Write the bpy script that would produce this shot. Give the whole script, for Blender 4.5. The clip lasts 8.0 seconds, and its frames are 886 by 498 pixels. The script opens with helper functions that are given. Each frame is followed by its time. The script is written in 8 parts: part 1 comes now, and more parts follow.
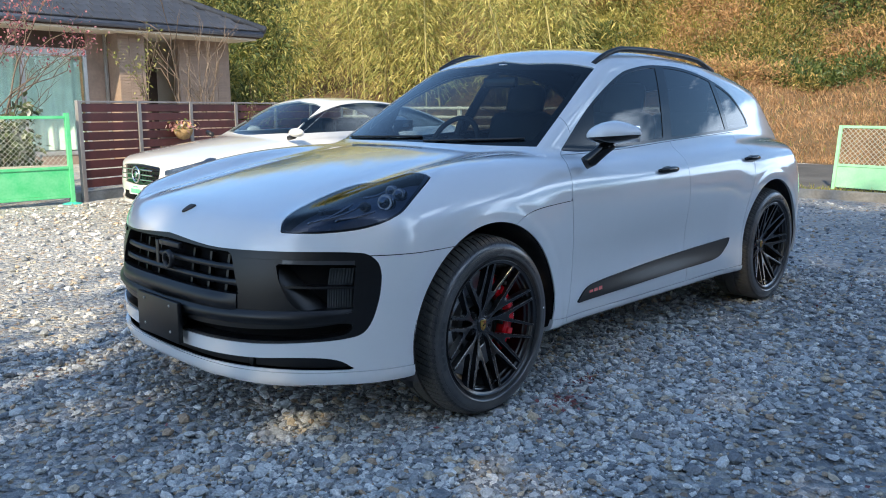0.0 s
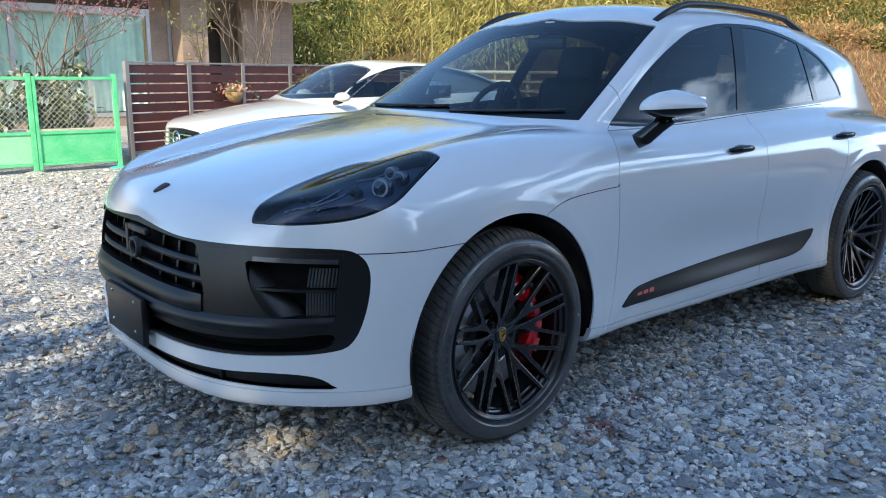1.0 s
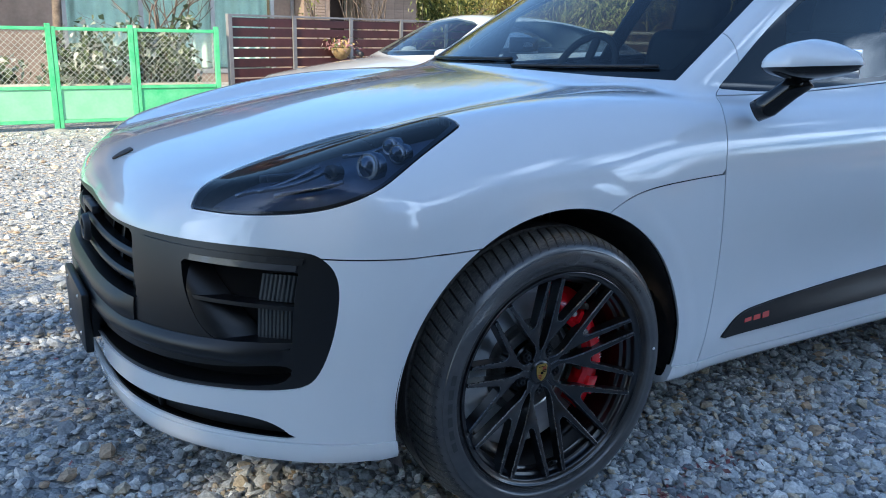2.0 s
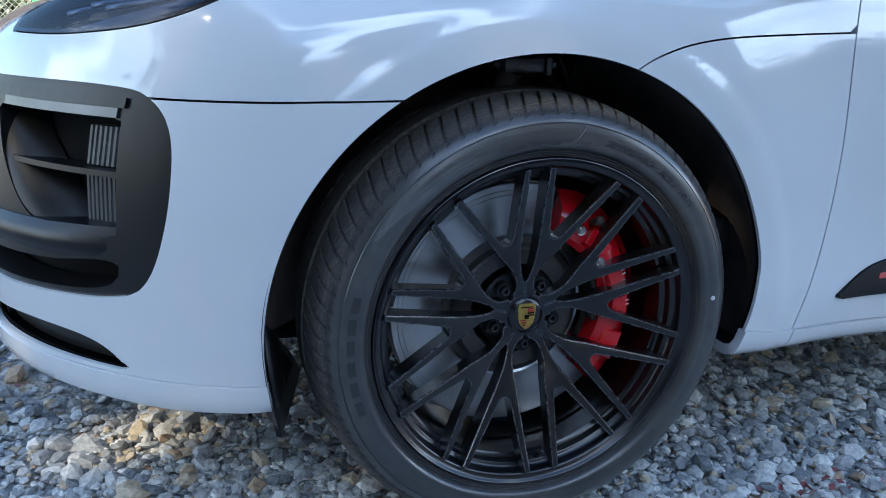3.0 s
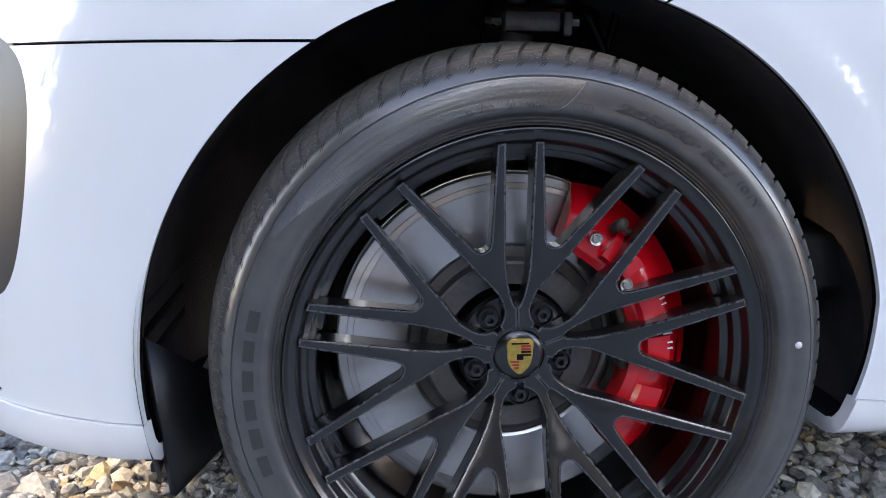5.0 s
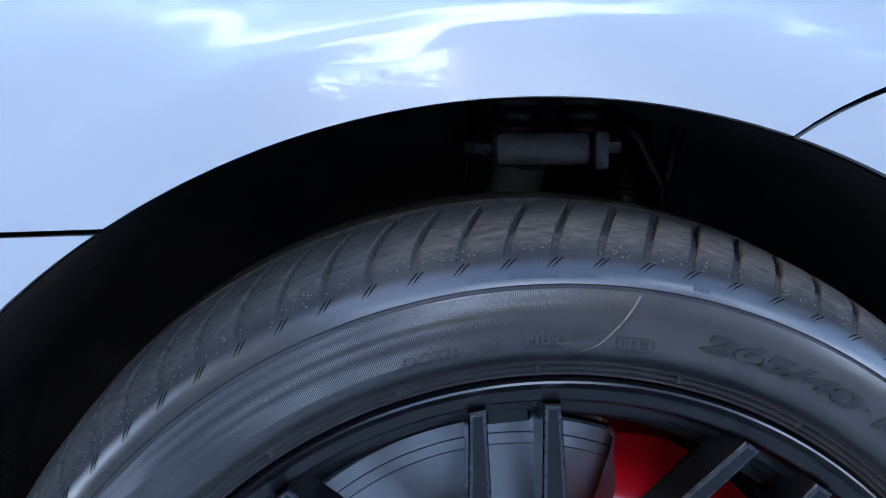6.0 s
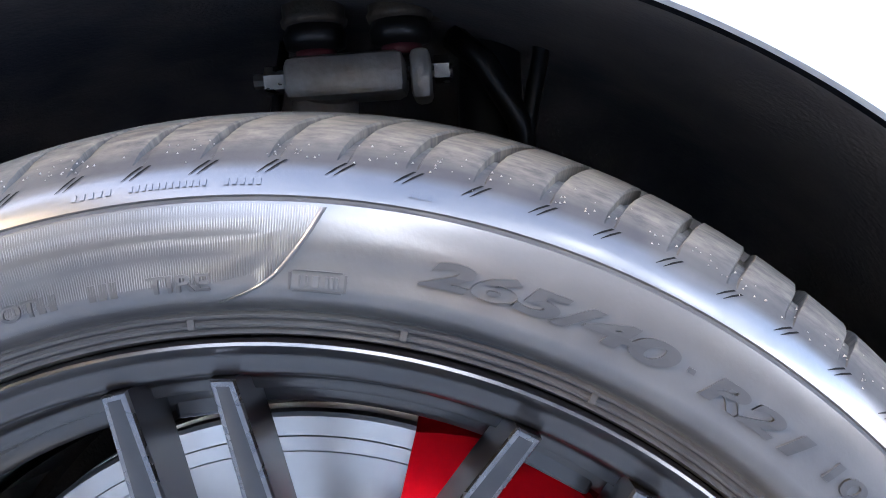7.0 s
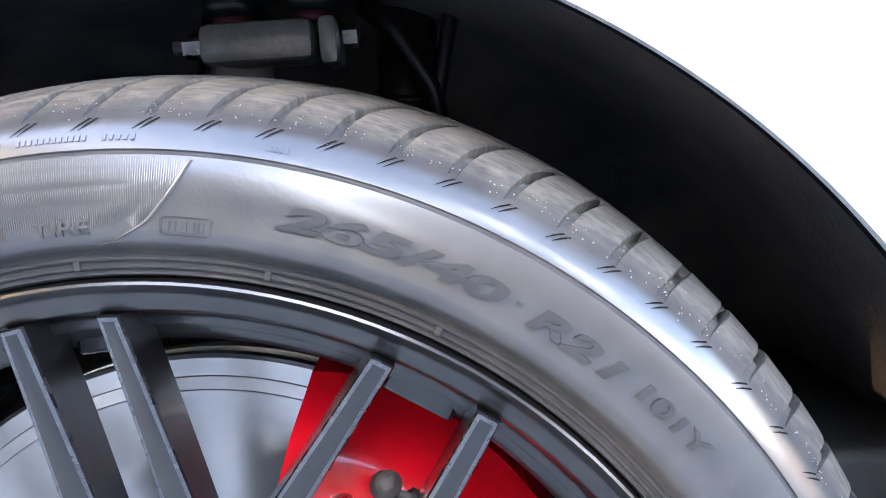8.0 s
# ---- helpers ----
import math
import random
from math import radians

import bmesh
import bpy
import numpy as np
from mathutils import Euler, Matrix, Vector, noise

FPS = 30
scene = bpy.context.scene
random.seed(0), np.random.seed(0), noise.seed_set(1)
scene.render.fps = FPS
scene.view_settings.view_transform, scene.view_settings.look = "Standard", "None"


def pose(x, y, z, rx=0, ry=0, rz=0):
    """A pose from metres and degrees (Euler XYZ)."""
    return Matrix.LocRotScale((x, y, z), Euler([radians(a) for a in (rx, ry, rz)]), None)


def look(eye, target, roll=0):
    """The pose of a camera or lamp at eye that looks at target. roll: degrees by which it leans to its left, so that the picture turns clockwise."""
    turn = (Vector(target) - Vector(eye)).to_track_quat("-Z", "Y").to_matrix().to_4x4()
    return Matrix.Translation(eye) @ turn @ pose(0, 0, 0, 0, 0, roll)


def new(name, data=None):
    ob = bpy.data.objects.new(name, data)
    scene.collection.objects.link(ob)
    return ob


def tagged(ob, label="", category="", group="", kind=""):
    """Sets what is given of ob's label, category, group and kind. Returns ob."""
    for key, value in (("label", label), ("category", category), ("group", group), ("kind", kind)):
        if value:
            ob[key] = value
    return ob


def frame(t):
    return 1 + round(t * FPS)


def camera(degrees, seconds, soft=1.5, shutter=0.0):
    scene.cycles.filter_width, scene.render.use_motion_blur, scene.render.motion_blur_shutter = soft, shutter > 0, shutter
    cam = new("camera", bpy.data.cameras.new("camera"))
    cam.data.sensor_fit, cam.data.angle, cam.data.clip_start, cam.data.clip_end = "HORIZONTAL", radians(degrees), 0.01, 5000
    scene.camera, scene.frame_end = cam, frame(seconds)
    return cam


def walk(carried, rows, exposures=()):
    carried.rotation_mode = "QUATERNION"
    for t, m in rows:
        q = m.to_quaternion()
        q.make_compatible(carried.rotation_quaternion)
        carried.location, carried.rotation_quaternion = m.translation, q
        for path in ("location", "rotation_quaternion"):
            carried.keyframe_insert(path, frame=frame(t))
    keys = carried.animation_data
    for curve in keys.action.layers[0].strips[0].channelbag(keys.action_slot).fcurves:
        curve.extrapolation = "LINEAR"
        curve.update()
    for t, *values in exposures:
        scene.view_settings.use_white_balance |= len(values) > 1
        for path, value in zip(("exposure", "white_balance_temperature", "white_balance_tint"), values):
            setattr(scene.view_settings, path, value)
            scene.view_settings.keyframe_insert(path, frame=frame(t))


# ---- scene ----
cam = camera(58.2, 8.0, soft=1.0)
PATH = [
    (0, (-2.406, -2.986, 1.247), (-0.989, -1.619, 0.898), 0.1),
    (0.5, (-2.144, -2.86, 1.228), (-0.785, -1.447, 0.835), 0.2),
    (1, (-1.866, -2.737, 1.251), (-0.59, -1.261, 0.815), 0.6),
    (1.2, (-1.741, -2.663, 1.238), (-0.507, -1.157, 0.782), 0.7),
    (2.3, (-0.975, -2.258, 1.132), (-0.077, -0.555, 0.588), 1.4),
    (2.5, (-0.839, -2.203, 1.036), (-0.018, -0.458, 0.505), 1.3),
    (3, (-0.536, -2.037, 0.852), (0.08, -0.222, 0.279), 1.7),
    (3.5, (-0.314, -1.964, 0.689), (0.068, -0.086, 0.118), 0.7),
    (4, (-0.238, -1.907, 0.561), (0.086, 0.01, 0.092), 0.5),
    (4.2, (-0.219, -1.895, 0.55), (0.071, 0.033, 0.105), 0.6),
    (5.3, (-0.170, -1.678, 0.744), (-0.020, 0.277, 0.362), 0.6),
    (5.5, (-0.148, -1.561, 0.758), (-0.045, 0.407, 0.414), 0.5),
    (6, (-0.077, -1.375, 0.777), (0.036, 0.602, 0.497), -0.7),
    (6.5, (0.033, -1.279, 0.723), (0.136, 0.708, 0.517), -0.7),
    (7, (0.102, -1.248, 0.697), (0.057, 0.745, 0.530), -3.9),
    (7.5, (0.131, -1.261, 0.692), (0.085, 0.725, 0.476), -3.9),
    (8, (0.158, -1.283, 0.687), (0.125, 0.702, 0.444), -4.1),
]
EXPOSURES = [(0, 0.82, 5420, 4), (1.2, 0.92, 5280, 4), (2.5, 1.00, 5100, 3), (3.0, 1.48, 5350, 4), (3.5, 2.12, 6450, 10), (4.0, 2.40, 6850, 13), (5.3, 2.30, 6300, 14), (6.0, 2.05, 5250, 10), (6.5, 3.20, 5900, 13), (7.0, 3.98, 6450, 14), (8.0, 4.12, 6550, 13)]
walk(cam, [(t, look(eye, target, roll)) for t, eye, target, roll in PATH], EXPOSURES)

# ---- light ----
SUN_WAY = Vector((-0.74, -0.36, 0.57)).normalized()      # towards the sun
world = bpy.data.worlds.new("sky")
world.use_nodes = True
scene.world = world
_wt = world.node_tree
_sky = _wt.nodes.new("ShaderNodeTexSky")
_sky.sky_type = "NISHITA"
_sky.sun_disc = False
_sky.sun_elevation = math.asin(SUN_WAY.z)
_sky.sun_rotation = math.atan2(SUN_WAY.x, SUN_WAY.y)
_bg = _wt.nodes["Background"]
# broken fair-weather cloud over the clear sky
_co, _nz, _cr, _mx, _mp = (_wt.nodes.new("ShaderNode" + k) for k in ("TexCoord", "TexNoise", "ValToRGB", "MixRGB", "Mapping"))
_mp.inputs["Scale"].default_value, _mp.inputs["Location"].default_value = (1.0, 1.0, 2.6), (3.1, 0.7, 0.4)
_nz.inputs["Scale"].default_value, _nz.inputs["Detail"].default_value, _nz.inputs["Roughness"].default_value = 2.6, 9, 0.58
_cr.color_ramp.elements[0].position, _cr.color_ramp.elements[1].position = 0.49, 0.58
_mx.inputs[2].default_value = (13.6, 14.4, 15.8, 1)
_wt.links.new(_co.outputs["Generated"], _mp.inputs[0]); _wt.links.new(_mp.outputs[0], _nz.inputs["Vector"])
# the cover thickens low in the south and thins overhead
_dt, _ad = _wt.nodes.new("ShaderNodeVectorMath"), _wt.nodes.new("ShaderNodeMath")
_dt.operation, _dt.inputs[1].default_value = "DOT_PRODUCT", (0.0, -0.15, -0.22)
_ad.operation = "ADD"
_wt.links.new(_co.outputs["Generated"], _dt.inputs[0]); _wt.links.new(_dt.outputs["Value"], _ad.inputs[0]); _wt.links.new(_nz.outputs["Fac"], _ad.inputs[1])
_wt.links.new(_ad.outputs[0], _cr.inputs[0]); _wt.links.new(_cr.outputs[0], _mx.inputs[0])
_wt.links.new(_sky.outputs[0], _mx.inputs[1]); _wt.links.new(_mx.outputs[0], _bg.inputs[0])
_bg.inputs[1].default_value = 0.13
sun = new("sun", bpy.data.lights.new("sun", "SUN"))
sun.data.energy, sun.data.angle, sun.data.color = 5.0, radians(0.9), (1.0, 0.735, 0.43)
sun.rotation_euler = SUN_WAY.to_track_quat("Z", "Y").to_euler()

# ---- materials ----
def mat(name, color, rough=0.5, metal=0.0, coat=0.0, coat_rough=0.03, vary=0.0, scale=8.0, bump=0.0, bump_scale=60.0,
        color2=None, rough_vary=0.0, detail=6.0, rnd=0.0, spec=0.5, bump_dist=0.01):
    """A node material: two-scale colour variation, roughness variation and fine relief in object space."""
    m = bpy.data.materials.new(name)
    m.use_nodes = True
    nt = m.node_tree
    b = nt.nodes["Principled BSDF"]
    b.inputs["Base Color"].default_value = (*color, 1)
    b.inputs["Roughness"].default_value = rough
    b.inputs["Metallic"].default_value = metal
    b.inputs["Coat Weight"].default_value = coat
    b.inputs["Coat Roughness"].default_value = coat_rough
    b.inputs["Specular IOR Level"].default_value = spec
    tc = nt.nodes.new("ShaderNodeTexCoord")
    def nz(s, d=detail):
        n = nt.nodes.new("ShaderNodeTexNoise")
        n.inputs["Scale"].default_value = s
        n.inputs["Detail"].default_value = d
        nt.links.new(tc.outputs["Object"], n.inputs["Vector"])
        return n
    if vary or color2:
        c2 = color2 or tuple(c * (1 - vary) for c in color)
        n1, n2 = nz(scale), nz(scale * 6.3, 4)
        mx = nt.nodes.new("ShaderNodeMath"); mx.operation = "MULTIPLY_ADD"
        nt.links.new(n2.outputs["Fac"], mx.inputs[0]); mx.inputs[1].default_value = 0.45
        nt.links.new(n1.outputs["Fac"], mx.inputs[2])
        rp = nt.nodes.new("ShaderNodeValToRGB")
        rp.color_ramp.elements[0].position, rp.color_ramp.elements[0].color = 0.52, (*color, 1)
        rp.color_ramp.elements[1].position, rp.color_ramp.elements[1].color = 0.92, (*c2, 1)
        nt.links.new(mx.outputs[0], rp.inputs[0])
        out = rp.outputs[0]
        if rnd:
            oi = nt.nodes.new("ShaderNodeObjectInfo")
            hs = nt.nodes.new("ShaderNodeHueSaturation")
            mr = nt.nodes.new("ShaderNodeMapRange")
            mr.inputs[3].default_value, mr.inputs[4].default_value = 1 - rnd, 1 + rnd
            nt.links.new(oi.outputs["Random"], mr.inputs[0])
            nt.links.new(mr.outputs[0], hs.inputs["Value"])
            nt.links.new(out, hs.inputs["Color"])
            out = hs.outputs[0]
        nt.links.new(out, b.inputs["Base Color"])
    if rough_vary:
        n3 = nz(scale * 2.1)
        mr = nt.nodes.new("ShaderNodeMapRange")
        mr.inputs[1].default_value, mr.inputs[2].default_value = 0.3, 0.7
        mr.inputs[3].default_value, mr.inputs[4].default_value = max(0.02, rough - rough_vary), rough + rough_vary
        nt.links.new(n3.outputs["Fac"], mr.inputs[0])
        nt.links.new(mr.outputs[0], b.inputs["Roughness"])
    if bump:
        n4 = nz(bump_scale)
        bp = nt.nodes.new("ShaderNodeBump")
        bp.inputs["Strength"].default_value, bp.inputs["Distance"].default_value = bump, bump_dist
        nt.links.new(n4.outputs["Fac"], bp.inputs["Height"])
        nt.links.new(bp.outputs[0], b.inputs["Normal"])
    return m


def glass(name, tint=(0.8, 0.9, 0.9), rough=0.0, film=0.075, graze=0.90):
    """Thin glass: a tinted clear sheet with a mirror film that grows towards grazing angles."""
    m = bpy.data.materials.new(name)
    m.use_nodes = True
    nt = m.node_tree
    nt.nodes.remove(nt.nodes["Principled BSDF"])
    tr, gl, mx, lw, pw, ma = (nt.nodes.new("ShaderNode" + k) for k in ("BsdfTransparent", "BsdfGlossy", "MixShader", "LayerWeight", "Math", "Math"))
    tr.inputs[0].default_value = (*tint, 1)
    gl.inputs["Roughness"].default_value = rough
    lw.inputs[0].default_value = 0.5
    pw.operation, ma.operation = "POWER", "MULTIPLY_ADD"
    pw.inputs[1].default_value, ma.inputs[1].default_value, ma.inputs[2].default_value = 4.5, graze, film
    nt.links.new(lw.outputs["Facing"], pw.inputs[0]); nt.links.new(pw.outputs[0], ma.inputs[0]); nt.links.new(ma.outputs[0], mx.inputs[0])
    nt.links.new(tr.outputs[0], mx.inputs[1]); nt.links.new(gl.outputs[0], mx.inputs[2])
    nt.links.new(mx.outputs[0], nt.nodes["Material Output"].inputs[0])
    return m


def tyre_rubber(name, dark, pale, dust, rough):
    """Tyre rubber: a dressed, shiny sidewall, a dull shoulder and road dust on the running surface, by the distance from the axle."""
    m = mat(name, dark, rough, 0, 1.0, 0.20, color2=pale, scale=11, bump=0.10, bump_scale=420, bump_dist=0.0012)
    nt = m.node_tree
    b = nt.nodes["Principled BSDF"]
    old = b.inputs["Base Color"].links[0].from_socket

    def node(kind, *values, **links):
        n = nt.nodes.new("ShaderNode" + kind)
        for i, v in enumerate(values):
            if v is not None:
                n.inputs[i].default_value = v
        return n
    tc, sp, fl, ln = node("TexCoord"), node("SeparateXYZ"), node("CombineXYZ"), node("VectorMath")
    nt.links.new(tc.outputs["Object"], sp.inputs[0])
    nt.links.new(sp.outputs[0], fl.inputs[0]); nt.links.new(sp.outputs[2], fl.inputs[2])
    ln.operation = "LENGTH"
    nt.links.new(fl.outputs[0], ln.inputs[0])
    r = ln.outputs["Value"]
    # where dust lies, where the dressing shines
    top, shine, bead = node("MapRange", None, 0.3520, 0.3590), node("MapRange", None, 0.3450, 0.3490, 1.0, 0.0), node("MapRange", None, 0.2950, 0.2975)
    for n in (top, shine, bead):
        nt.links.new(r, n.inputs[0])
    both = node("Math"); both.operation = "MULTIPLY"
    nt.links.new(shine.outputs[0], both.inputs[0]); nt.links.new(bead.outputs[0], both.inputs[1])
    nt.links.new(both.outputs[0], b.inputs["Coat Weight"])
    sh = node("MapRange", None, 0.0, 1.0, 0.12, 0.5)
    nt.links.new(both.outputs[0], sh.inputs[0]); nt.links.new(sh.outputs[0], b.inputs["Specular IOR Level"])
    ro = node("MapRange", None, 0.0, 1.0, 0.62, rough)
    nt.links.new(both.outputs[0], ro.inputs[0]); nt.links.new(ro.outputs[0], b.inputs["Roughness"])
    # dust dragged out round the tread
    an, sv, nz, st = node("Math"), node("CombineXYZ"), node("TexNoise"), node("MapRange", None, 0.36, 0.66, 0.12, 1.0)
    an.operation = "ARCTAN2"
    nt.links.new(sp.outputs[2], an.inputs[0]); nt.links.new(sp.outputs[0], an.inputs[1])
    k1, k2 = node("Math", None, 260.0), node("Math", None, 26.0)
    k1.operation = k2.operation = "MULTIPLY"
    nt.links.new(sp.outputs[1], k1.inputs[0]); nt.links.new(an.outputs[0], k2.inputs[0])
    nt.links.new(k1.outputs[0], sv.inputs[0]); nt.links.new(k2.outputs[0], sv.inputs[1])
    nz.inputs["Scale"].default_value, nz.inputs["Detail"].default_value, nz.inputs["Roughness"].default_value = 1.0, 8, 0.65
    nt.links.new(sv.outputs[0], nz.inputs["Vector"]); nt.links.new(nz.outputs["Fac"], st.inputs[0])
    mu, mx = node("Math"), node("MixRGB")
    mu.operation = "MULTIPLY"
    nt.links.new(top.outputs[0], mu.inputs[0]); nt.links.new(st.outputs[0], mu.inputs[1])
    mx.inputs[2].default_value = (*dust, 1)
    nt.links.new(mu.outputs[0], mx.inputs[0]); nt.links.new(old, mx.inputs[1]); nt.links.new(mx.outputs[0], b.inputs["Base Color"])
    return m


PAINT = mat("white_paint", (0.78, 0.79, 0.80), 0.10, 0, 1.0, 0.02, vary=0.02, scale=3)
PAINT.node_tree.nodes["Principled BSDF"].inputs["Coat IOR"].default_value = 1.5
TRIM = mat("satin_black_trim", (0.016, 0.016, 0.018), 0.42, vary=0.2, scale=20, rough_vary=0.08, bump=0.05, bump_scale=900, bump_dist=0.001)
GLOSSBLACK = mat("gloss_black", (0.006, 0.006, 0.007), 0.10, 0, 0.0, spec=0.45)
PLASTIC = mat("grained_plastic", (0.007, 0.007, 0.008), 0.38, spec=0.45, vary=0.3, scale=15, bump=0.1, bump_scale=700, bump_dist=0.001)
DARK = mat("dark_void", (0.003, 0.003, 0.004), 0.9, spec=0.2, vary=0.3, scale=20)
LINER = mat("arch_liner_felt", (0.020, 0.022, 0.032), 0.9, color2=(0.12, 0.097, 0.085), scale=3, bump=0.35, bump_scale=260, bump_dist=0.004)
RUBBER = tyre_rubber("tyre_rubber", (0.042, 0.042, 0.045), (0.070, 0.068, 0.066), (0.15, 0.137, 0.118), 0.34)
LETTER = mat("moulded_lettering", (0.036, 0.036, 0.038), 0.45, 0, 0.25, 0.2, vary=0.2, scale=40, spec=0.4)
RIM = mat("satin_black_alloy", (0.006, 0.006, 0.0075), 0.32, 0.0, 1.0, 0.19, vary=0.2, scale=30, spec=0.35)
RIM.node_tree.nodes["Principled BSDF"].inputs["Coat IOR"].default_value = 1.52
# lighter metal for the spoke chamfers, painting their bright sky highlights into the colour
RIM_HIGHLIGHT = mat("chamfer_highlight", (0.20, 0.20, 0.21), 0.27, 1.0, vary=0.25, scale=40, rough_vary=0.08)
STEEL = mat("brushed_steel", (0.55, 0.53, 0.50), 0.30, 1.0, vary=0.25, scale=30, rough_vary=0.1)
DISC = mat("brake_disc_iron", (0.66, 0.65, 0.64), 0.29, 1.0, color2=(0.55, 0.54, 0.53), scale=9)
_nt = DISC.node_tree
_tg = _nt.nodes.new("ShaderNodeTangent")
_tg.direction_type, _tg.axis = "RADIAL", "Y"
_nt.nodes["Principled BSDF"].inputs["Anisotropic"].default_value = 0.6
_nt.links.new(_tg.outputs[0], _nt.nodes["Principled BSDF"].inputs["Tangent"])
HAT = mat("dull_grey_casting", (0.16, 0.155, 0.15), 0.5, 0.6, color2=(0.10, 0.095, 0.09), scale=25)
CAST = mat("cast_iron_dark", (0.06, 0.055, 0.05), 0.6, 0.6, color2=(0.10, 0.075, 0.055), scale=25, bump=0.3, bump_scale=200, bump_dist=0.003)
ALU = mat("cast_aluminium", (0.36, 0.34, 0.32), 0.42, 0.5, color2=(0.22, 0.20, 0.185), scale=30, bump=0.25, bump_scale=260, bump_dist=0.002)
RED = mat("red_caliper_paint", (0.62, 0.004, 0.012), 0.22, 0, 0.6, 0.05, vary=0.1, scale=20)
REDTXT = mat("red_script", (0.45, 0.02, 0.02), 0.35)
GOLD = mat("gold_enamel", (0.62, 0.43, 0.10), 0.3, 0.7, vary=0.3, scale=200)
REDENAMEL = mat("red_enamel", (0.35, 0.02, 0.02), 0.3)
WHITEMARK = mat("white_mark", (0.75, 0.75, 0.74), 0.5)
GRIT = mat("road_grit", (0.30, 0.28, 0.25), 0.8, vary=0.3, scale=90)
CHROME = mat("chrome", (0.6, 0.6, 0.62), 0.12, 1.0)
GLASS = glass("window_glass", (0.55, 0.63, 0.66), 0, 0.08)
TINT = glass("privacy_glass", (0.10, 0.11, 0.12), 0, 0.10)
WSGLASS = glass("windscreen_glass", (0.58, 0.66, 0.68), 0, 0.045)
LENS = glass("lamp_lens", (0.52, 0.58, 0.68), 0.05, 0.05, 0.40)
CABIN = mat("cabin_leather", (0.012, 0.012, 0.013), 0.6, vary=0.3, scale=12, bump=0.1, bump_scale=200)
LAMPCHROME = mat("shaded_lamp_chrome", (0.25, 0.26, 0.28), 0.25, 1.0, vary=0.2, scale=30)
# blue-grey that puts the sky's veil on the lamp cover into the bucket colour
BUCKET = mat("lamp_bucket_grey", (0.120, 0.140, 0.185), 0.5, vary=0.3, scale=25)
FIN = mat("dull_fin", (0.075, 0.08, 0.085), 0.4, 0.3, vary=0.2, scale=20)
LAMPBAR = mat("smoked_lamp_bar", (0.055, 0.055, 0.06), 0.3, 0, 0.5, vary=0.2, scale=20)
BOOTRED = mat("dull_red_rubber", (0.09, 0.012, 0.018), 0.6)

# ---- building helpers ----
def part(name, bm, material, parent=None, label="", smooth=True):
    """Links a bmesh as one mesh object under a thing or a part."""
    me = bpy.data.meshes.new(name)
    bm.to_mesh(me)
    bm.free()
    return link(name, me, material, parent, label, smooth)


def link(name, me, material, parent=None, label="", smooth=True):
    if material and not me.materials:
        me.materials.append(material)
    if smooth and len(me.polygons):
        me.polygons.foreach_set("use_smooth", [True] * len(me.polygons))
    ob = new(name, me)
    if parent:
        ob.parent = parent
    if label:
        ob["label"] = label
    return ob


def sharpen(ob, angle=35):
    ob.data.set_sharp_from_angle(angle=radians(angle))
    return ob


def mesh(verts, faces, name="m"):
    me = bpy.data.meshes.new(name)
    me.from_pydata([tuple(map(float, v)) for v in verts], [], [tuple(map(int, f)) for f in faces])
    me.validate()
    return me


def box(bm, lo, hi, bevel=0.0, m=None):
    """A box between two corners, with bevelled edges, added to bm."""
    lo, hi = Vector(lo), Vector(hi)
    r = bmesh.ops.create_cube(bm, size=1.0)
    vs = r["verts"]
    for v in vs:
        v.co = Vector(((lo[i] + hi[i]) / 2 + v.co[i] * (hi[i] - lo[i]) for i in range(3)))
    if bevel:
        es = list({e for v in vs for e in v.link_edges})
        r = bmesh.ops.bevel(bm, geom=es, offset=bevel, segments=2, affect="EDGES", profile=0.5)
        vs = list({v for f in r["faces"] for v in f.verts} | {v for v in vs if v.is_valid})
    if m is not None:
        bmesh.ops.transform(bm, matrix=m, verts=vs)
    return vs


def tube(bm, pts, r, n=10, cap=True):
    """A round bar along points; r is a radius or one for each point."""
    pts = [Vector(p) for p in pts]
    rs = r if isinstance(r, (list, tuple)) else [r] * len(pts)
    rings = []
    side = None
    for i, p in enumerate(pts):
        d = (pts[min(i + 1, len(pts) - 1)] - pts[max(i - 1, 0)]).normalized()
        if side is None:
            side = d.orthogonal().normalized()
        side = (side - d * side.dot(d)).normalized()
        up = d.cross(side)
        rings.append([bm.verts.new(p + rs[i] * (math.cos(a) * side + math.sin(a) * up)) for a in (2 * math.pi * k / n for k in range(n))])
    for a, b in zip(rings, rings[1:]):
        for k in range(n):
            bm.faces.new((a[k], a[(k + 1) % n], b[(k + 1) % n], b[k]))
    if cap:
        bm.faces.new(rings[0][::-1]); bm.faces.new(rings[-1])


def revolve(profile, n=96, closed=False):
    """A mesh turned round the Y axis from (y, r) pairs."""
    prof = np.array(profile, float)
    a = np.arange(n) * 2 * math.pi / n
    y = np.repeat(prof[:, 0][:, None], n, 1)
    x, z = prof[:, 1][:, None] * np.cos(a), prof[:, 1][:, None] * np.sin(a)
    v = np.stack([x, y, z], -1).reshape(-1, 3)
    k = len(prof)
    f = []
    for i in range(k if closed else k - 1):
        j = (i + 1) % k
        for c in range(n):
            d = (c + 1) % n
            f.append((i * n + c, i * n + d, j * n + d, j * n + c))
    return mesh(v, f)


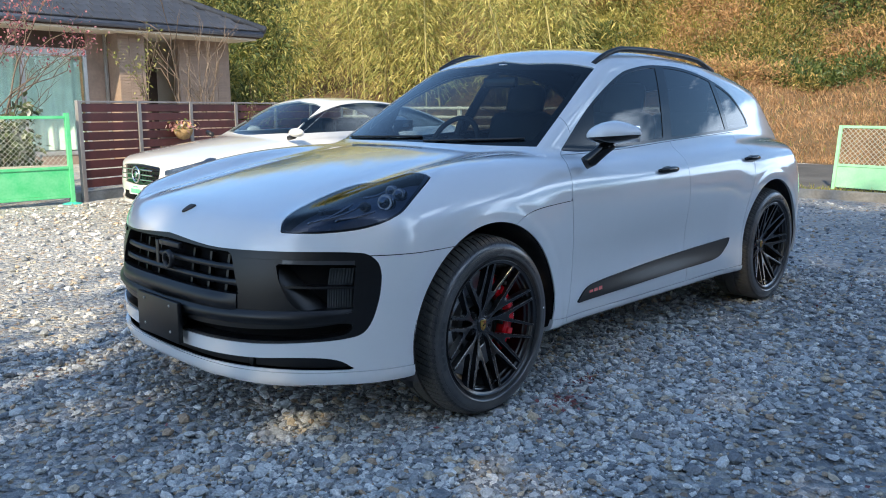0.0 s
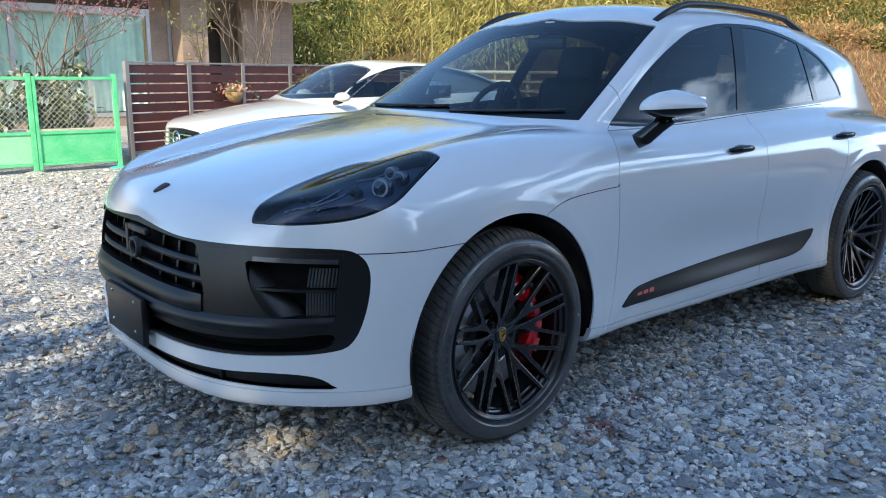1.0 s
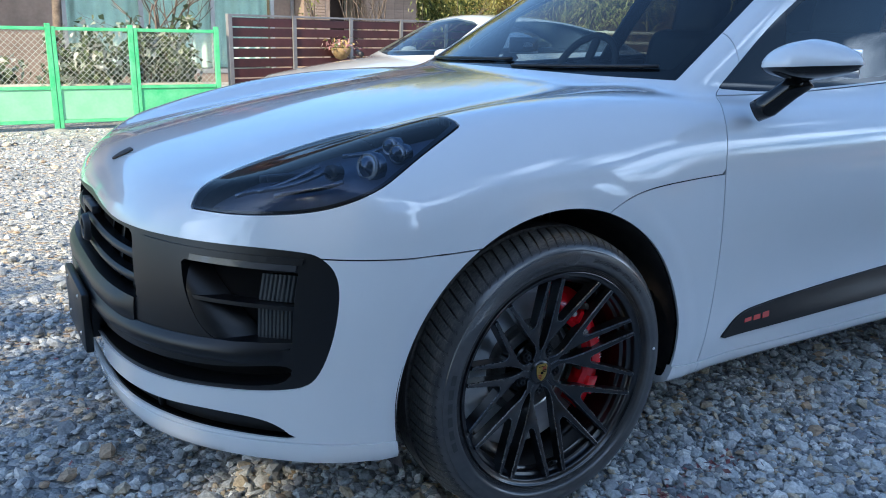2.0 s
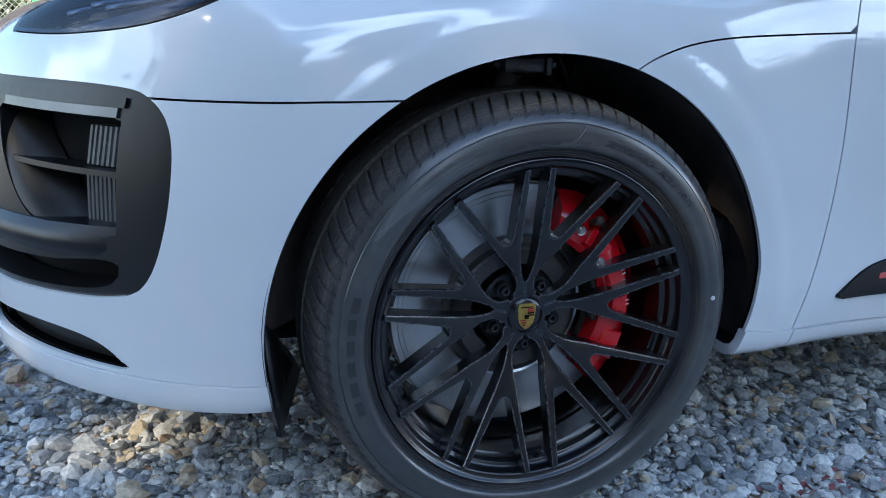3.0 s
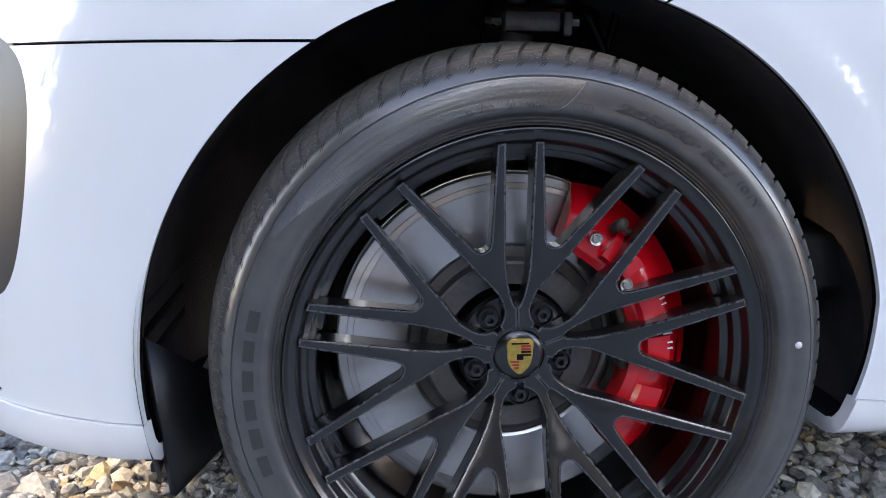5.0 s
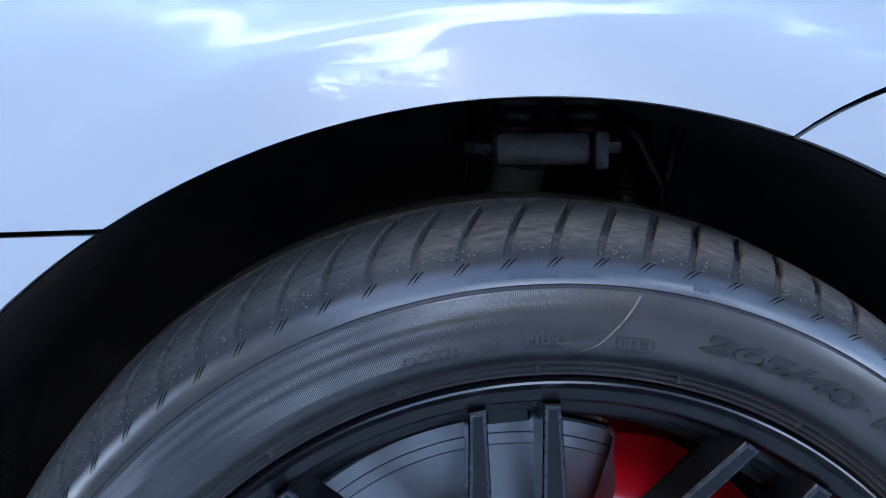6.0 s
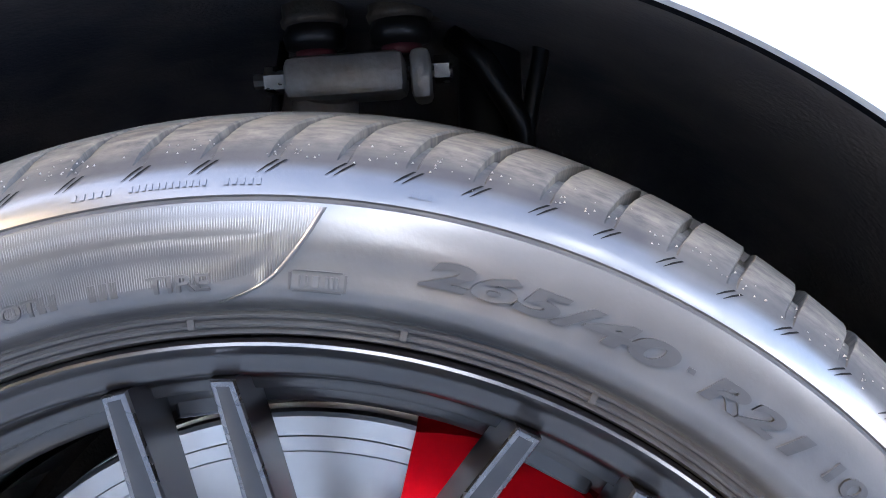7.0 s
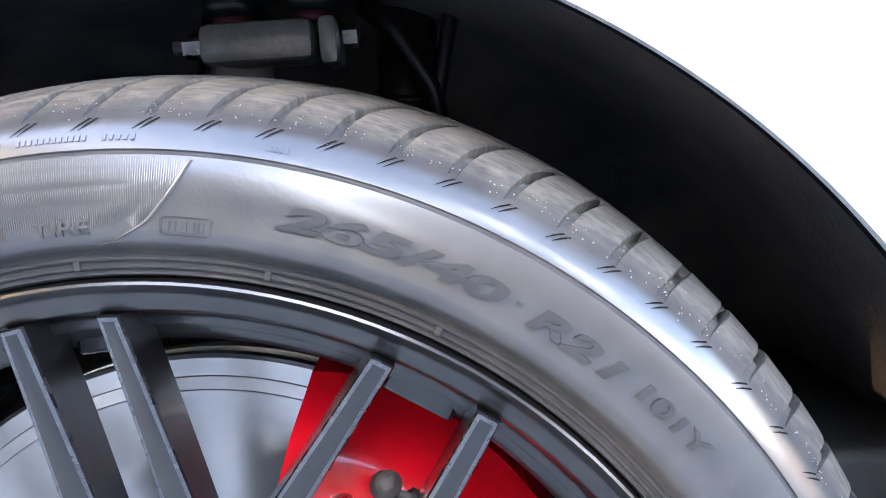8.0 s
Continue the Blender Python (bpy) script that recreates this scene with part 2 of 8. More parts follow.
def prism(outline, y0, y1, bevel=0.0, tilt=None):
    """A bmesh: a closed outline in the XZ plane, extruded along Y from y0 (outer face) to y1, its outer edges bevelled."""
    bm = bmesh.new()
    top = [bm.verts.new((p[0], y0, p[1])) for p in outline]
    bot = [bm.verts.new((p[0], y1, p[1])) for p in outline]
    n = len(outline)
    f = bm.faces.new(top)
    bm.faces.new(bot[::-1])
    for i in range(n):
        j = (i + 1) % n
        bm.faces.new((top[j], top[i], bot[i], bot[j]))
    bmesh.ops.recalc_face_normals(bm, faces=bm.faces)
    if bevel:
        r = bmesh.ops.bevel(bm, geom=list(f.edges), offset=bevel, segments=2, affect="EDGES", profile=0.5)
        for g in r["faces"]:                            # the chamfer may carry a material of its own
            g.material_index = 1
    return bm


def curve(xs, ys):
    """A smooth curve through a few stations (natural cubic), as a function of numpy arrays."""
    xs, ys = np.array(xs, float), np.array(ys, float)
    n, h = len(xs), np.diff(xs)
    A, b = np.eye(n), np.zeros(n)
    for i in range(1, n - 1):
        A[i, i - 1:i + 2] = h[i - 1], 2 * (h[i - 1] + h[i]), h[i]
        b[i] = 6 * ((ys[i + 1] - ys[i]) / h[i] - (ys[i] - ys[i - 1]) / h[i - 1])
    mm = np.linalg.solve(A, b)

    def f(x):
        x = np.clip(np.asarray(x, float), xs[0], xs[-1])
        i = np.clip(np.searchsorted(xs, x) - 1, 0, n - 2)
        d0, d1 = xs[i + 1] - x, x - xs[i]
        return (mm[i] * d0 ** 3 + mm[i + 1] * d1 ** 3) / (6 * h[i]) + (ys[i] / h[i] - mm[i] * h[i] / 6) * d0 + (ys[i + 1] / h[i] - mm[i + 1] * h[i] / 6) * d1
    return f


def rounded(points, n=10):
    """A closed smooth outline (Catmull-Rom) through a few corners. A corner given with a third value True stays sharp."""
    pts = [np.array(p[:2], float) for p in points]
    sharp = [len(p) > 2 for p in points]
    out, k = [], len(pts)
    for i in range(k):
        p0, p1, p2, p3 = pts[i - 1], pts[i], pts[(i + 1) % k], pts[(i + 2) % k]
        m1 = (p2 - p1) if sharp[i] else (p2 - p0) / 2
        m2 = (p2 - p1) if sharp[(i + 1) % k] else (p3 - p1) / 2
        for s in np.linspace(0, 1, n, endpoint=False):
            out.append((2 * s ** 3 - 3 * s ** 2 + 1) * p1 + (s ** 3 - 2 * s ** 2 + s) * m1 + (3 * s ** 2 - 2 * s ** 3) * p2 + (s ** 3 - s ** 2) * m2)
    return np.array(out)


def inside(poly, x, y):
    """Signed distance to a closed outline, positive inside."""
    x, y = np.asarray(x, float), np.asarray(y, float)
    d = np.full(x.shape, 1e9)
    odd = np.zeros(x.shape, bool)
    for (ax, ay), (bx, by) in zip(poly, np.roll(poly, -1, 0)):
        ex, ey = bx - ax, by - ay
        t = np.clip(((x - ax) * ex + (y - ay) * ey) / (ex * ex + ey * ey + 1e-12), 0, 1)
        d = np.minimum(d, np.hypot(x - ax - t * ex, y - ay - t * ey))
        cross = (ay > y) != (by > y)
        with np.errstate(divide="ignore", invalid="ignore"):
            odd ^= cross & (x < (bx - ax) * (y - ay) / (by - ay + 1e-15) + ax)
    return np.where(odd, d, -d)


def cut(V, T, F):
    """Keeps the part of a triangle mesh on which F (a value for each vertex) is positive, cut cleanly along F = 0."""
    pos = F > 0
    cnt = pos[T].sum(1)
    keep = T[cnt == 3]
    edges, tris = [], []
    for want in (1, 2):
        sel = T[cnt == want]
        if not len(sel):
            continue
        odd = pos[sel] if want == 1 else ~pos[sel]
        k = odd.argmax(1)
        r = np.arange(len(sel))
        a, b, c = sel[r, k], sel[r, (k + 1) % 3], sel[r, (k + 2) % 3]
        edges.append((want, a, b, c))
    newv, base = [], len(V)
    index = {}
    out = [keep]
    pairs = [np.sort(np.stack([e[1], o], 1), 1) for e in edges for o in (e[2], e[3])]
    if pairs:
        allp = np.concatenate(pairs)
        uq, inv = np.unique(allp, axis=0, return_inverse=True)
        inv = inv.ravel()
        f0, f1 = F[uq[:, 0]], F[uq[:, 1]]
        t = (f0 / (f0 - f1))[:, None]
        V2 = np.concatenate([V, V[uq[:, 0]] * (1 - t) + V[uq[:, 1]] * t])
        at = 0
        for want, a, b, c in edges:
            n = len(a)
            ab, ac = base + inv[at:at + n], base + inv[at + n:at + 2 * n]
            at += 2 * n
            if want == 1:
                out.append(np.stack([a, ab, ac], 1))
            else:
                out += [np.stack([ab, b, c], 1), np.stack([ab, c, ac], 1)]
    else:
        V2 = V
    Tn = np.concatenate(out)
    used, inv = np.unique(Tn, return_inverse=True)
    return V2[used], inv.reshape(-1, 3)

# ---- the car's skin: one smooth solid, told by a few curves (x towards the tail, y across, z up; front axle at x = 0) ----
def smax(a, b, k):
    h = np.clip(0.5 + 0.5 * (a - b) / k, 0, 1)
    return b + (a - b) * h + k * h * (1 - h)


def smin(a, b, k):
    return -smax(-a, -b, k)


HUB_Z, BASE = 0.362, 2.807
hood_line = curve((-1.0, -0.90, -0.80, -0.6, -0.3, 0.1, 0.5, 1.0, 2.2, 3.0, 3.45, 3.8), (0.74, 0.795, 0.845, 0.905, 0.968, 1.03, 1.07, 1.075, 1.10, 1.09, 1.04, 0.93))
nose_line = curve((0.15, 0.20, 0.28, 0.45, 0.62, 0.75, 0.9), (-0.86, -0.905, -0.925, -0.93, -0.925, -0.895, -0.84))
tail_line = curve((0.2, 0.35, 0.55, 0.8, 1.0, 1.2), (3.58, 3.67, 3.70, 3.66, 3.57, 3.45))
side_line = curve((0.15, 0.24, 0.34, 0.5, 0.65, 0.8, 0.9, 1.0, 1.08, 1.2), (0.905, 0.925, 0.93, 0.925, 0.928, 0.93, 0.918, 0.885, 0.845, 0.78))
roof_line = curve((0.9, 1.2, 1.6, 2.1, 2.6, 3.1, 3.45, 3.8), (1.45, 1.545, 1.598, 1.592, 1.545, 1.455, 1.36, 1.24))
glass_side = curve((0.3, 0.6, 1.0, 1.6, 2.2, 2.8, 3.3, 3.7), (0.725, 0.745, 0.775, 0.79, 0.785, 0.755, 0.70, 0.64))


def bump(x, c, w):
    return np.exp(-((x - c) / w) ** 2)


def body(x, y, z):
    """The distance-like value of the car's solid: negative inside."""
    a = np.abs(y)
    # lower body
    top = hood_line(x) - 0.055 * (a / 0.8) ** 2 + 0.050 * bump(a, 0.73, 0.17) * bump(x, -0.15, 0.6) - 0.012 * bump(a, 0.52, 0.1) * bump(x, -0.2, 0.55)
    side = side_line(z)
    for cx in (0.0, BASE):
        rr = np.hypot(x - cx, z - HUB_Z)
        # a flat flare round each arch that ends in a soft crease
        side = side + 0.016 * np.exp(-(np.clip(rr - 0.486, 0, None) / 0.12) ** 2) + 0.005 / (1 + np.exp((rr - 0.489) / 0.0045))
    side = side - 0.022 * bump(z, 0.52, 0.16) * bump(x, 1.4, 0.62) + 0.012 * bump(z, 0.36, 0.05) * bump(x, 1.4, 0.75)
    side = side - 0.035 * bump(x, -0.62, 0.25) * np.clip((0.62 - z) / 0.4, 0, 1)
    front = nose_line(z) + 0.44 * np.clip(a / 0.93, 0, 1.2) ** 3.3
    rear = tail_line(z) - 0.34 * np.clip(a / 0.93, 0, 1.2) ** 3.2
    f = smax(z - top, a - side, 0.11)
    f = smax(f, front - x, 0.06)
    f = smax(f, x - rear, 0.10)
    f = smax(f, np.interp(x, [-1.0, -0.8, -0.45, 0.4, 2.4, 3.2, 3.8], [0.224, 0.237, 0.255, 0.266, 0.250, 0.25, 0.30]) - z, 0.03)
    # cabin
    tumble = glass_side(x) - 0.36 * (z - 1.07) - 0.28 * np.clip(z - 1.2, 0, 1) ** 2
    roof = roof_line(x) - 0.055 * (a / 0.6) ** 2
    screen = (0.40 + 0.155 * (a / 0.7) ** 2 - x) * 0.50 + (z - 1.055) * 0.86
    back = (x - 3.33 + 0.10 * (a / 0.7) ** 2) * 0.78 + (z - 1.34) * 0.62
    g = smax(z - roof, a - tumble, 0.07)
    g = smax(g, screen, 0.05)
    g = smax(g, back, 0.06)
    g = smax(g, 0.8 - z, 0.02)
    return smin(f, g, 0.035)


def skin(step=0.014):
    """Half of the car's skin (y <= 0) as vertices and triangles, found by rays outward from a spine."""
    nphi = int(2.9 / step)
    phi = np.radians(np.linspace(-62, 90, nphi))
    x0, x1, z0 = 0.15, 2.75, 0.60
    nf = int(1.9 / step)
    spine = [(x0, t) for t in np.linspace(math.pi / 2, 0, nf, endpoint=False)]
    spine += [(x, 0.0) for x in np.linspace(x0, x1, int((x1 - x0) / step), endpoint=False)]
    spine += [(x1, -t) for t in np.linspace(0, math.pi / 2, int(nf * 0.7))]
    sx, th = np.array(spine).T
    dx = -np.sin(th)[:, None] * np.cos(phi)
    dy = -np.cos(th)[:, None] * np.cos(phi)
    dz = np.broadcast_to(np.sin(phi), dx.shape)
    ox = np.broadcast_to(sx[:, None], dx.shape)
    lo, hi = np.full(dx.shape, 0.15), np.full(dx.shape, 1.9)
    for _ in range(26):
        m = (lo + hi) / 2
        neg = body(ox + m * dx, m * dy, z0 + m * dz) < 0
        lo, hi = np.where(neg, m, lo), np.where(neg, hi, m)
    V = np.stack([ox + lo * dx, lo * dy, z0 + lo * dz], -1)
    V[0, :, 1] = V[-1, :, 1] = V[:, -1, 1] = 0.0
    n, k = V.shape[:2]
    i = np.arange(n * k).reshape(n, k)
    q = np.stack([i[:-1, :-1], i[1:, :-1], i[1:, 1:], i[:-1, 1:]], -1).reshape(-1, 4)
    T = np.concatenate([q[:, [0, 1, 2]], q[:, [0, 2, 3]]])
    V = V.reshape(-1, 3)
    mid = V[T].mean(1)
    nrm = np.cross(V[T[:, 1]] - V[T[:, 0]], V[T[:, 2]] - V[T[:, 0]])
    if (nrm * (mid - np.array([1.4, 0, 0.6]))).sum() < 0:
        T = T[:, ::-1]
    return V, T

# ---- wheel: local frame with the axle along Y, outward face towards -Y ----
TYRE_SIDE = [(-0.940, 0.2852), (-0.9442, 0.2862), (-0.9456, 0.2870), (-0.9446, 0.2879), (-0.9446, 0.2885), (-0.9466, 0.2891), (-0.9470, 0.2899), (-0.9458, 0.2908), (-0.9458, 0.2914), (-0.9480, 0.2920),
             (-0.9485, 0.2929), (-0.9474, 0.2938), (-0.9480, 0.2946), (-0.9522, 0.2962), (-0.9556, 0.2985), (-0.9578, 0.3018),
             (-0.9582, 0.3045), (-0.9572, 0.3080), (-0.9578, 0.3150), (-0.9574, 0.3225), (-0.9560, 0.3290), (-0.9544, 0.3338), (-0.9528, 0.3345),
             (-0.9520, 0.3353), (-0.9526, 0.3361), (-0.9508, 0.3400), (-0.9475, 0.3440), (-0.9420, 0.3490), (-0.9360, 0.3530), (-0.9290, 0.3567),
             (-0.9215, 0.3595), (-0.9130, 0.3620), (-0.9030, 0.3645), (-0.8900, 0.3668), (-0.8760, 0.3684), (-0.8700, 0.3689), (-0.8680, 0.3620),
             (-0.8590, 0.3622), (-0.8570, 0.3700), (-0.8420, 0.3712), (-0.8360, 0.3714), (-0.8275, 0.3716)]
MID = -0.8275
TYRE_SIDE = [(y - 0.006 * min(1, max(0, (-0.86 - y) / 0.06)), r - 0.0034 * min(1, max(0, (0.2990 - r) / 0.012)) + 0.0045 * min(1, max(0, (r - 0.346) / 0.014))) for y, r in TYRE_SIDE]


def tyre_mesh(pitches=85):
    prof = TYRE_SIDE + [(2 * MID - y, r) for y, r in TYRE_SIDE[-2::-1]]
    prof = np.array(prof)
    y, r = prof[:, 0], prof[:, 1]
    fr = np.array([0.0, 0.025, 0.05, 0.19, 0.215, 0.25, 0.45, 0.65, 0.84])
    deep = np.array([0, 0.15, 1, 1, 0.15, 0, 0, 0, 0])
    base = (np.arange(pitches)[:, None] + fr).ravel() * 2 * math.pi / pitches
    dd = np.tile(deep, pitches)
    out = -(y - MID)                                   # distance outward from the middle plane
    lean = radians(4.2) * np.clip((np.abs(out) - 0.035) / 0.083, 0, 1) ** 1.15
    tread = np.interp(np.abs(out), [0.0, 0.028, 0.034, 0.047, 0.090, 0.098, 0.102, 0.109, 0.1145, 0.119], [0, 0, 0, 0.0068, 0.0066, 0.0045, 0.0034, 0.0032, 0.0020, 0])
    tread = np.where(r > 0.345, tread, 0.0)            # no grooves down at the bead
    ang = base[None, :] + lean[:, None]
    rad = r[:, None] - tread[:, None] * dd[None, :]
    x, z = rad * np.cos(ang), rad * np.sin(ang)
    yy = np.repeat(y[:, None], len(base), 1)
    low = np.clip(-0.3612 - z, 0, None)                # the flat where it stands
    yy = yy - low * 0.25 * np.sign(out)[:, None]
    z = np.maximum(z, -0.3612)
    n, k = len(base), len(prof)
    v = np.stack([x, yy, z], -1).reshape(-1, 3)
    i = np.arange(k * n).reshape(k, n)
    q = np.stack([i[:-1], np.roll(i, -1, 1)[:-1], np.roll(i, -1, 1)[1:], i[1:]], -1).reshape(-1, 4)
    return mesh(v, q)


RIM_PROFILE = [(-0.9400, 0.2850), (-0.9440, 0.2848), (-0.9462, 0.2840), (-0.9468, 0.2828), (-0.9458, 0.2815), (-0.9430, 0.2795), (-0.9410, 0.2770), (-0.9395, 0.2725), (-0.9385, 0.2705), (-0.9365, 0.2692),
               (-0.9300, 0.2682), (-0.9240, 0.2668), (-0.9205, 0.2640), (-0.9195, 0.2610), (-0.9180, 0.2590), (-0.9060, 0.2570), (-0.9040, 0.2520),
               (-0.9010, 0.2490), (-0.86, 0.2475), (-0.80, 0.2440), (-0.74, 0.2440), (-0.72, 0.262), (-0.708, 0.284), (-0.702, 0.284),
               (-0.716, 0.258), (-0.74, 0.2400), (-0.80, 0.2400), (-0.86, 0.2435)]
RIM_PROFILE = [(y - 0.0087 * min(1, max(0, (-0.80 - y) / 0.10)), r * 0.9885) for y, r in RIM_PROFILE]
# half of a twin Y spoke, from the V's foot to the two tips (across, outward; metres)
Y_SPOKE = [(0.000, 0.030), (0.000, 0.060), (0.0035, 0.0640), (0.0080, 0.0780), (0.0120, 0.0980), (0.0145, 0.130), (0.0152, 0.200), (0.0160, 0.2655), (0.0262, 0.2645), (0.0325, 0.150), (0.0345, 0.1420),
           (0.0385, 0.1385), (0.0440, 0.1375), (0.0490, 0.1390), (0.0535, 0.1435), (0.1302, 0.2325), (0.1392, 0.2258), (0.0660, 0.1335), (0.0505, 0.1130), (0.0345, 0.0945),
           (0.0245, 0.0815), (0.0190, 0.0690), (0.0160, 0.0570), (0.0170, 0.0480), (0.0220, 0.0380), (0.018, 0.030)]


def spoke_face(d):
    """Depth of the dished spoke faces at the distance d from the axle."""
    return -0.886 - 0.066 * min(max((d - 0.045) / 0.21, 0), 1.1) ** 1.12


def spoke_mesh(sign):
    """One Y with rolled edges on a dished face; its arms deepen towards the rim."""
    pts = [(sign * u, v) for u, v in Y_SPOKE]
    if sign < 0:
        pts = pts[::-1]
    bm = prism(pts, 0.0, 0.040, 0.0026)
    bmesh.ops.subdivide_edges(bm, edges=[e for e in bm.edges if e.calc_length() > 0.05 and abs(e.verts[0].co.y - e.verts[1].co.y) < 0.004], cuts=3)
    bmesh.ops.triangulate(bm, faces=[f for f in bm.faces if len(f.verts) > 4])
    for v in bm.verts:
        d = v.co.z * 0.94 + abs(v.co.x) * 0.33
        v.co.y = spoke_face(d) + v.co.y * (0.50 + 0.34 * min(1, d / 0.25))
        if v.co.y > spoke_face(d) + 0.012:             # draft: the back is narrower than the face
            v.co.x *= 0.985
    me = bpy.data.meshes.new("spoke")
    bm.to_mesh(me); bm.free()
    me.materials.append(RIM); me.materials.append(RIM_HIGHLIGHT)
    return me


def ring_text(word, start, base_r, size, stretch, y_face, name, parent, material, lift=0.0007, shear=0.0, gap=0.0, bold=0.00015):
    """Raised lettering that runs clockwise along a circle on the sidewall from the angle start (degrees)."""
    cu = bpy.data.curves.new("letters", "FONT")
    cu.body, cu.size, cu.extrude, cu.shear, cu.space_character = word, size, 0.5, shear, 1.0 + gap
    cu.offset = bold
    tmp = new("letters", cu)
    dg = bpy.context.evaluated_depsgraph_get()
    me = bpy.data.meshes.new_from_object(tmp.evaluated_get(dg))
    bpy.data.objects.remove(tmp)
    bm = bmesh.new()
    bm.from_mesh(me)
    bmesh.ops.subdivide_edges(bm, edges=[e for e in bm.edges if e.calc_length() > size * 0.3], cuts=2)
    for v in bm.verts:
        a = radians(start) - v.co.x * stretch / base_r
        r = base_r + v.co.y
        y = y_face(r)
        v.co = Vector((r * math.cos(a), y - (lift if v.co.z > 0 else -0.0006), r * math.sin(a)))
    bmesh.ops.recalc_face_normals(bm, faces=bm.faces)
    return part(name, bm, material, parent, smooth=False)


def ring_bars(spans, r0, r1, y_face, name, parent, material, lift=0.0006):
    """Plain raised bars on the sidewall, told by (from, to) angles in degrees."""
    bm = bmesh.new()
    for a0, a1 in spans:
        ks = max(2, int((a1 - a0) / 1.2) + 2)
        row = []
        for a in np.linspace(radians(a0), radians(a1), ks):
            for r, up in ((r0, -0.0006), (r0, lift), (r1, lift), (r1, -0.0006)):
                row.append(bm.verts.new((r * math.cos(a), y_face(r) - up, r * math.sin(a))))
        for i in range(ks - 1):
            for j in range(3):
                bm.faces.new((row[4 * i + j], row[4 * i + j + 1], row[4 * i + 5 + j], row[4 * i + 4 + j]))
        bm.faces.new(row[:4]); bm.faces.new(row[-4:][::-1])
    bmesh.ops.recalc_face_normals(bm, faces=bm.faces)
    return tagged(part(name, bm, material, parent, smooth=False), kind="stuff")


_ts = np.array([p for p in TYRE_SIDE if p[0] < -0.905])


def sidewall(r):
    return float(np.interp(r, _ts[13:, 1], _ts[13:, 0]))


def make_wheel(car, detailed=True):
    """A wheel under the car: rim barrel with hub, ten Y spokes, cap with crest, bolts, valve and tyre."""
    bm = bmesh.new()
    bm.from_mesh(revolve(RIM_PROFILE, 160))
    hub = revolve([(y + 0.031, r) for y, r in [(-0.9150, 0.0), (-0.9150, 0.031), (-0.9172, 0.0325), (-0.9172, 0.0355), (-0.9160, 0.0385), (-0.9100, 0.0400), (-0.8960, 0.0405), (-0.8945, 0.0430), (-0.8940, 0.0700), (-0.890, 0.0740), (-0.86, 0.0760)]], 64)
    b2 = bmesh.new(); b2.from_mesh(hub); hub = bpy.data.meshes.new("h"); b2.to_mesh(hub); b2.free()
    bm.from_mesh(hub)
    # feet that tie the tips of each pair of arms to the barrel
    feet = []
    for k in range(10):
        a = radians(94 + 36 * k)
        w = 0.014 if k % 2 == 0 else 0.019
        m = Matrix.Rotation(math.pi / 2 - a, 4, "Y")
        feet.append((w, m))
    wheel = sharpen(part("wheel", bm, RIM, car, "satin black alloy wheel with twin Y spokes"), 40)
    for w, m in feet:
        fb = bmesh.new()
        box(fb, (-w, -0.9130, 0.2420), (w, -0.894, 0.2620), 0.002, m)
        part("spoke_foot", fb, RIM, wheel, smooth=False)
    me_r, me_l = spoke_mesh(1), spoke_mesh(-1)
    for k in range(5):
        turn = Matrix.Rotation(-radians(4 + 72 * k), 4, "Y")
        for me in (me_r, me_l):
            s = sharpen(link("spoke", me, RIM, wheel), 22)
            s.matrix_basis = turn
    tyre = sharpen(link("tyre", tyre_mesh(), RUBBER, wheel, "black low-profile road tyre with slanted shoulder grooves"), 32)
    # cap and crest
    bm = bmesh.new()
    bm.from_mesh(revolve([(-0.8915, 0.0), (-0.8912, 0.012), (-0.8903, 0.022), (-0.8888, 0.0285), (-0.8855, 0.0308)], 48))
    sharpen(part("centre_cap", bm, RIM, wheel, "black centre cap"), 50)
    shield = [(-0.0150, 0.0200), (0.0, 0.0222), (0.0150, 0.0200), (0.0158, 0.004), (0.0135, -0.0100), (0.0075, -0.0185), (0.0, -0.0232), (-0.0075, -0.0185), (-0.0135, -0.0100), (-0.0158, 0.004)]
    part("crest", prism(rounded(shield, 4), -0.8932, -0.8890, 0.0005), GOLD, wheel, "gold shield with red and black bars")
    bm = bmesh.new()
    for i, (u, w0) in enumerate(((0.0070, 0.013), (0.0070, 0.009))):
        box(bm, (0.0012, -0.8939, w0 - 0.0013), (0.0132, -0.8933, w0 + 0.0013))
    for w0 in (-0.0070, -0.0110, -0.0150):
        box(bm, (-0.0118 + abs(w0 + 0.007) * 0.6, -0.8939, w0 - 0.0011), (-0.0012, -0.8933, w0 + 0.0011))
    part("crest_bars", bm, REDENAMEL, wheel, smooth=False)
    bm = bmesh.new()
    box(bm, (0.0012, -0.8939, 0.0045), (0.0136, -0.8933, 0.0068))
    box(bm, (0.0012, -0.8939, 0.0005), (0.0138, -0.8933, 0.0026))
    box(bm, (-0.0040, -0.8941, -0.0045), (0.0042, -0.8933, 0.0030), 0.0003)
    box(bm, (-0.0110, -0.8939, 0.0153), (0.0110, -0.8933, 0.0172))
    part("crest_marks", bm, DARK, wheel, smooth=False)
    # wheel bolts in their pockets
    bolt = bmesh.new()
    for prof, n in (([(-0.8970, 0.0), (-0.8970, 0.0042), (-0.9050, 0.0046), (-0.9058, 0.0078), (-0.9048, 0.0088), (-0.890, 0.0088)], 6), ([(-0.8945, 0.0), (-0.8955, 0.0118), (-0.9005, 0.0128), (-0.9005, 0.0142), (-0.880, 0.0146)], 24)):
        bolt.from_mesh(revolve(prof, n))
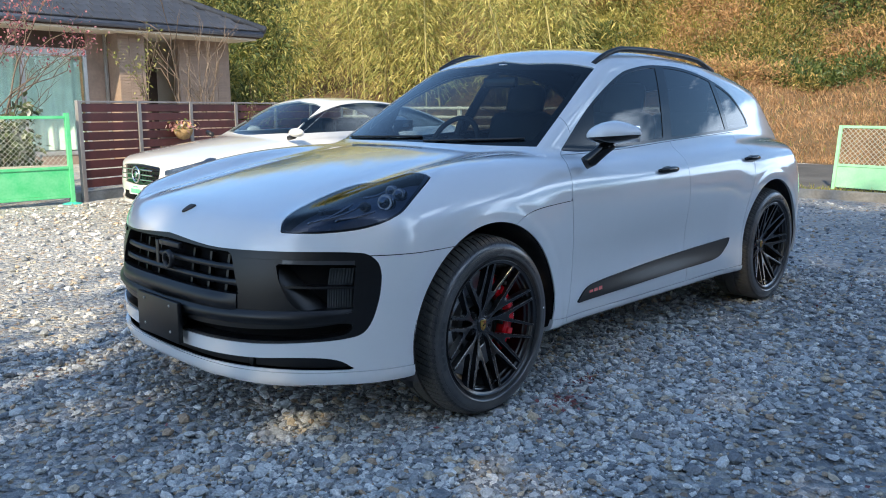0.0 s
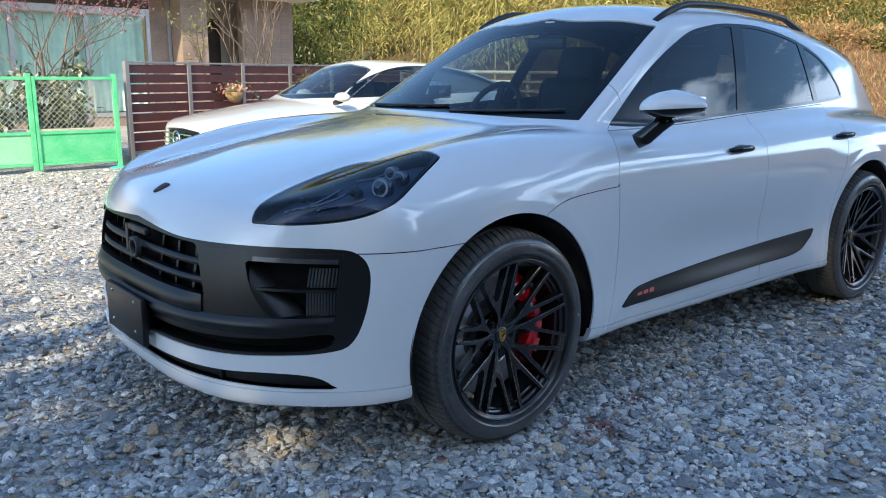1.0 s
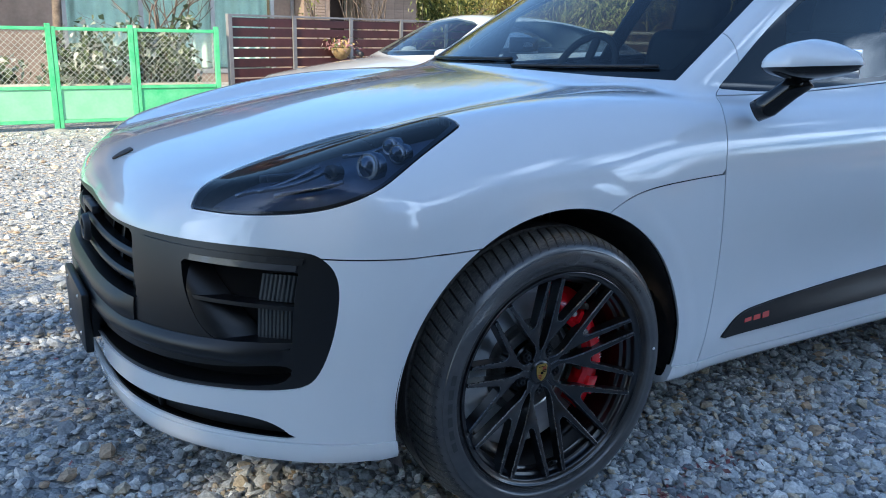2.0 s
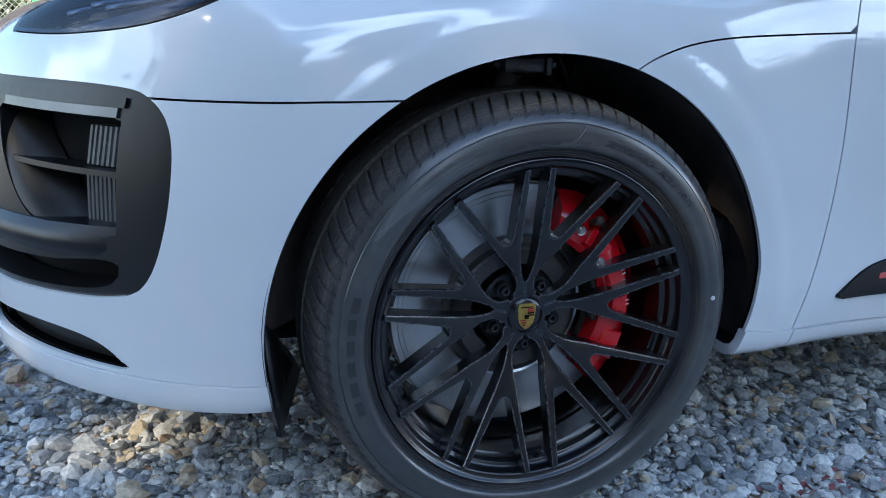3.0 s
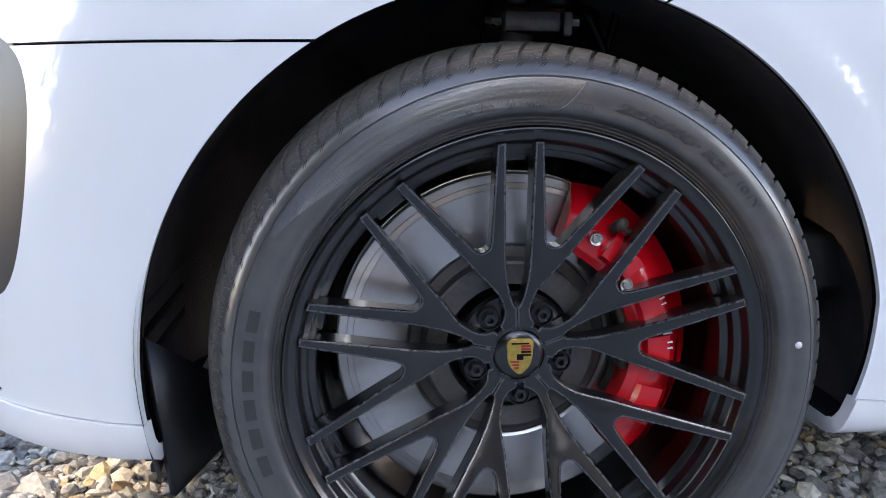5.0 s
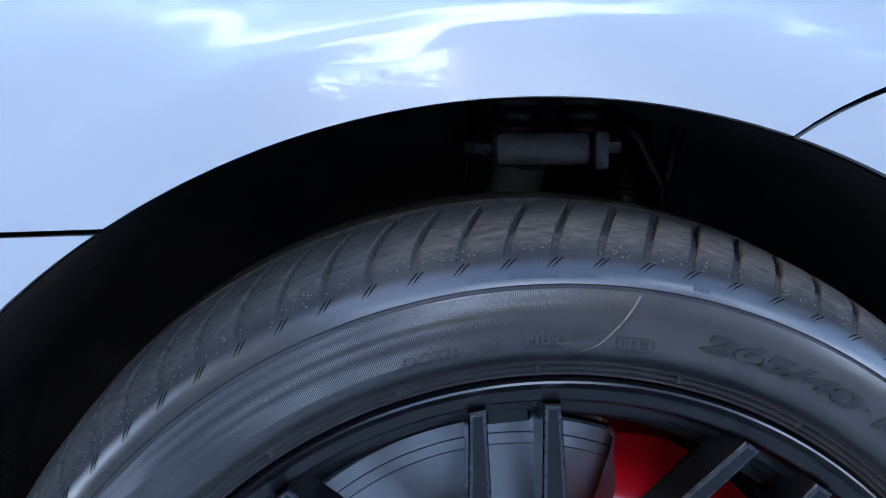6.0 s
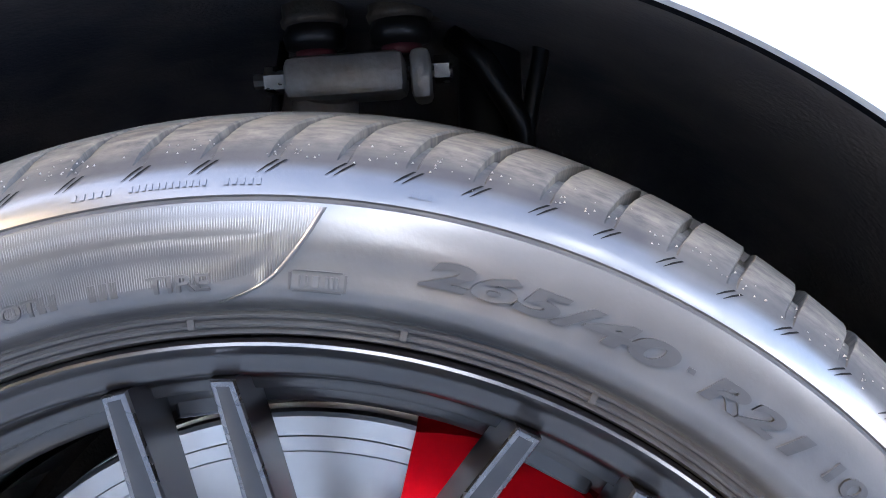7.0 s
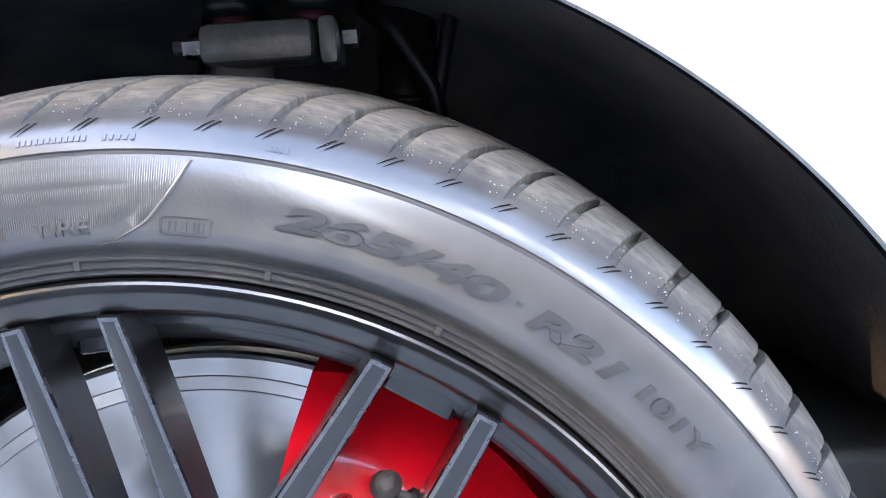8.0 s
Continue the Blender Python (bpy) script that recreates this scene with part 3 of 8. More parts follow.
    me = bpy.data.meshes.new("bolt"); bolt.to_mesh(me); bolt.free()
    for k in range(5):
        a = radians(58 + 72 * k)
        b = sharpen(link("wheel_bolt", me, TRIM, wheel), 30)
        b.location = (0.056 * math.cos(a), 0.022, 0.056 * math.sin(a))
    bm = bmesh.new()
    a = radians(-85.5)
    p = Vector((0.250 * math.cos(a), -0.924, 0.250 * math.sin(a)))
    tube(bm, [p, p + Vector((0, -0.010, 0.010)), p + Vector((0, -0.022, 0.018))], [0.0065, 0.0055, 0.0045], 12)
    part("valve", bm, PLASTIC, wheel)
    if detailed:
        ring_text("265/40", 74.9, 0.3103, 0.0134, 2.52, sidewall, "tyre_lettering", wheel, LETTER, 0.0012, 0.25, bold=0.0005)
        ring_text("R21", 54.9, 0.3103, 0.0134, 2.15, sidewall, "tyre_lettering", wheel, LETTER, 0.0012, 0.25, bold=0.0005)
        ring_text("101Y", 45.2, 0.3125, 0.0112, 1.75, sidewall, "tyre_lettering", wheel, LETTER, 0.0012, 0.1, bold=0.0003)
        ring_text("TIRE", 93.3, 0.3020, 0.0088, 1.35, sidewall, "tyre_lettering", wheel, LETTER, 0.0009)
        ring_text("DOT", 105.2, 0.3025, 0.0088, 1.2, sidewall, "tyre_lettering", wheel, LETTER, 0.0009)
        # writing that cannot be read: bars
        ring_bars([(95.3 + 0.75 * k, 95.8 + 0.75 * k) for k in range(3)] + [(99.6 + 0.8 * k, 100.1 + 0.8 * k) for k in range(2)], 0.3025, 0.3085, sidewall, "tyre_mark", wheel, LETTER, 0.0007)
        ring_bars([(55.6, 56.1)], 0.3145, 0.3165, sidewall, "tyre_mark", wheel, LETTER, 0.0009)
        # small oval mark beside the size
        ring_bars([(80.2 + 0.35 * k, 80.38 + 0.35 * k) for k in range(3)] + [(81.5, 81.95), (82.3, 82.45), (82.75, 82.9)], 0.3036, 0.3076, sidewall, "tyre_mark", wheel, LETTER, 0.0006)
        ring_bars([(79.9, 83.3)], 0.3016, 0.3021, sidewall, "tyre_mark", wheel, LETTER, 0.0006)
        ring_bars([(79.9, 83.3)], 0.3091, 0.3096, sidewall, "tyre_mark", wheel, LETTER, 0.0006)
        ring_bars([(79.6, 79.8), (83.4, 83.6)], 0.3024, 0.3088, sidewall, "tyre_mark", wheel, LETTER, 0.0006)
        for a0, a1, step in ((95.1, 97.7, 0.55), (89.1, 93.9, 0.42), (85.7, 88.1, 0.5), (75.1, 76.5, 0.4)):
            ring_bars([(a, a + step * 0.6) for a in np.arange(a0, a1, step)], 0.3398, 0.3420, sidewall, "tyre_mark", wheel, RUBBER, 0.0005)
        # the finely ribbed sector that ends in a curved step
        bm = bmesh.new()
        ends = curve((0.2960, 0.3012, 0.3107, 0.3214, 0.3325), (88.8, 86.3, 84.0, 82.6, 81.6))
        for a in np.arange(82.0, 150.0, 0.17):
            r0 = float(np.interp(-a, [-88.8, -86.3, -84.0, -82.6, -81.6], [0.2975, 0.3012, 0.3107, 0.3214, 0.3325]))
            rows = []
            for r in np.linspace(r0 + 0.03 * max(0, (a - 128) / 22), 0.3328, 6):
                q, w = radians(a), radians(0.045)
                rows.append([bm.verts.new((r * math.cos(q + d), sidewall(r) - up, r * math.sin(q + d))) for d, up in ((-w, 0.00005), (0, 0.00022), (w, 0.00005))])
            for p0, p1 in zip(rows, rows[1:]):
                for m in (0, 1):
                    bm.faces.new((p0[m], p0[m + 1], p1[m + 1], p1[m]))
        tagged(part("sidewall_rib", bm, RUBBER, wheel, smooth=False), kind="stuff")
        bm = bmesh.new()
        rows = []
        for r in np.linspace(0.2965, 0.3325, 24):
            q = radians(float(ends(r)))
            rows.append([bm.verts.new((r * math.cos(q + d), sidewall(r) - up, r * math.sin(q + d))) for d, up in ((-0.0035, 0.0), (-0.0012, 0.0009), (0.0012, 0.0009), (0.0035, 0.0))])
        for p0, p1 in zip(rows, rows[1:]):
            for m in range(3):
                bm.faces.new((p0[m], p0[m + 1], p1[m + 1], p1[m]))
        part("sector_edge", bm, RUBBER, wheel)
        # maker's band, lettering left plain
        ring_bars([(164.5 + 6.2 * k, 168.9 + 6.2 * k) for k in range(6)], 0.3108, 0.3232, sidewall, "tyre_mark", wheel, LETTER, 0.0007)
        ring_bars([(130 + 0.5 * k, 130.3 + 0.5 * k) for k in range(26)], 0.3380, 0.3400, sidewall, "tyre_mark", wheel, RUBBER, 0.0004)
        # pairs of fine slits that run on from the grooves down the sidewall
        # nothing is cut in: flat black strips give the slits' shade as colour
        bm = bmesh.new()
        for k in range(85):
            for off in (-0.42, 0.10):
                row = []
                for r, a in ((0.3492, 0.0), (0.3470, 0.55), (0.3442, 1.15)):
                    q = radians((k + 0.12) * 360 / 85 + 3.85 + off + a)
                    w = radians(0.10) * (1.0 if r > 0.345 else 0.3)
                    row.append([bm.verts.new((r * math.cos(q + d), sidewall(r) - 0.0004, r * math.sin(q + d))) for d in (-w, w)])
                for r0, r1 in zip(row, row[1:]):
                    bm.faces.new((r0[0], r0[1], r1[1], r1[0]))
        tagged(part("sidewall_slit", bm, DARK, wheel, smooth=False), kind="stuff")
        # pale grit caught along the shoulder
        bm = bmesh.new()
        rg = random.Random(9)
        for _ in range(900):
            r = rg.gauss(0.3535, 0.0022)
            q, w = rg.uniform(0, 2 * math.pi), rg.uniform(0.0003, 0.0007)
            y = sidewall(min(r, 0.362))
            c = [bm.verts.new((r * math.cos(q) + dx, y - up, r * math.sin(q) + dz)) for dx, dz, up in ((-w, -w * 0.4, 0.0), (w, -w * 0.5, 0.0), (w * 0.2, w, 0.0), (0, 0, 0.0009))]
            for f in ((0, 1, 3), (1, 2, 3), (2, 0, 3)):
                bm.faces.new([c[k] for k in f])
        bmesh.ops.recalc_face_normals(bm, faces=bm.faces)
        tagged(part("tyre_grit", bm, GRIT, wheel, smooth=False), kind="stuff")
        # small nibs on the tyre bead by the rim edge
        ring_bars([(91.0, 91.5), (75.0, 75.5), (60.0, 60.5), (106.5, 107), (122, 122.5), (137.5, 138)], 0.2862, 0.2900, lambda r: -0.9535, "tyre_mark", wheel, RUBBER, 0.0006)
        bm = bmesh.new()
        bm.from_mesh(revolve([(-0.0004, 0.0), (-0.0004, 0.0040), (0.001, 0.0044)], 20))
        d = part("white_dot", bm, WHITEMARK, wheel, "small white paint dot")
        d.location = (0.316, sidewall(0.3175) - 0.0006, 0.030)
    return wheel

# ---- the white SUV ----
ARCH_R = 0.4355
LAMP_TOP = rounded([(-0.772, 0.596), (-0.70, 0.548), (-0.60, 0.512), (-0.46, 0.486), (-0.32, 0.486), (-0.225, 0.55), (-0.190, 0.66), (-0.188, 0.80), (-0.20, 1.2, True), (-0.80, 1.2, True), (-0.785, 0.66)], 8)
lamp_low = curve((-0.80, -0.757, -0.70, -0.641, -0.582, -0.50, -0.431, -0.341, -0.26, -0.18), (0.803, 0.803, 0.804, 0.810, 0.820, 0.846, 0.878, 0.921, 0.955, 0.985))


def lamp_area(v):
    """Positive within the headlamp's outline on the skin."""
    return np.minimum(inside(LAMP_TOP, v[:, 0], np.abs(v[:, 1])), (v[:, 2] - lamp_low(v[:, 0])) * 0.85)


GRILLE = rounded([(-0.30, 0.729), (0.35, 0.734), (0.60, 0.738), (0.80, 0.739), (0.858, 0.722), (0.884, 0.665), (0.883, 0.56), (0.858, 0.458), (0.81, 0.424), (0.68, 0.406), (0.49, 0.391), (0.16, 0.381), (-0.30, 0.379)], 8)
SLIT = rounded([(-0.30, 0.326), (0.16, 0.327), (0.49, 0.338), (0.68, 0.352), (0.78, 0.346), (0.832, 0.308, True), (0.78, 0.305), (0.49, 0.300), (0.16, 0.292), (-0.30, 0.290)], 8)
DLO = rounded([(0.695, 1.048, True), (1.011, 1.262), (1.347, 1.418), (1.571, 1.470), (1.79, 1.490), (2.10, 1.484), (2.42, 1.432), (2.68, 1.345), (2.82, 1.225), (2.853, 1.142), (2.80, 1.122), (2.475, 1.104), (1.65, 1.072), (0.95, 1.040)], 8)
SCREEN = rounded([(-0.30, 1.066), (0.50, 1.064), (0.705, 1.068, True), (0.655, 1.25), (0.594, 1.455, True), (0.42, 1.482), (0.2, 1.488), (-0.30, 1.489)], 8)
BACK = rounded([(-0.30, 1.12), (0.45, 1.13), (0.58, 1.16), (0.50, 1.36), (0.3, 1.385), (-0.30, 1.39)], 8)
BLADE = rounded([(0.606, 0.354, True), (0.700, 0.411), (0.816, 0.428), (1.03, 0.439), (1.6, 0.460), (2.222, 0.480, True), (2.175, 0.425), (2.03, 0.372), (1.6, 0.366), (1.0, 0.358)], 8)
# openings in the black front: middle grille, side intake, lower slot
MID_OPEN = rounded([(-0.30, 0.722), (0.40, 0.724, True), (0.425, 0.700), (0.468, 0.585), (0.462, 0.572), (0.30, 0.556), (-0.30, 0.550)], 6)
SIDE_OPEN = rounded([(0.602, 0.694, True), (0.815, 0.694), (0.826, 0.680), (0.826, 0.535), (0.815, 0.517), (0.72, 0.518), (0.672, 0.540), (0.63, 0.610)], 6)
SLOT_OPEN = rounded([(-0.30, 0.432), (0.16, 0.434), (0.49, 0.446), (0.70, 0.462), (0.80, 0.480), (0.825, 0.470), (0.80, 0.436), (0.70, 0.418), (0.49, 0.402), (0.16, 0.392), (-0.30, 0.390)], 6)
door_front = curve((0.20, 0.33, 0.41, 0.62, 0.84, 0.95, 1.02, 1.06, 1.12), (0.505, 0.527, 0.556, 0.584, 0.571, 0.592, 0.650, 0.720, 0.80))
seam_rear = curve((0.05, 0.139, 0.21, 0.287, 0.40, 0.562, 0.8), (0.690, 0.774, 0.806, 0.821, 0.829, 0.836, 0.842))
belt = curve((0.4, 0.95, 1.65, 2.475, 2.9), (1.032, 1.034, 1.066, 1.097, 1.112))


def normals(V):
    e = 0.002
    x, y, z = V.T
    g = np.stack([body(x + e, y, z) - body(x - e, y, z), body(x, y + e, z) - body(x, y - e, z), body(x, y, z + e) - body(x, y, z - e)], 1)
    return g / (np.linalg.norm(g, axis=1, keepdims=True) + 1e-9)


def panel(name, V, T, material, parent, label="", depth=0.012, sides="both", push=0.0, flip_lip=None):
    """A sheet with turned-in edges. sides: both (one mesh across the middle), left (y < 0) or right."""
    if sides == "both":
        W = np.concatenate([V, V * (1, -1, 1)])
        t2 = np.concatenate([T, (T + len(V))[:, ::-1]])
        key = np.round(W * 1e5).astype(np.int64)
        _, first, inv = np.unique(key, axis=0, return_index=True, return_inverse=True)
        V, T = W[first], inv.ravel()[t2]
    elif sides == "right":
        V, T = V * (1, -1, 1), T[:, ::-1]
    T = T[(T[:, 0] != T[:, 1]) & (T[:, 1] != T[:, 2]) & (T[:, 0] != T[:, 2])]
    N = normals(V)
    V = V + push * N
    if depth:
        E = np.concatenate([T[:, [0, 1]], T[:, [1, 2]], T[:, [2, 0]]])
        s = np.sort(E, 1)
        _, inv, cnt = np.unique(s, axis=0, return_inverse=True, return_counts=True)
        rim = E[cnt[inv.ravel()] == 1]
        used, rinv = np.unique(rim, return_inverse=True)
        r = rinv.reshape(-1, 2) + len(V)
        lip = np.stack([rim[:, 1], rim[:, 0], r[:, 0], r[:, 1]], 1)
        V = np.concatenate([V, V[used] - depth * N[used]])
        faces = [tuple(t) for t in T] + [tuple(t) for t in lip]
    else:
        faces = T
    return sharpen(link(name, mesh(V, faces), material, parent, label), 38)


def split(V, T, f, gap=0.0):
    """The inside and the outside of a region f(V), with a gap between them."""
    F = f(V)
    return cut(V, T, F - gap), cut(V, T, -F - gap)


def make_car():
    car = tagged(new("car"), "white sport utility car with black trim parked on gravel", "car")
    V, T = skin(0.0135)
    tuck = lambda v: 0.024 * np.clip((0.44 - v[:, 2]) / 0.12, 0, 1.3) * (v[:, 0] > 0)
    arch = lambda v: np.minimum(np.hypot(v[:, 0], v[:, 2] - HUB_Z) + tuck(v), np.hypot(v[:, 0] - BASE, v[:, 2] - HUB_Z)) - ARCH_R
    V, T = cut(V, T, arch(V))
    front = lambda v, poly, x=-0.45: np.minimum(inside(poly, -v[:, 1], v[:, 2]), (x - v[:, 0]))
    (gV, gT), (V, T) = split(V, T, lambda v: front(v, GRILLE))
    (sV, sT), (V, T) = split(V, T, lambda v: front(v, SLIT))
    (crV, crT), _ = split(V, T, lambda v: np.minimum(lamp_area(v) + 0.005, 0.815 + v[:, 1]))
    (lV, lT), (V, T) = split(V, T, lamp_area, 0.0012)
    (wV, wT), (V, T) = split(V, T, lambda v: np.minimum(np.minimum(inside(SCREEN, -v[:, 1], v[:, 2]), 1.6 - v[:, 0]), v[:, 0] - 0.425 - 0.155 * (v[:, 1] / 0.7) ** 2), 0.0015)
    (bV, bT), (V, T) = split(V, T, lambda v: np.minimum(inside(BACK, -v[:, 1], v[:, 2]), v[:, 0] - 2.8), 0.0015)
    (dV, dT), (V, T) = split(V, T, lambda v: np.minimum(inside(DLO, v[:, 0], v[:, 2]), np.clip(-v[:, 1] - 0.4, -1, 1)))
    (pV, pT), (V, T) = split(V, T, lambda v: np.minimum(inside(BLADE, v[:, 0], v[:, 2]), -v[:, 1] - 0.5), 0.001)
    (tV, tT), (V, T) = split(V, T, lambda v: np.minimum(np.minimum(0.030 - np.abs(v[:, 2] - 0.955), v[:, 0] - 3.30), 0.9 + v[:, 1]), 0.001)
    # dark sheet behind the joints
    panel("inner_shell", V, T, DARK, car, depth=0, push=-0.014)
    g = 0.0016
    hood = lambda v: np.minimum(np.where(v[:, 0] < 0, v[:, 2] - 0.7265 - 0.014 * np.clip(v[:, 0] + 0.45, -0.1, 0.4), v[:, 2] - seam_rear(v[:, 0])), door_front(v[:, 2]) - v[:, 0])
    (hV, hT), (V, T) = split(V, T, hood, g)
    panel("bonnet", hV, hT, PAINT, car, "white clamshell bonnet reaching over the front arches", 0.007)
    (nV, nT), (V, T) = split(V, T, lambda v: np.minimum(-0.05 - v[:, 0], 0.9 - v[:, 2]), g)
    (lipV, lipT), (nV, nT) = split(nV, nT, lambda v: 0.287 + 0.020 * np.clip((v[:, 0] + 0.93) / 0.48, 0, 1) - v[:, 2], 0.0008)
    panel("front_bumper", nV, nT, PAINT, car, "white front bumper", 0.007)
    panel("front_lip", lipV, lipT, PAINT, car, "white front spoiler lip", 0.02, push=0.004)
    (fV, fT), (V, T) = split(V, T, lambda v: np.minimum(door_front(v[:, 2]) - v[:, 0], 1.0 - v[:, 2]), g)
    sill_line = lambda v: np.interp(v[:, 0], [0.40, 0.52, 1.2, 2.4], [0.318, 0.306, 0.296, 0.290])
    (f2V, f2T), (fV, fT) = split(fV, fT, lambda v: sill_line(v) - v[:, 2], 0.0006)
    (siV, siT), (V, T) = split(V, T, lambda v: np.minimum(sill_line(v) - v[:, 2], 2.6 - v[:, 0]), 0.0012)
    (d1V, d1T), (V, T) = split(V, T, lambda v: np.minimum(1.690 - v[:, 0], belt(v[:, 0]) - v[:, 2]), g)
    rear_edge = curve((0.25, 0.45, 0.62, 0.80, 0.95, 1.15), (2.36, 2.36, 2.40, 2.50, 2.545, 2.53))
    (d2V, d2T), (V, T) = split(V, T, lambda v: np.minimum(rear_edge(v[:, 2]) - v[:, 0], belt(v[:, 0]) - v[:, 2]), g)
    for side in ("left", "right"):
        panel("front_wing", fV, fT, PAINT, car, "white wing between wheel arch and door", 0.007, side)
        panel("sill_end", f2V, f2T, PAINT, car, "white end of the side skirt", 0.02, side, 0.004)
        panel("side_skirt", siV, siT, PAINT, car, "white side skirt", 0.02, side, 0.004)
        panel("front_door", d1V, d1T, PAINT, car, "white front door", 0.014, side)
        panel("rear_door", d2V, d2T, PAINT, car, "white rear door", 0.014, side)
        panel("side_blade", pV, pT, PLASTIC, car, "satin black blade along the doors", 0.018, side, 0.007)
        for k in range(3):
            bmk = bmesh.new()
            sy = -1 if side == "left" else 1
            x = 0.715 + 0.040 * k
            v = [bmk.verts.new(c) for c in ((x, sy * 0.9325, 0.388), (x + 0.030, sy * 0.932, 0.389), (x + 0.036, sy * 0.9265, 0.405), (x + 0.006, sy * 0.927, 0.404))]
            f = bmk.faces.new(v)
            r = bmesh.ops.extrude_face_region(bmk, geom=[f])
            bmesh.ops.translate(bmk, vec=(0, sy * 0.006, 0), verts=[e for e in r["geom"] if isinstance(e, bmesh.types.BMVert)])
            bmesh.ops.recalc_face_normals(bmk, faces=bmk.faces)
            part("red_bar", bmk, REDTXT, car, "red plain bar of a badge on the blade", smooth=False)
        panel("tail_lamp", tV, tT, REDENAMEL, car, "red tail lamp strip", 0.01, side)
    shell = panel("body_shell", V, T, PAINT, car, "white roof, pillars and rear quarters", 0.016)
    # glass
    panel("windscreen", wV, wT, WSGLASS, car, "clear windscreen", 0, push=-0.003).visible_shadow = False
    (w2V, w2T), _ = split(wV, wT, lambda v: -np.minimum(inside(SCREEN, -v[:, 1], v[:, 2]) - 0.035, 1.0))
    panel("windscreen_border", w2V, w2T, DARK, car, "black printed border of the windscreen", 0, push=-0.0045)
    panel("rear_window", bV, bT, TINT, car, "dark rear window", 0, push=-0.003)
    lean = lambda v, xb, xt: xb + (xt - xb) * (v[:, 2] - 1.08) / 0.40 - v[:, 0]
    (a1, a1t), (rV, rT) = split(dV, dT, lambda v: lean(v, 1.625, 1.785))
    (a2, a2t), (rV, rT) = split(rV, rT, lambda v: lean(v, 1.718, 1.885))
    (a3, a3t), (rV, rT) = split(rV, rT, lambda v: lean(v, 2.447, 2.430))
    (a4, a4t), (a5, a5t) = split(rV, rT, lambda v: lean(v, 2.497, 2.500))
    (sailV, sailT), (a1, a1t) = split(a1, a1t, lambda v: lean(v, 0.985, 1.10))
    edge = lambda v: inside(DLO, v[:, 0], v[:, 2]) - 0.016
    for side in ("left", "right"):
        for nm, (v, t), m in (("front_side_window", (a1, a1t), GLASS), ("rear_side_window", (a3, a3t), TINT), ("quarter_window", (a5, a5t), TINT)):
            (v1, t1), (v2, t2) = split(v, t, edge)
            panel(nm, v1, t1, m, car, "tinted side glass", 0, side, -0.004)
            panel("window_seal", v2, t2, GLOSSBLACK, car, "black window surround", 0.012, side, -0.001)
        panel("mirror_sail", sailV, sailT, GLOSSBLACK, car, "black corner piece before the side window", 0.01, side, -0.002)
        panel("door_pillar", a2, a2t, GLOSSBLACK, car, "gloss black door pillar", 0.01, side, -0.001)
        panel("quarter_pillar", a4, a4t, GLOSSBLACK, car, "gloss black pillar", 0.01, side, -0.001)
    # side-window corner: door mirror triangle
    make_front(car, gV, gT, sV, sT)
    make_lamp(car, lV, lT, "left")
    # on the far side the wing's crest covers the lamp's inner edge
    (loV, loT), _ = split(lV, lT, lambda v: -v[:, 1] - 0.815)
    panel("wing_crest", crV, crT, PAINT, car, "white crest of the wing over the lamp", 0.012, "right", 0.0008)
    make_lamp(car, loV, loT, "right")
    for s in (-1, 1):
        make_mirror(car, s)
        make_rail(car, s)
        for x in (1.455, 2.512):
            make_handle(car, s, x)
    make_cabin(car)
    make_arches(car)
    # underside
    bm = bmesh.new()
    box(bm, (-0.40, -0.55, 0.215), (3.35, 0.55, 0.25), 0.01)
    part("underbody", bm, DARK, car)
    w = make_wheel(car)
    w.location = (0.005, 0, HUB_Z)
    for (x, turn) in ((BASE, 0), (0.0, math.pi), (BASE, math.pi)):
        c = w.copy()
        scene.collection.objects.link(c)
        c.parent = car
        c.location = (x, 0, HUB_Z)
        c.rotation_euler = (0, radians(17) if x else 0, turn)
        for o in w.children:
            if o.name.split(".")[0] == "white_dot":
                continue
            k = o.copy()
            scene.collection.objects.link(k)
            k.parent = c
    make_brake(car)
    return car


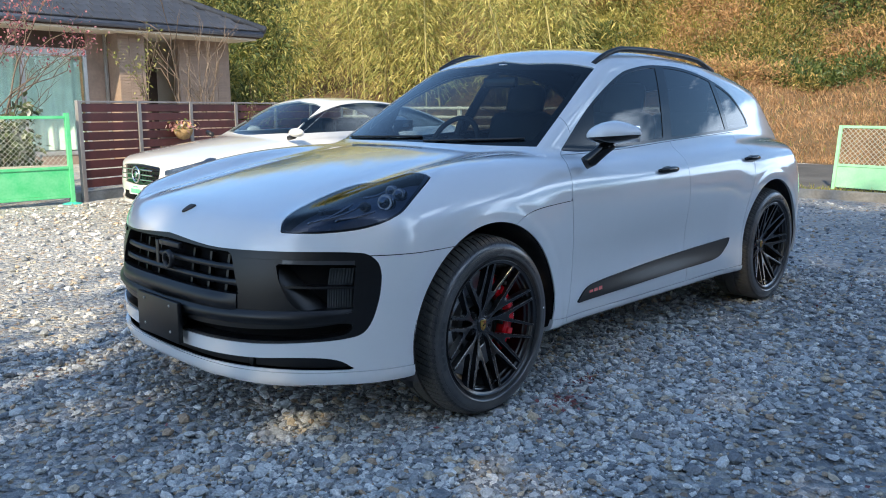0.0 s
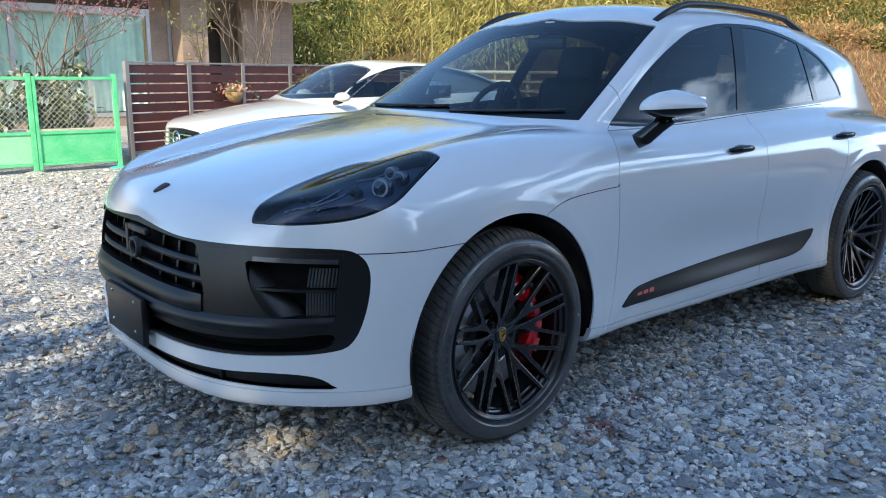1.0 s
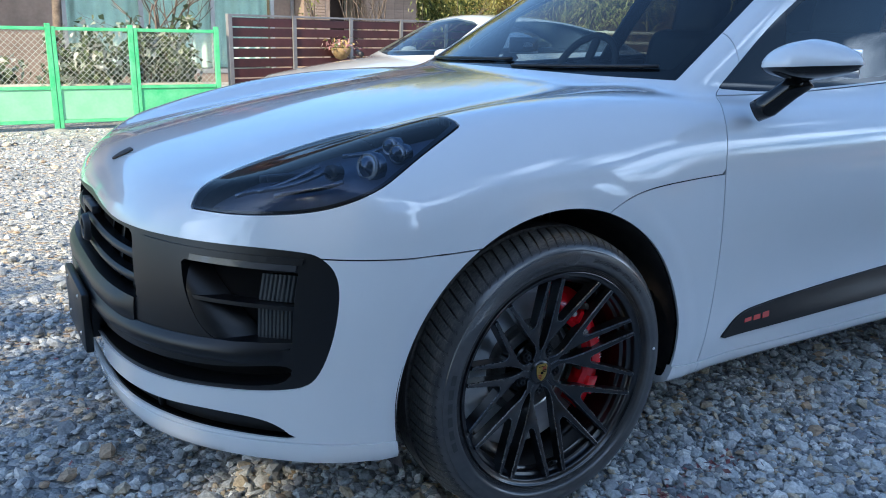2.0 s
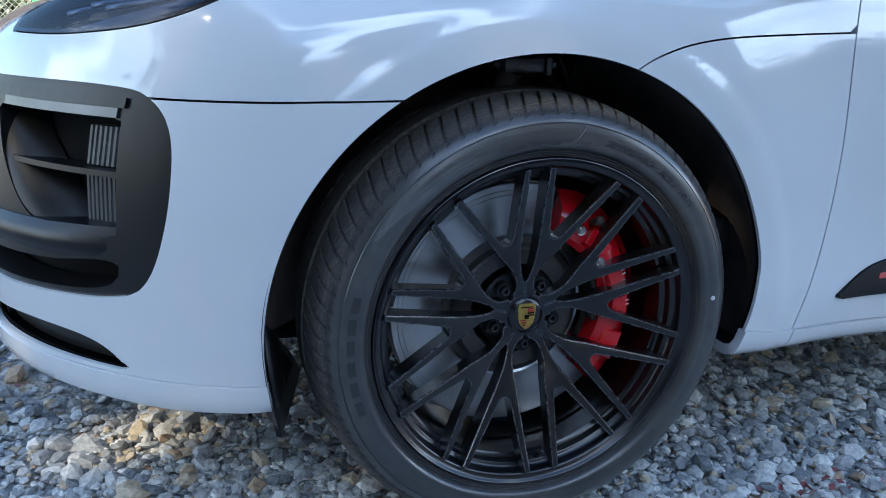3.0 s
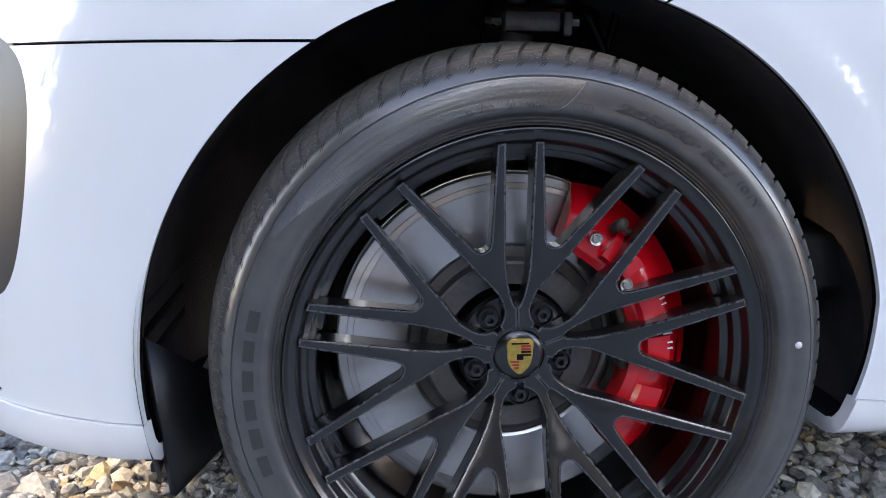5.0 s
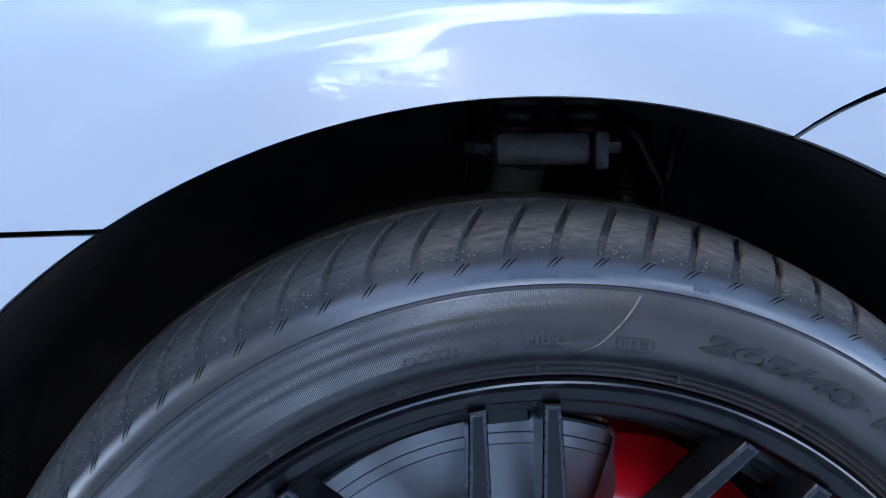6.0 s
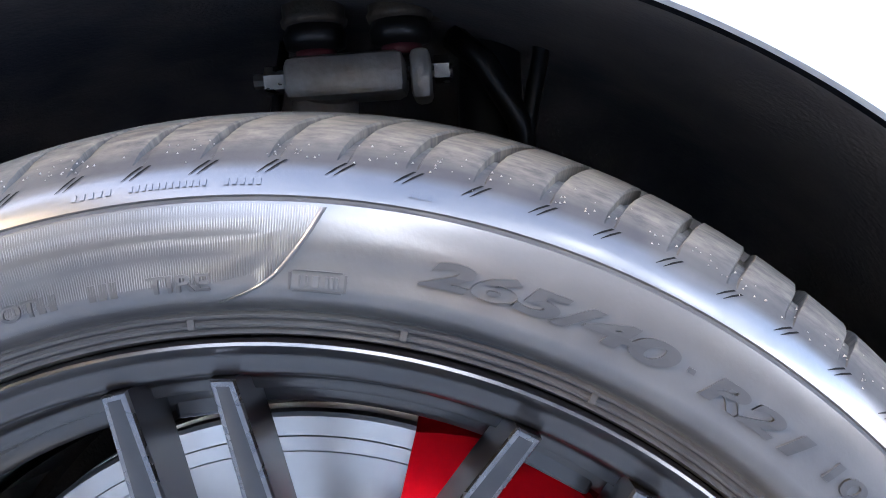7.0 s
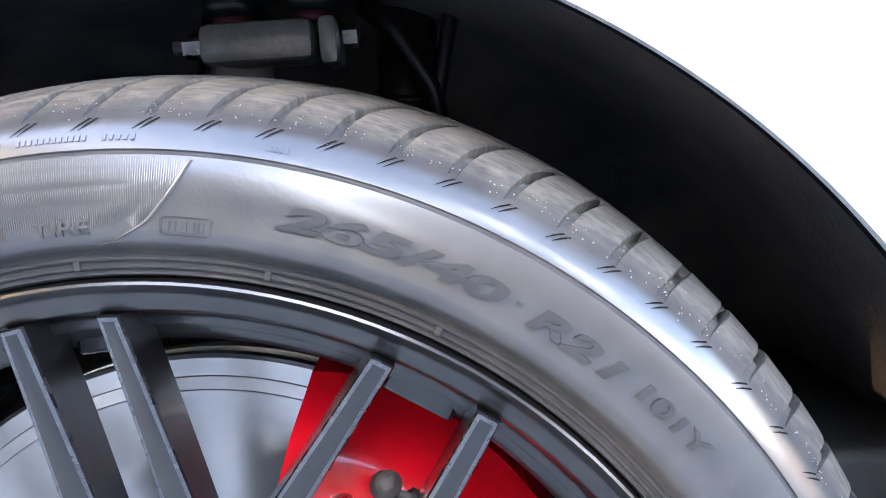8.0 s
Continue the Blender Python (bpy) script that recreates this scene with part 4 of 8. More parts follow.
def make_front(car, gV, gT, sV, sT):
    """The black front mask with its openings, slats, lamp bars, radiator fins and plate holder."""
    mask_push = -0.006
    near = lambda v, poly: inside(poly, -v[:, 1], v[:, 2])
    opens = lambda v: np.maximum(np.maximum(near(v, MID_OPEN), near(v, SIDE_OPEN)), near(v, SLOT_OPEN))
    (oV, oT), (mV, mT) = split(gV, gT, opens)
    panel("front_mask", mV, mT, PLASTIC, car, "satin black front mask with air openings", 0.055, push=mask_push)
    # plain backing sheet: the shade deep in the intakes is its black colour
    panel("intake_back", gV, gT, DARK, car, "near-black sheet painted as the unlit depth of the intakes", 0, push=-0.075)
    panel("lower_grille", sV, sT, PLASTIC, car, "black lower air slot", 0, push=-0.030)

    def on(a, z, out=0.0, s=-1):
        """A place on the front skin at half-width a and height z, moved outward."""
        lo, hi = -1.2, 0.2
        for _ in range(30):
            m = (lo + hi) / 2
            if body(np.array(m), np.array(a), np.array(z)) < 0:
                hi = m
            else:
                lo = m
        n = normals(np.array([[lo, s * a, z]]))[0]
        return Vector((lo, s * a, z)) + out * Vector(n)

    def strip(name, a0, a1, z, half, out, thick, material, sides=(-1, 1), label="", rise=0.0, bulge=0.0):
        """A bar across the front, following the skin; bulge rounds its face outward."""
        for s in sides:
            bm = bmesh.new()
            rows = []
            for a in np.linspace(a0, a1, 14):
                zz = z + rise * (a - a0)
                sunk = out - 0.028 * max(0.0, 1 - float(a1 - a) / 0.10) if rise else out
                p, q = on(a, zz + half, sunk, s), on(a, zz - half, sunk, s)
                n = Vector(normals(np.array([[p.x, p.y, p.z]]))[0])
                swell = bulge * min(1, 0.15 + float(a1 - a) / 0.09)
                face = [p.lerp(q, t) + swell * math.sin(math.pi * t) * n for t in ((0, 0.2, 0.4, 0.6, 0.8, 1) if bulge else (0, 1))]
                rows.append([bm.verts.new(c) for c in face + [q - thick * n, p - thick * n]])
            k = len(rows[0])
            for r0, r1 in zip(rows, rows[1:]):
                for j in range(k):
                    bm.faces.new((r0[j], r0[(j + 1) % k], r1[(j + 1) % k], r1[j]))
            bm.faces.new(rows[0]); bm.faces.new(rows[-1][::-1])
            bmesh.ops.recalc_face_normals(bm, faces=bm.faces)
            o = part(name, bm, material, car, label, smooth=bool(bulge))
            if bulge:
                sharpen(o, 40)

    def scoop(s):
        """The curved inner wall that leads from the mask into the side intake."""
        bm = bmesh.new()
        rows = []
        for z in np.linspace(0.696, 0.512, 16):
            a = float(np.interp(-z, [-0.696, -0.66, -0.61, -0.54, -0.512], [0.560, 0.585, 0.622, 0.668, 0.690]))
            reach = float(np.interp(z, [0.512, 0.54, 0.60, 0.70], [0.10, 0.085, 0.075, 0.060]))
            rows.append([bm.verts.new(on(float(a + reach * t), float(z), -0.007 - 0.064 * float(t) ** 1.6, s)) for t in np.linspace(0, 1, 7)])
        for r0, r1 in zip(rows, rows[1:]):
            for j in range(6):
                bm.faces.new((r0[j], r0[j + 1], r1[j + 1], r1[j]))
        bmesh.ops.recalc_face_normals(bm, faces=bm.faces)
        part("intake_scoop", bm, PLASTIC, car, "curved black wall leading into the intake")
    for z in (0.668, 0.612):
        strip("grille_slat", 0.0, 0.458, z, 0.011, -0.018, 0.03, PLASTIC, label="black winged grille slat", bulge=0.007)
    for a in (0.13, 0.25, 0.36):
        strip("grille_post", a, a + 0.014, 0.640, 0.075, -0.045, 0.02, PLASTIC, label="dark upright behind the slats")
    strip("mask_ledge", 0.0, 0.462, 0.538, 0.034, -0.002, 0.03, PLASTIC, label="rounded black ledge under the grille", bulge=0.018)
    strip("mask_shelf", 0.0, 0.862, 0.472, 0.026, -0.002, 0.05, PLASTIC, label="rounded black shelf over the lower slot", rise=0.040, bulge=0.016)
    for s in (-1, 1):
        scoop(s)
    strip("fin", 0.60, 0.826, 0.611, 0.0045, -0.014, 0.05, PLASTIC, label="thin fin across the intake")
    strip("lamp_bar", 0.625, 0.822, 0.7015, 0.007, -0.002, 0.02, LAMPBAR, label="slim daytime lamp bar")
    strip("lamp_bar_housing", 0.47, 0.83, 0.716, 0.007, -0.001, 0.03, PLASTIC)
    for s in (-1, 1):
        for zz0, zz1 in ((0.527, 0.602), (0.618, 0.680)):
            for a in np.linspace(0.762, 0.820, 10 if zz0 < 0.6 else 9):
                bm = bmesh.new()
                rows = [on(a + d, z, -0.042, s) for z in (zz0, zz1) for d in (-0.0018, 0.0018)]
                tops = [bm.verts.new(p) for p in (rows[0], rows[1], rows[3], rows[2])]
                back = [bm.verts.new(p + Vector((0.02, 0, 0))) for p in (rows[0], rows[1], rows[3], rows[2])]
                bm.faces.new(tops)
                for j in range(4):
                    bm.faces.new((tops[j], back[j], back[(j + 1) % 4], tops[(j + 1) % 4]))
                bmesh.ops.recalc_face_normals(bm, faces=bm.faces)
                part("radiator_fin", bm, FIN, car, smooth=False)
        bm = bmesh.new()
        box(bm, (on(0.49, 0.319, -0.025, s).x, s * 0.49 - 0.012, 0.300), (on(0.49, 0.319, -0.01, s).x + 0.03, s * 0.49 + 0.012, 0.338), 0.002)
        part("slot_rib", bm, PLASTIC, car)
    # camera emblem ring in the grille
    bm = bmesh.new()
    bm.from_mesh(revolve([(0.0, 0.022), (-0.012, 0.024), (-0.014, 0.031), (-0.010, 0.036), (0.004, 0.038)], 32))
    ring = part("emblem_ring", bm, TRIM, car, "black round sensor ring in the grille")
    ring.matrix_basis = Matrix.Translation((-0.918, -0.030, 0.652)) @ Matrix.Rotation(radians(-90), 4, "Z")
    bm = bmesh.new()
    box(bm, (-0.912, -0.10, 0.700), (-0.890, 0.06, 0.722), 0.004)
    box(bm, (-0.908, 0.075, 0.60), (-0.895, 0.10, 0.715), 0.003)
    part("sensor_bracket", bm, TRIM, car)
    # plate holder
    bm = bmesh.new()
    box(bm, (-0.968, -0.170, 0.336), (-0.946, 0.170, 0.502), 0.006)
    box(bm, (-0.948, -0.12, 0.36), (-0.90, 0.12, 0.48), 0.004)
    sharpen(part("plate_holder", bm, PLASTIC, car, "blank black number plate holder"), 40)
    for y in (-0.105, 0.105):
        for z in (0.375, 0.480):
            bm = bmesh.new()
            bm.from_mesh(revolve([(-0.0035, 0.0), (-0.003, 0.005), (0.001, 0.0062)], 14))
            s = part("screw", bm, STEEL, car)
            s.matrix_basis = Matrix.Translation((-0.968, y, z)) @ Matrix.Rotation(radians(-90), 4, "Z")
    # bonnet badge
    p = on(0.0, 0.842, 0.0)
    shield = rounded([(-0.021, 0.026), (0, 0.029), (0.021, 0.026), (0.022, 0.0), (0.011, -0.023), (0, -0.030), (-0.011, -0.023), (-0.022, 0.0)], 4)
    n = Vector(normals(np.array([[p.x, 0.0, p.z]]))[0])
    b = part("badge", prism(shield, -0.003, 0.002, 0.0006), CAST, car, "small dark shield badge on the bonnet")
    side = Vector((0, -1, 0))
    upv = side.cross(n)
    if upv.x < 0:
        side, upv = -side, -upv
    rot = Matrix((side, -n, upv)).transposed().to_4x4()
    b.matrix_basis = Matrix.Translation(p + 0.001 * n) @ rot


def make_lamp(car, V, T, side):
    """A headlamp: glass cover, dark bucket, lamp modules and light guide bars."""
    s = -1 if side == "left" else 1
    lamp = panel("headlamp", V, T, BUCKET, car, "dark tinted almond-shaped headlamp", 0.0, side, -0.055)
    f = lamp_area(V)
    rV, rT = cut(V, T, 0.006 - f)
    panel("lamp_rim", rV, rT, PLASTIC, lamp, "", 0.018, side, -0.0022)
    cover = panel("lamp_cover", V, T, LENS, lamp, "smoked clear cover", 0, side, -0.0008)
    cover.visible_shadow = False

    def at(x, a, out):
        lo, hi = 0.5, 1.3
        for _ in range(30):
            m = (lo + hi) / 2
            if body(np.array(x), np.array(a), np.array(m)) < 0:
                lo = m
            else:
                hi = m
        n = Vector(normals(np.array([[x, s * a, lo]]))[0])
        return Vector((x, s * a, lo)) + out * n, n
    for i, (x, a, r) in enumerate(() if s > 0 else ((-0.425, 0.775, 0.030), (-0.345, 0.765, 0.022), (-0.335, 0.700, 0.020), (-0.50, 0.735, 0.016))):
        p, n = at(x, a, -0.035)
        bm = bmesh.new()
        bm.from_mesh(revolve([(-0.020, 0.0), (-0.016, r * 0.6), (-0.004, r * 0.92), (-0.010, r), (0.004, r * 1.15), (0.02, r * 1.15)], 24))
        o = part("lamp_module", bm, LAMPCHROME if i < 3 else GLOSSBLACK, lamp)
        look_way = Vector((-0.9, s * 0.35, 0.15)).normalized()
        o.matrix_basis = Matrix.Translation(p) @ look_way.to_track_quat("-Y", "Z").to_matrix().to_4x4()
    for x0, x1, a0, a1 in () if s > 0 else ((-0.70, -0.50, 0.645, 0.660), (-0.66, -0.47, 0.685, 0.710), (-0.44, -0.29, 0.655, 0.660), (-0.64, -0.50, 0.735, 0.800)):
        bm = bmesh.new()
        tube(bm, [at(x0 + (x1 - x0) * t, a0 + (a1 - a0) * t, -0.030 - 0.012 * math.sin(t * 3)) [0] for t in np.linspace(0, 1, 8)], 0.0055, 8)
        part("light_guide", bm, LAMPCHROME, lamp)
    for x0, x1, a0, a1 in () if s > 0 else ((-0.63, -0.52, 0.620, 0.625), (-0.62, -0.51, 0.640, 0.648)):
        bm = bmesh.new()
        p, n = at((x0 + x1) / 2, (a0 + a1) / 2, -0.034)
        box(bm, (p.x - 0.055, p.y - 0.009, p.z - 0.01), (p.x + 0.055, p.y + 0.009, p.z + 0.006), 0.003)
        part("lamp_block", bm, TRIM, lamp)


def make_mirror(car, s):
    """A door mirror: painted shell, black lower shell, glass and stalk."""
    bm = bmesh.new()
    bmesh.ops.create_uvsphere(bm, u_segments=40, v_segments=24, radius=1.0)
    low = bm.copy()

    def shape(b):
        for v in b.verts:
            x, y, z = v.co
            taper = 1.0 - 0.28 * max(0, y)              # slimmer towards the tip
            z2 = z * 0.066 * taper if z > 0 else z * 0.040 * taper
            x2 = (x * 0.115 if x < 0 else x * 0.055) * taper
            v.co = Vector((0.745 + x2 + 0.025 * y, s * (1.025 + 0.118 * y), 1.128 + z2 + 0.008 * y))
    up = [f for f in bm.faces if f.calc_center_median().z < -0.12]
    bmesh.ops.delete(bm, geom=up, context="FACES")
    shape(bm)
    lo_del = [f for f in low.faces if f.calc_center_median().z > -0.12]
    bmesh.ops.delete(low, geom=lo_del, context="FACES")
    shape(low)
    for b in (bm, low):
        if s < 0:
            bmesh.ops.reverse_faces(b, faces=b.faces)
        bmesh.ops.recalc_face_normals(b, faces=b.faces)
    shell = part("door_mirror", bm, PAINT, car, "white door mirror on a black stalk")
    part("mirror_base", low, GLOSSBLACK, shell, "black underside of the mirror")
    bm = bmesh.new()
    tube(bm, [(0.700, s * 0.895, 0.995), (0.715, s * 0.925, 1.015), (0.735, s * 0.97, 1.060), (0.755, s * 1.0, 1.095)], [0.030, 0.033, 0.030, 0.034], 16)
    part("mirror_stalk", bm, GLOSSBLACK, shell, "gloss black mirror stalk")
    bm = bmesh.new()
    box(bm, (0.795, s * 1.025 - 0.095, 1.098), (0.7985, s * 1.025 + 0.095, 1.170), 0.001)
    part("mirror_glass", bm, CHROME, shell, "silvered mirror glass")
    if s > 0:                                            # the far one is folded in
        shell.matrix_basis = Matrix.Translation((1.12, 0.915, 0)) @ Matrix.Rotation(radians(-84), 4, "Z") @ Matrix.Translation((-0.735, -0.945, 0))


def make_rail(car, s):
    """A roof rail."""
    bm = bmesh.new()
    xs = np.linspace(1.245, 2.66, 24)
    pts = []
    for x in xs:
        a = 0.565 - 0.03 * ((x - 1.6) / 1.3) ** 2
        lo, hi = 1.2, 1.8
        for _ in range(24):
            m = (lo + hi) / 2
            if body(np.array(x), np.array(a), np.array(m)) < 0:
                lo = m
            else:
                hi = m
        t = (x - xs[0]) / (xs[-1] - xs[0])
        pts.append(Vector((x, s * a, lo + 0.036 * min(1, 6 * t, 6 * (1 - t)) - 0.004)))
    rings = []
    for p in pts:
        w, h = 0.016, 0.016
        rings.append([bm.verts.new(p + Vector((0, w * math.cos(q), h * math.sin(q)))) for q in np.linspace(0, 2 * math.pi, 12, endpoint=False)])
    for a, b in zip(rings, rings[1:]):
        for k in range(12):
            bm.faces.new((a[k], a[(k + 1) % 12], b[(k + 1) % 12], b[k]))
    bm.faces.new(rings[0]); bm.faces.new(rings[-1][::-1])
    bmesh.ops.recalc_face_normals(bm, faces=bm.faces)
    part("roof_rail", bm, TRIM, car, "black roof rail")


def make_handle(car, s, x):
    """A door handle: bar over a dark cup."""
    def yat(x, z):
        lo, hi = 0.5, 1.1
        for _ in range(24):
            m = (lo + hi) / 2
            if body(np.array(x), np.array(m), np.array(z)) < 0:
                lo = m
            else:
                hi = m
        return lo
    z = 0.926 if x < 2 else 0.942
    y = yat(x, z)
    bm = bmesh.new()
    pts = [(x - 0.098 + 0.196 * t, s * (y + 0.004 + 0.022 * math.sin(math.pi * min(1, max(0, t))) ** 0.5), z + 0.004 * math.sin(math.pi * t)) for t in np.linspace(0, 1, 14)]
    tube(bm, pts, [0.008 + 0.008 * math.sin(math.pi * t) ** 0.6 for t in np.linspace(0, 1, 14)], 12)
    h = part("door_handle", bm, GLOSSBLACK, car, "gloss black door handle")
    bm = bmesh.new()
    bmesh.ops.create_uvsphere(bm, u_segments=24, v_segments=12, radius=1)
    for v in bm.verts:
        v.co = Vector((x + v.co.x * 0.075, s * (y - 0.001 + v.co.y * 0.004), z - 0.006 + v.co.z * 0.026))
    part("handle_cup", bm, TRIM, h)


def make_cabin(car):
    """What shows through the glass: floor, dashboard, wheel, seats."""
    bm = bmesh.new()
    box(bm, (0.35, -0.84, 0.42), (3.2, 0.84, 0.50), 0.01)
    box(bm, (0.50, -0.80, 0.50), (0.56, 0.80, 0.96), 0.01)
    box(bm, (2.75, -0.72, 0.50), (3.3, 0.72, 1.06), 0.03)
    part("cabin_floor", bm, CABIN, car, "dark cabin floor and bulkheads")
    bm = bmesh.new()
    box(bm, (0.60, -0.74, 0.72), (1.02, 0.74, 1.045), 0.06)
    part("dashboard", bm, CABIN, car, "black dashboard")
    bm = bmesh.new()
    ring = [(0.185 * math.cos(a), 0.185 * math.sin(a), 0) for a in np.linspace(0, 2 * math.pi, 33)]
    tube(bm, ring, 0.016, 10, cap=False)
    box(bm, (-0.17, -0.02, -0.01), (0.17, 0.02, 0.012), 0.006)
    box(bm, (-0.07, -0.06, -0.02), (0.07, 0.06, 0.02), 0.02)
    w = part("steering_wheel", bm, CABIN, car, "black steering wheel")
    w.matrix_basis = Matrix.Translation((1.16, 0.37, 1.02)) @ Euler((0, radians(-64), 0)).to_matrix().to_4x4()
    for s in (-1, 1):
        for x, hh in ((1.72, 1.0), (2.55, 0.92)):
            bm = bmesh.new()
            box(bm, (x - 0.52, s * 0.37 - 0.25, 0.50), (x, s * 0.37 + 0.25, 0.68), 0.06)
            m = Matrix.Translation((x - 0.02, s * 0.37, 0.62)) @ Euler((0, radians(14), 0)).to_matrix().to_4x4()
            box(bm, (-0.08, -0.245, 0.0), (0.07, 0.245, 0.62), 0.07, m)
            seat = part("seat", bm, CABIN, car, "black leather seat")
            bm = bmesh.new()
            box(bm, (-0.055, -0.14, 0.58), (0.055, 0.14, 0.80), 0.05, m)
            part("headrest", bm, CABIN, seat)
    bm = bmesh.new()
    box(bm, (1.145, -0.12, 1.36), (1.175, 0.12, 1.42), 0.012)
    part("rear_view_mirror", bm, GLOSSBLACK, car)
    bm = bmesh.new()
    box(bm, (1.150, -0.055, 1.475), (1.152, 0.005, 1.492))
    part("screen_sticker", bm, WHITEMARK, car, "small pale sticker at the top of the windscreen")
    for s, y0, y1, x0 in ((-1, 0.62, -0.05, 0.555), (1, -0.1, -0.62, 0.50)):
        bm = bmesh.new()
        pts = []
        for t in np.linspace(0, 1, 12):
            y = y0 + (y1 - y0) * t
            zz = 1.085 + 0.02 * t
            lo, hi = -0.2, 1.2
            for _ in range(24):
                m = (lo + hi) / 2
                if body(np.array(m), np.array(abs(y)), np.array(zz)) < 0:
                    hi = m
                else:
                    lo = m
            pts.append((lo - 0.008, y, zz))
        tube(bm, pts, 0.0055, 8)
        part("wiper", bm, TRIM, car, "black windscreen wiper")


def make_arches(car):
    """Inner wheel arches with flap, hubs, upper links and brake parts of the front axle."""
    for s in (-1, 1):
        for cx in (0.0, BASE):
            bm = bmesh.new()
            a = np.radians(np.linspace(-13, 197, 60))
            rows = []
            for y, r in ((0.940, ARCH_R + 0.002), (0.918, ARCH_R + 0.006), (0.90, ARCH_R + 0.012), (0.86, ARCH_R + 0.016), (0.62, ARCH_R + 0.016), (0.57, ARCH_R - 0.01), (0.55, 0.36), (0.55, 0.16)):
                rows.append([bm.verts.new((cx + r * math.cos(t) * (1 + 0.004 * math.sin(9 * t)), s * y, HUB_Z + r * math.sin(t))) for t in a])
            for r0, r1 in zip(rows, rows[1:]):
                for k in range(len(a) - 1):
                    bm.faces.new((r0[k], r0[k + 1], r1[k + 1], r1[k]))
            bmesh.ops.recalc_face_normals(bm, faces=bm.faces)
            part("arch_liner", bm, LINER, car, "dark felt wheel arch liner")
        # deflector flap ahead of the front tyre
        bm = bmesh.new()
        box(bm, (-0.463, min(s * 0.42, s * 0.84), 0.215), (-0.452, max(s * 0.42, s * 0.84), 0.50), 0.003)
        plate = [(-0.418, 0.900), (-0.410, 0.905), (-0.344, 0.665), (-0.352, 0.660)]
        lo = [bm.verts.new((x, s * y, 0.202)) for x, y in plate]
        hi = [bm.verts.new((x - 0.022, s * y, 0.40 if y > 0.8 else 0.245)) for x, y in plate]
        fs = [bm.faces.new(lo), bm.faces.new(hi)] + [bm.faces.new((lo[k], lo[(k + 1) % 4], hi[(k + 1) % 4], hi[k])) for k in range(4)]
        bmesh.ops.recalc_face_normals(bm, faces=fs)
        flap = part("mud_flap", bm, PLASTIC, car, "ribbed black deflector inside the arch")
        for k in range(8):
            z = 0.20 + 0.036 * k
            bm = bmesh.new()
            box(bm, (-0.456, s * 0.74 - 0.10, z), (-0.449, s * 0.74 + 0.12, z + 0.012), 0.002)
            part("flap_rib", bm, PLASTIC, flap)
        make_link(car, s)
        bm = bmesh.new()
        bmesh.ops.create_uvsphere(bm, u_segments=12, v_segments=8, radius=0.0042)
        for v in bm.verts:
            v.co.z *= 0.5
        o = part("liner_screw", bm, STEEL, car)
        o.location = (0.2545, s * 0.60, 0.733)


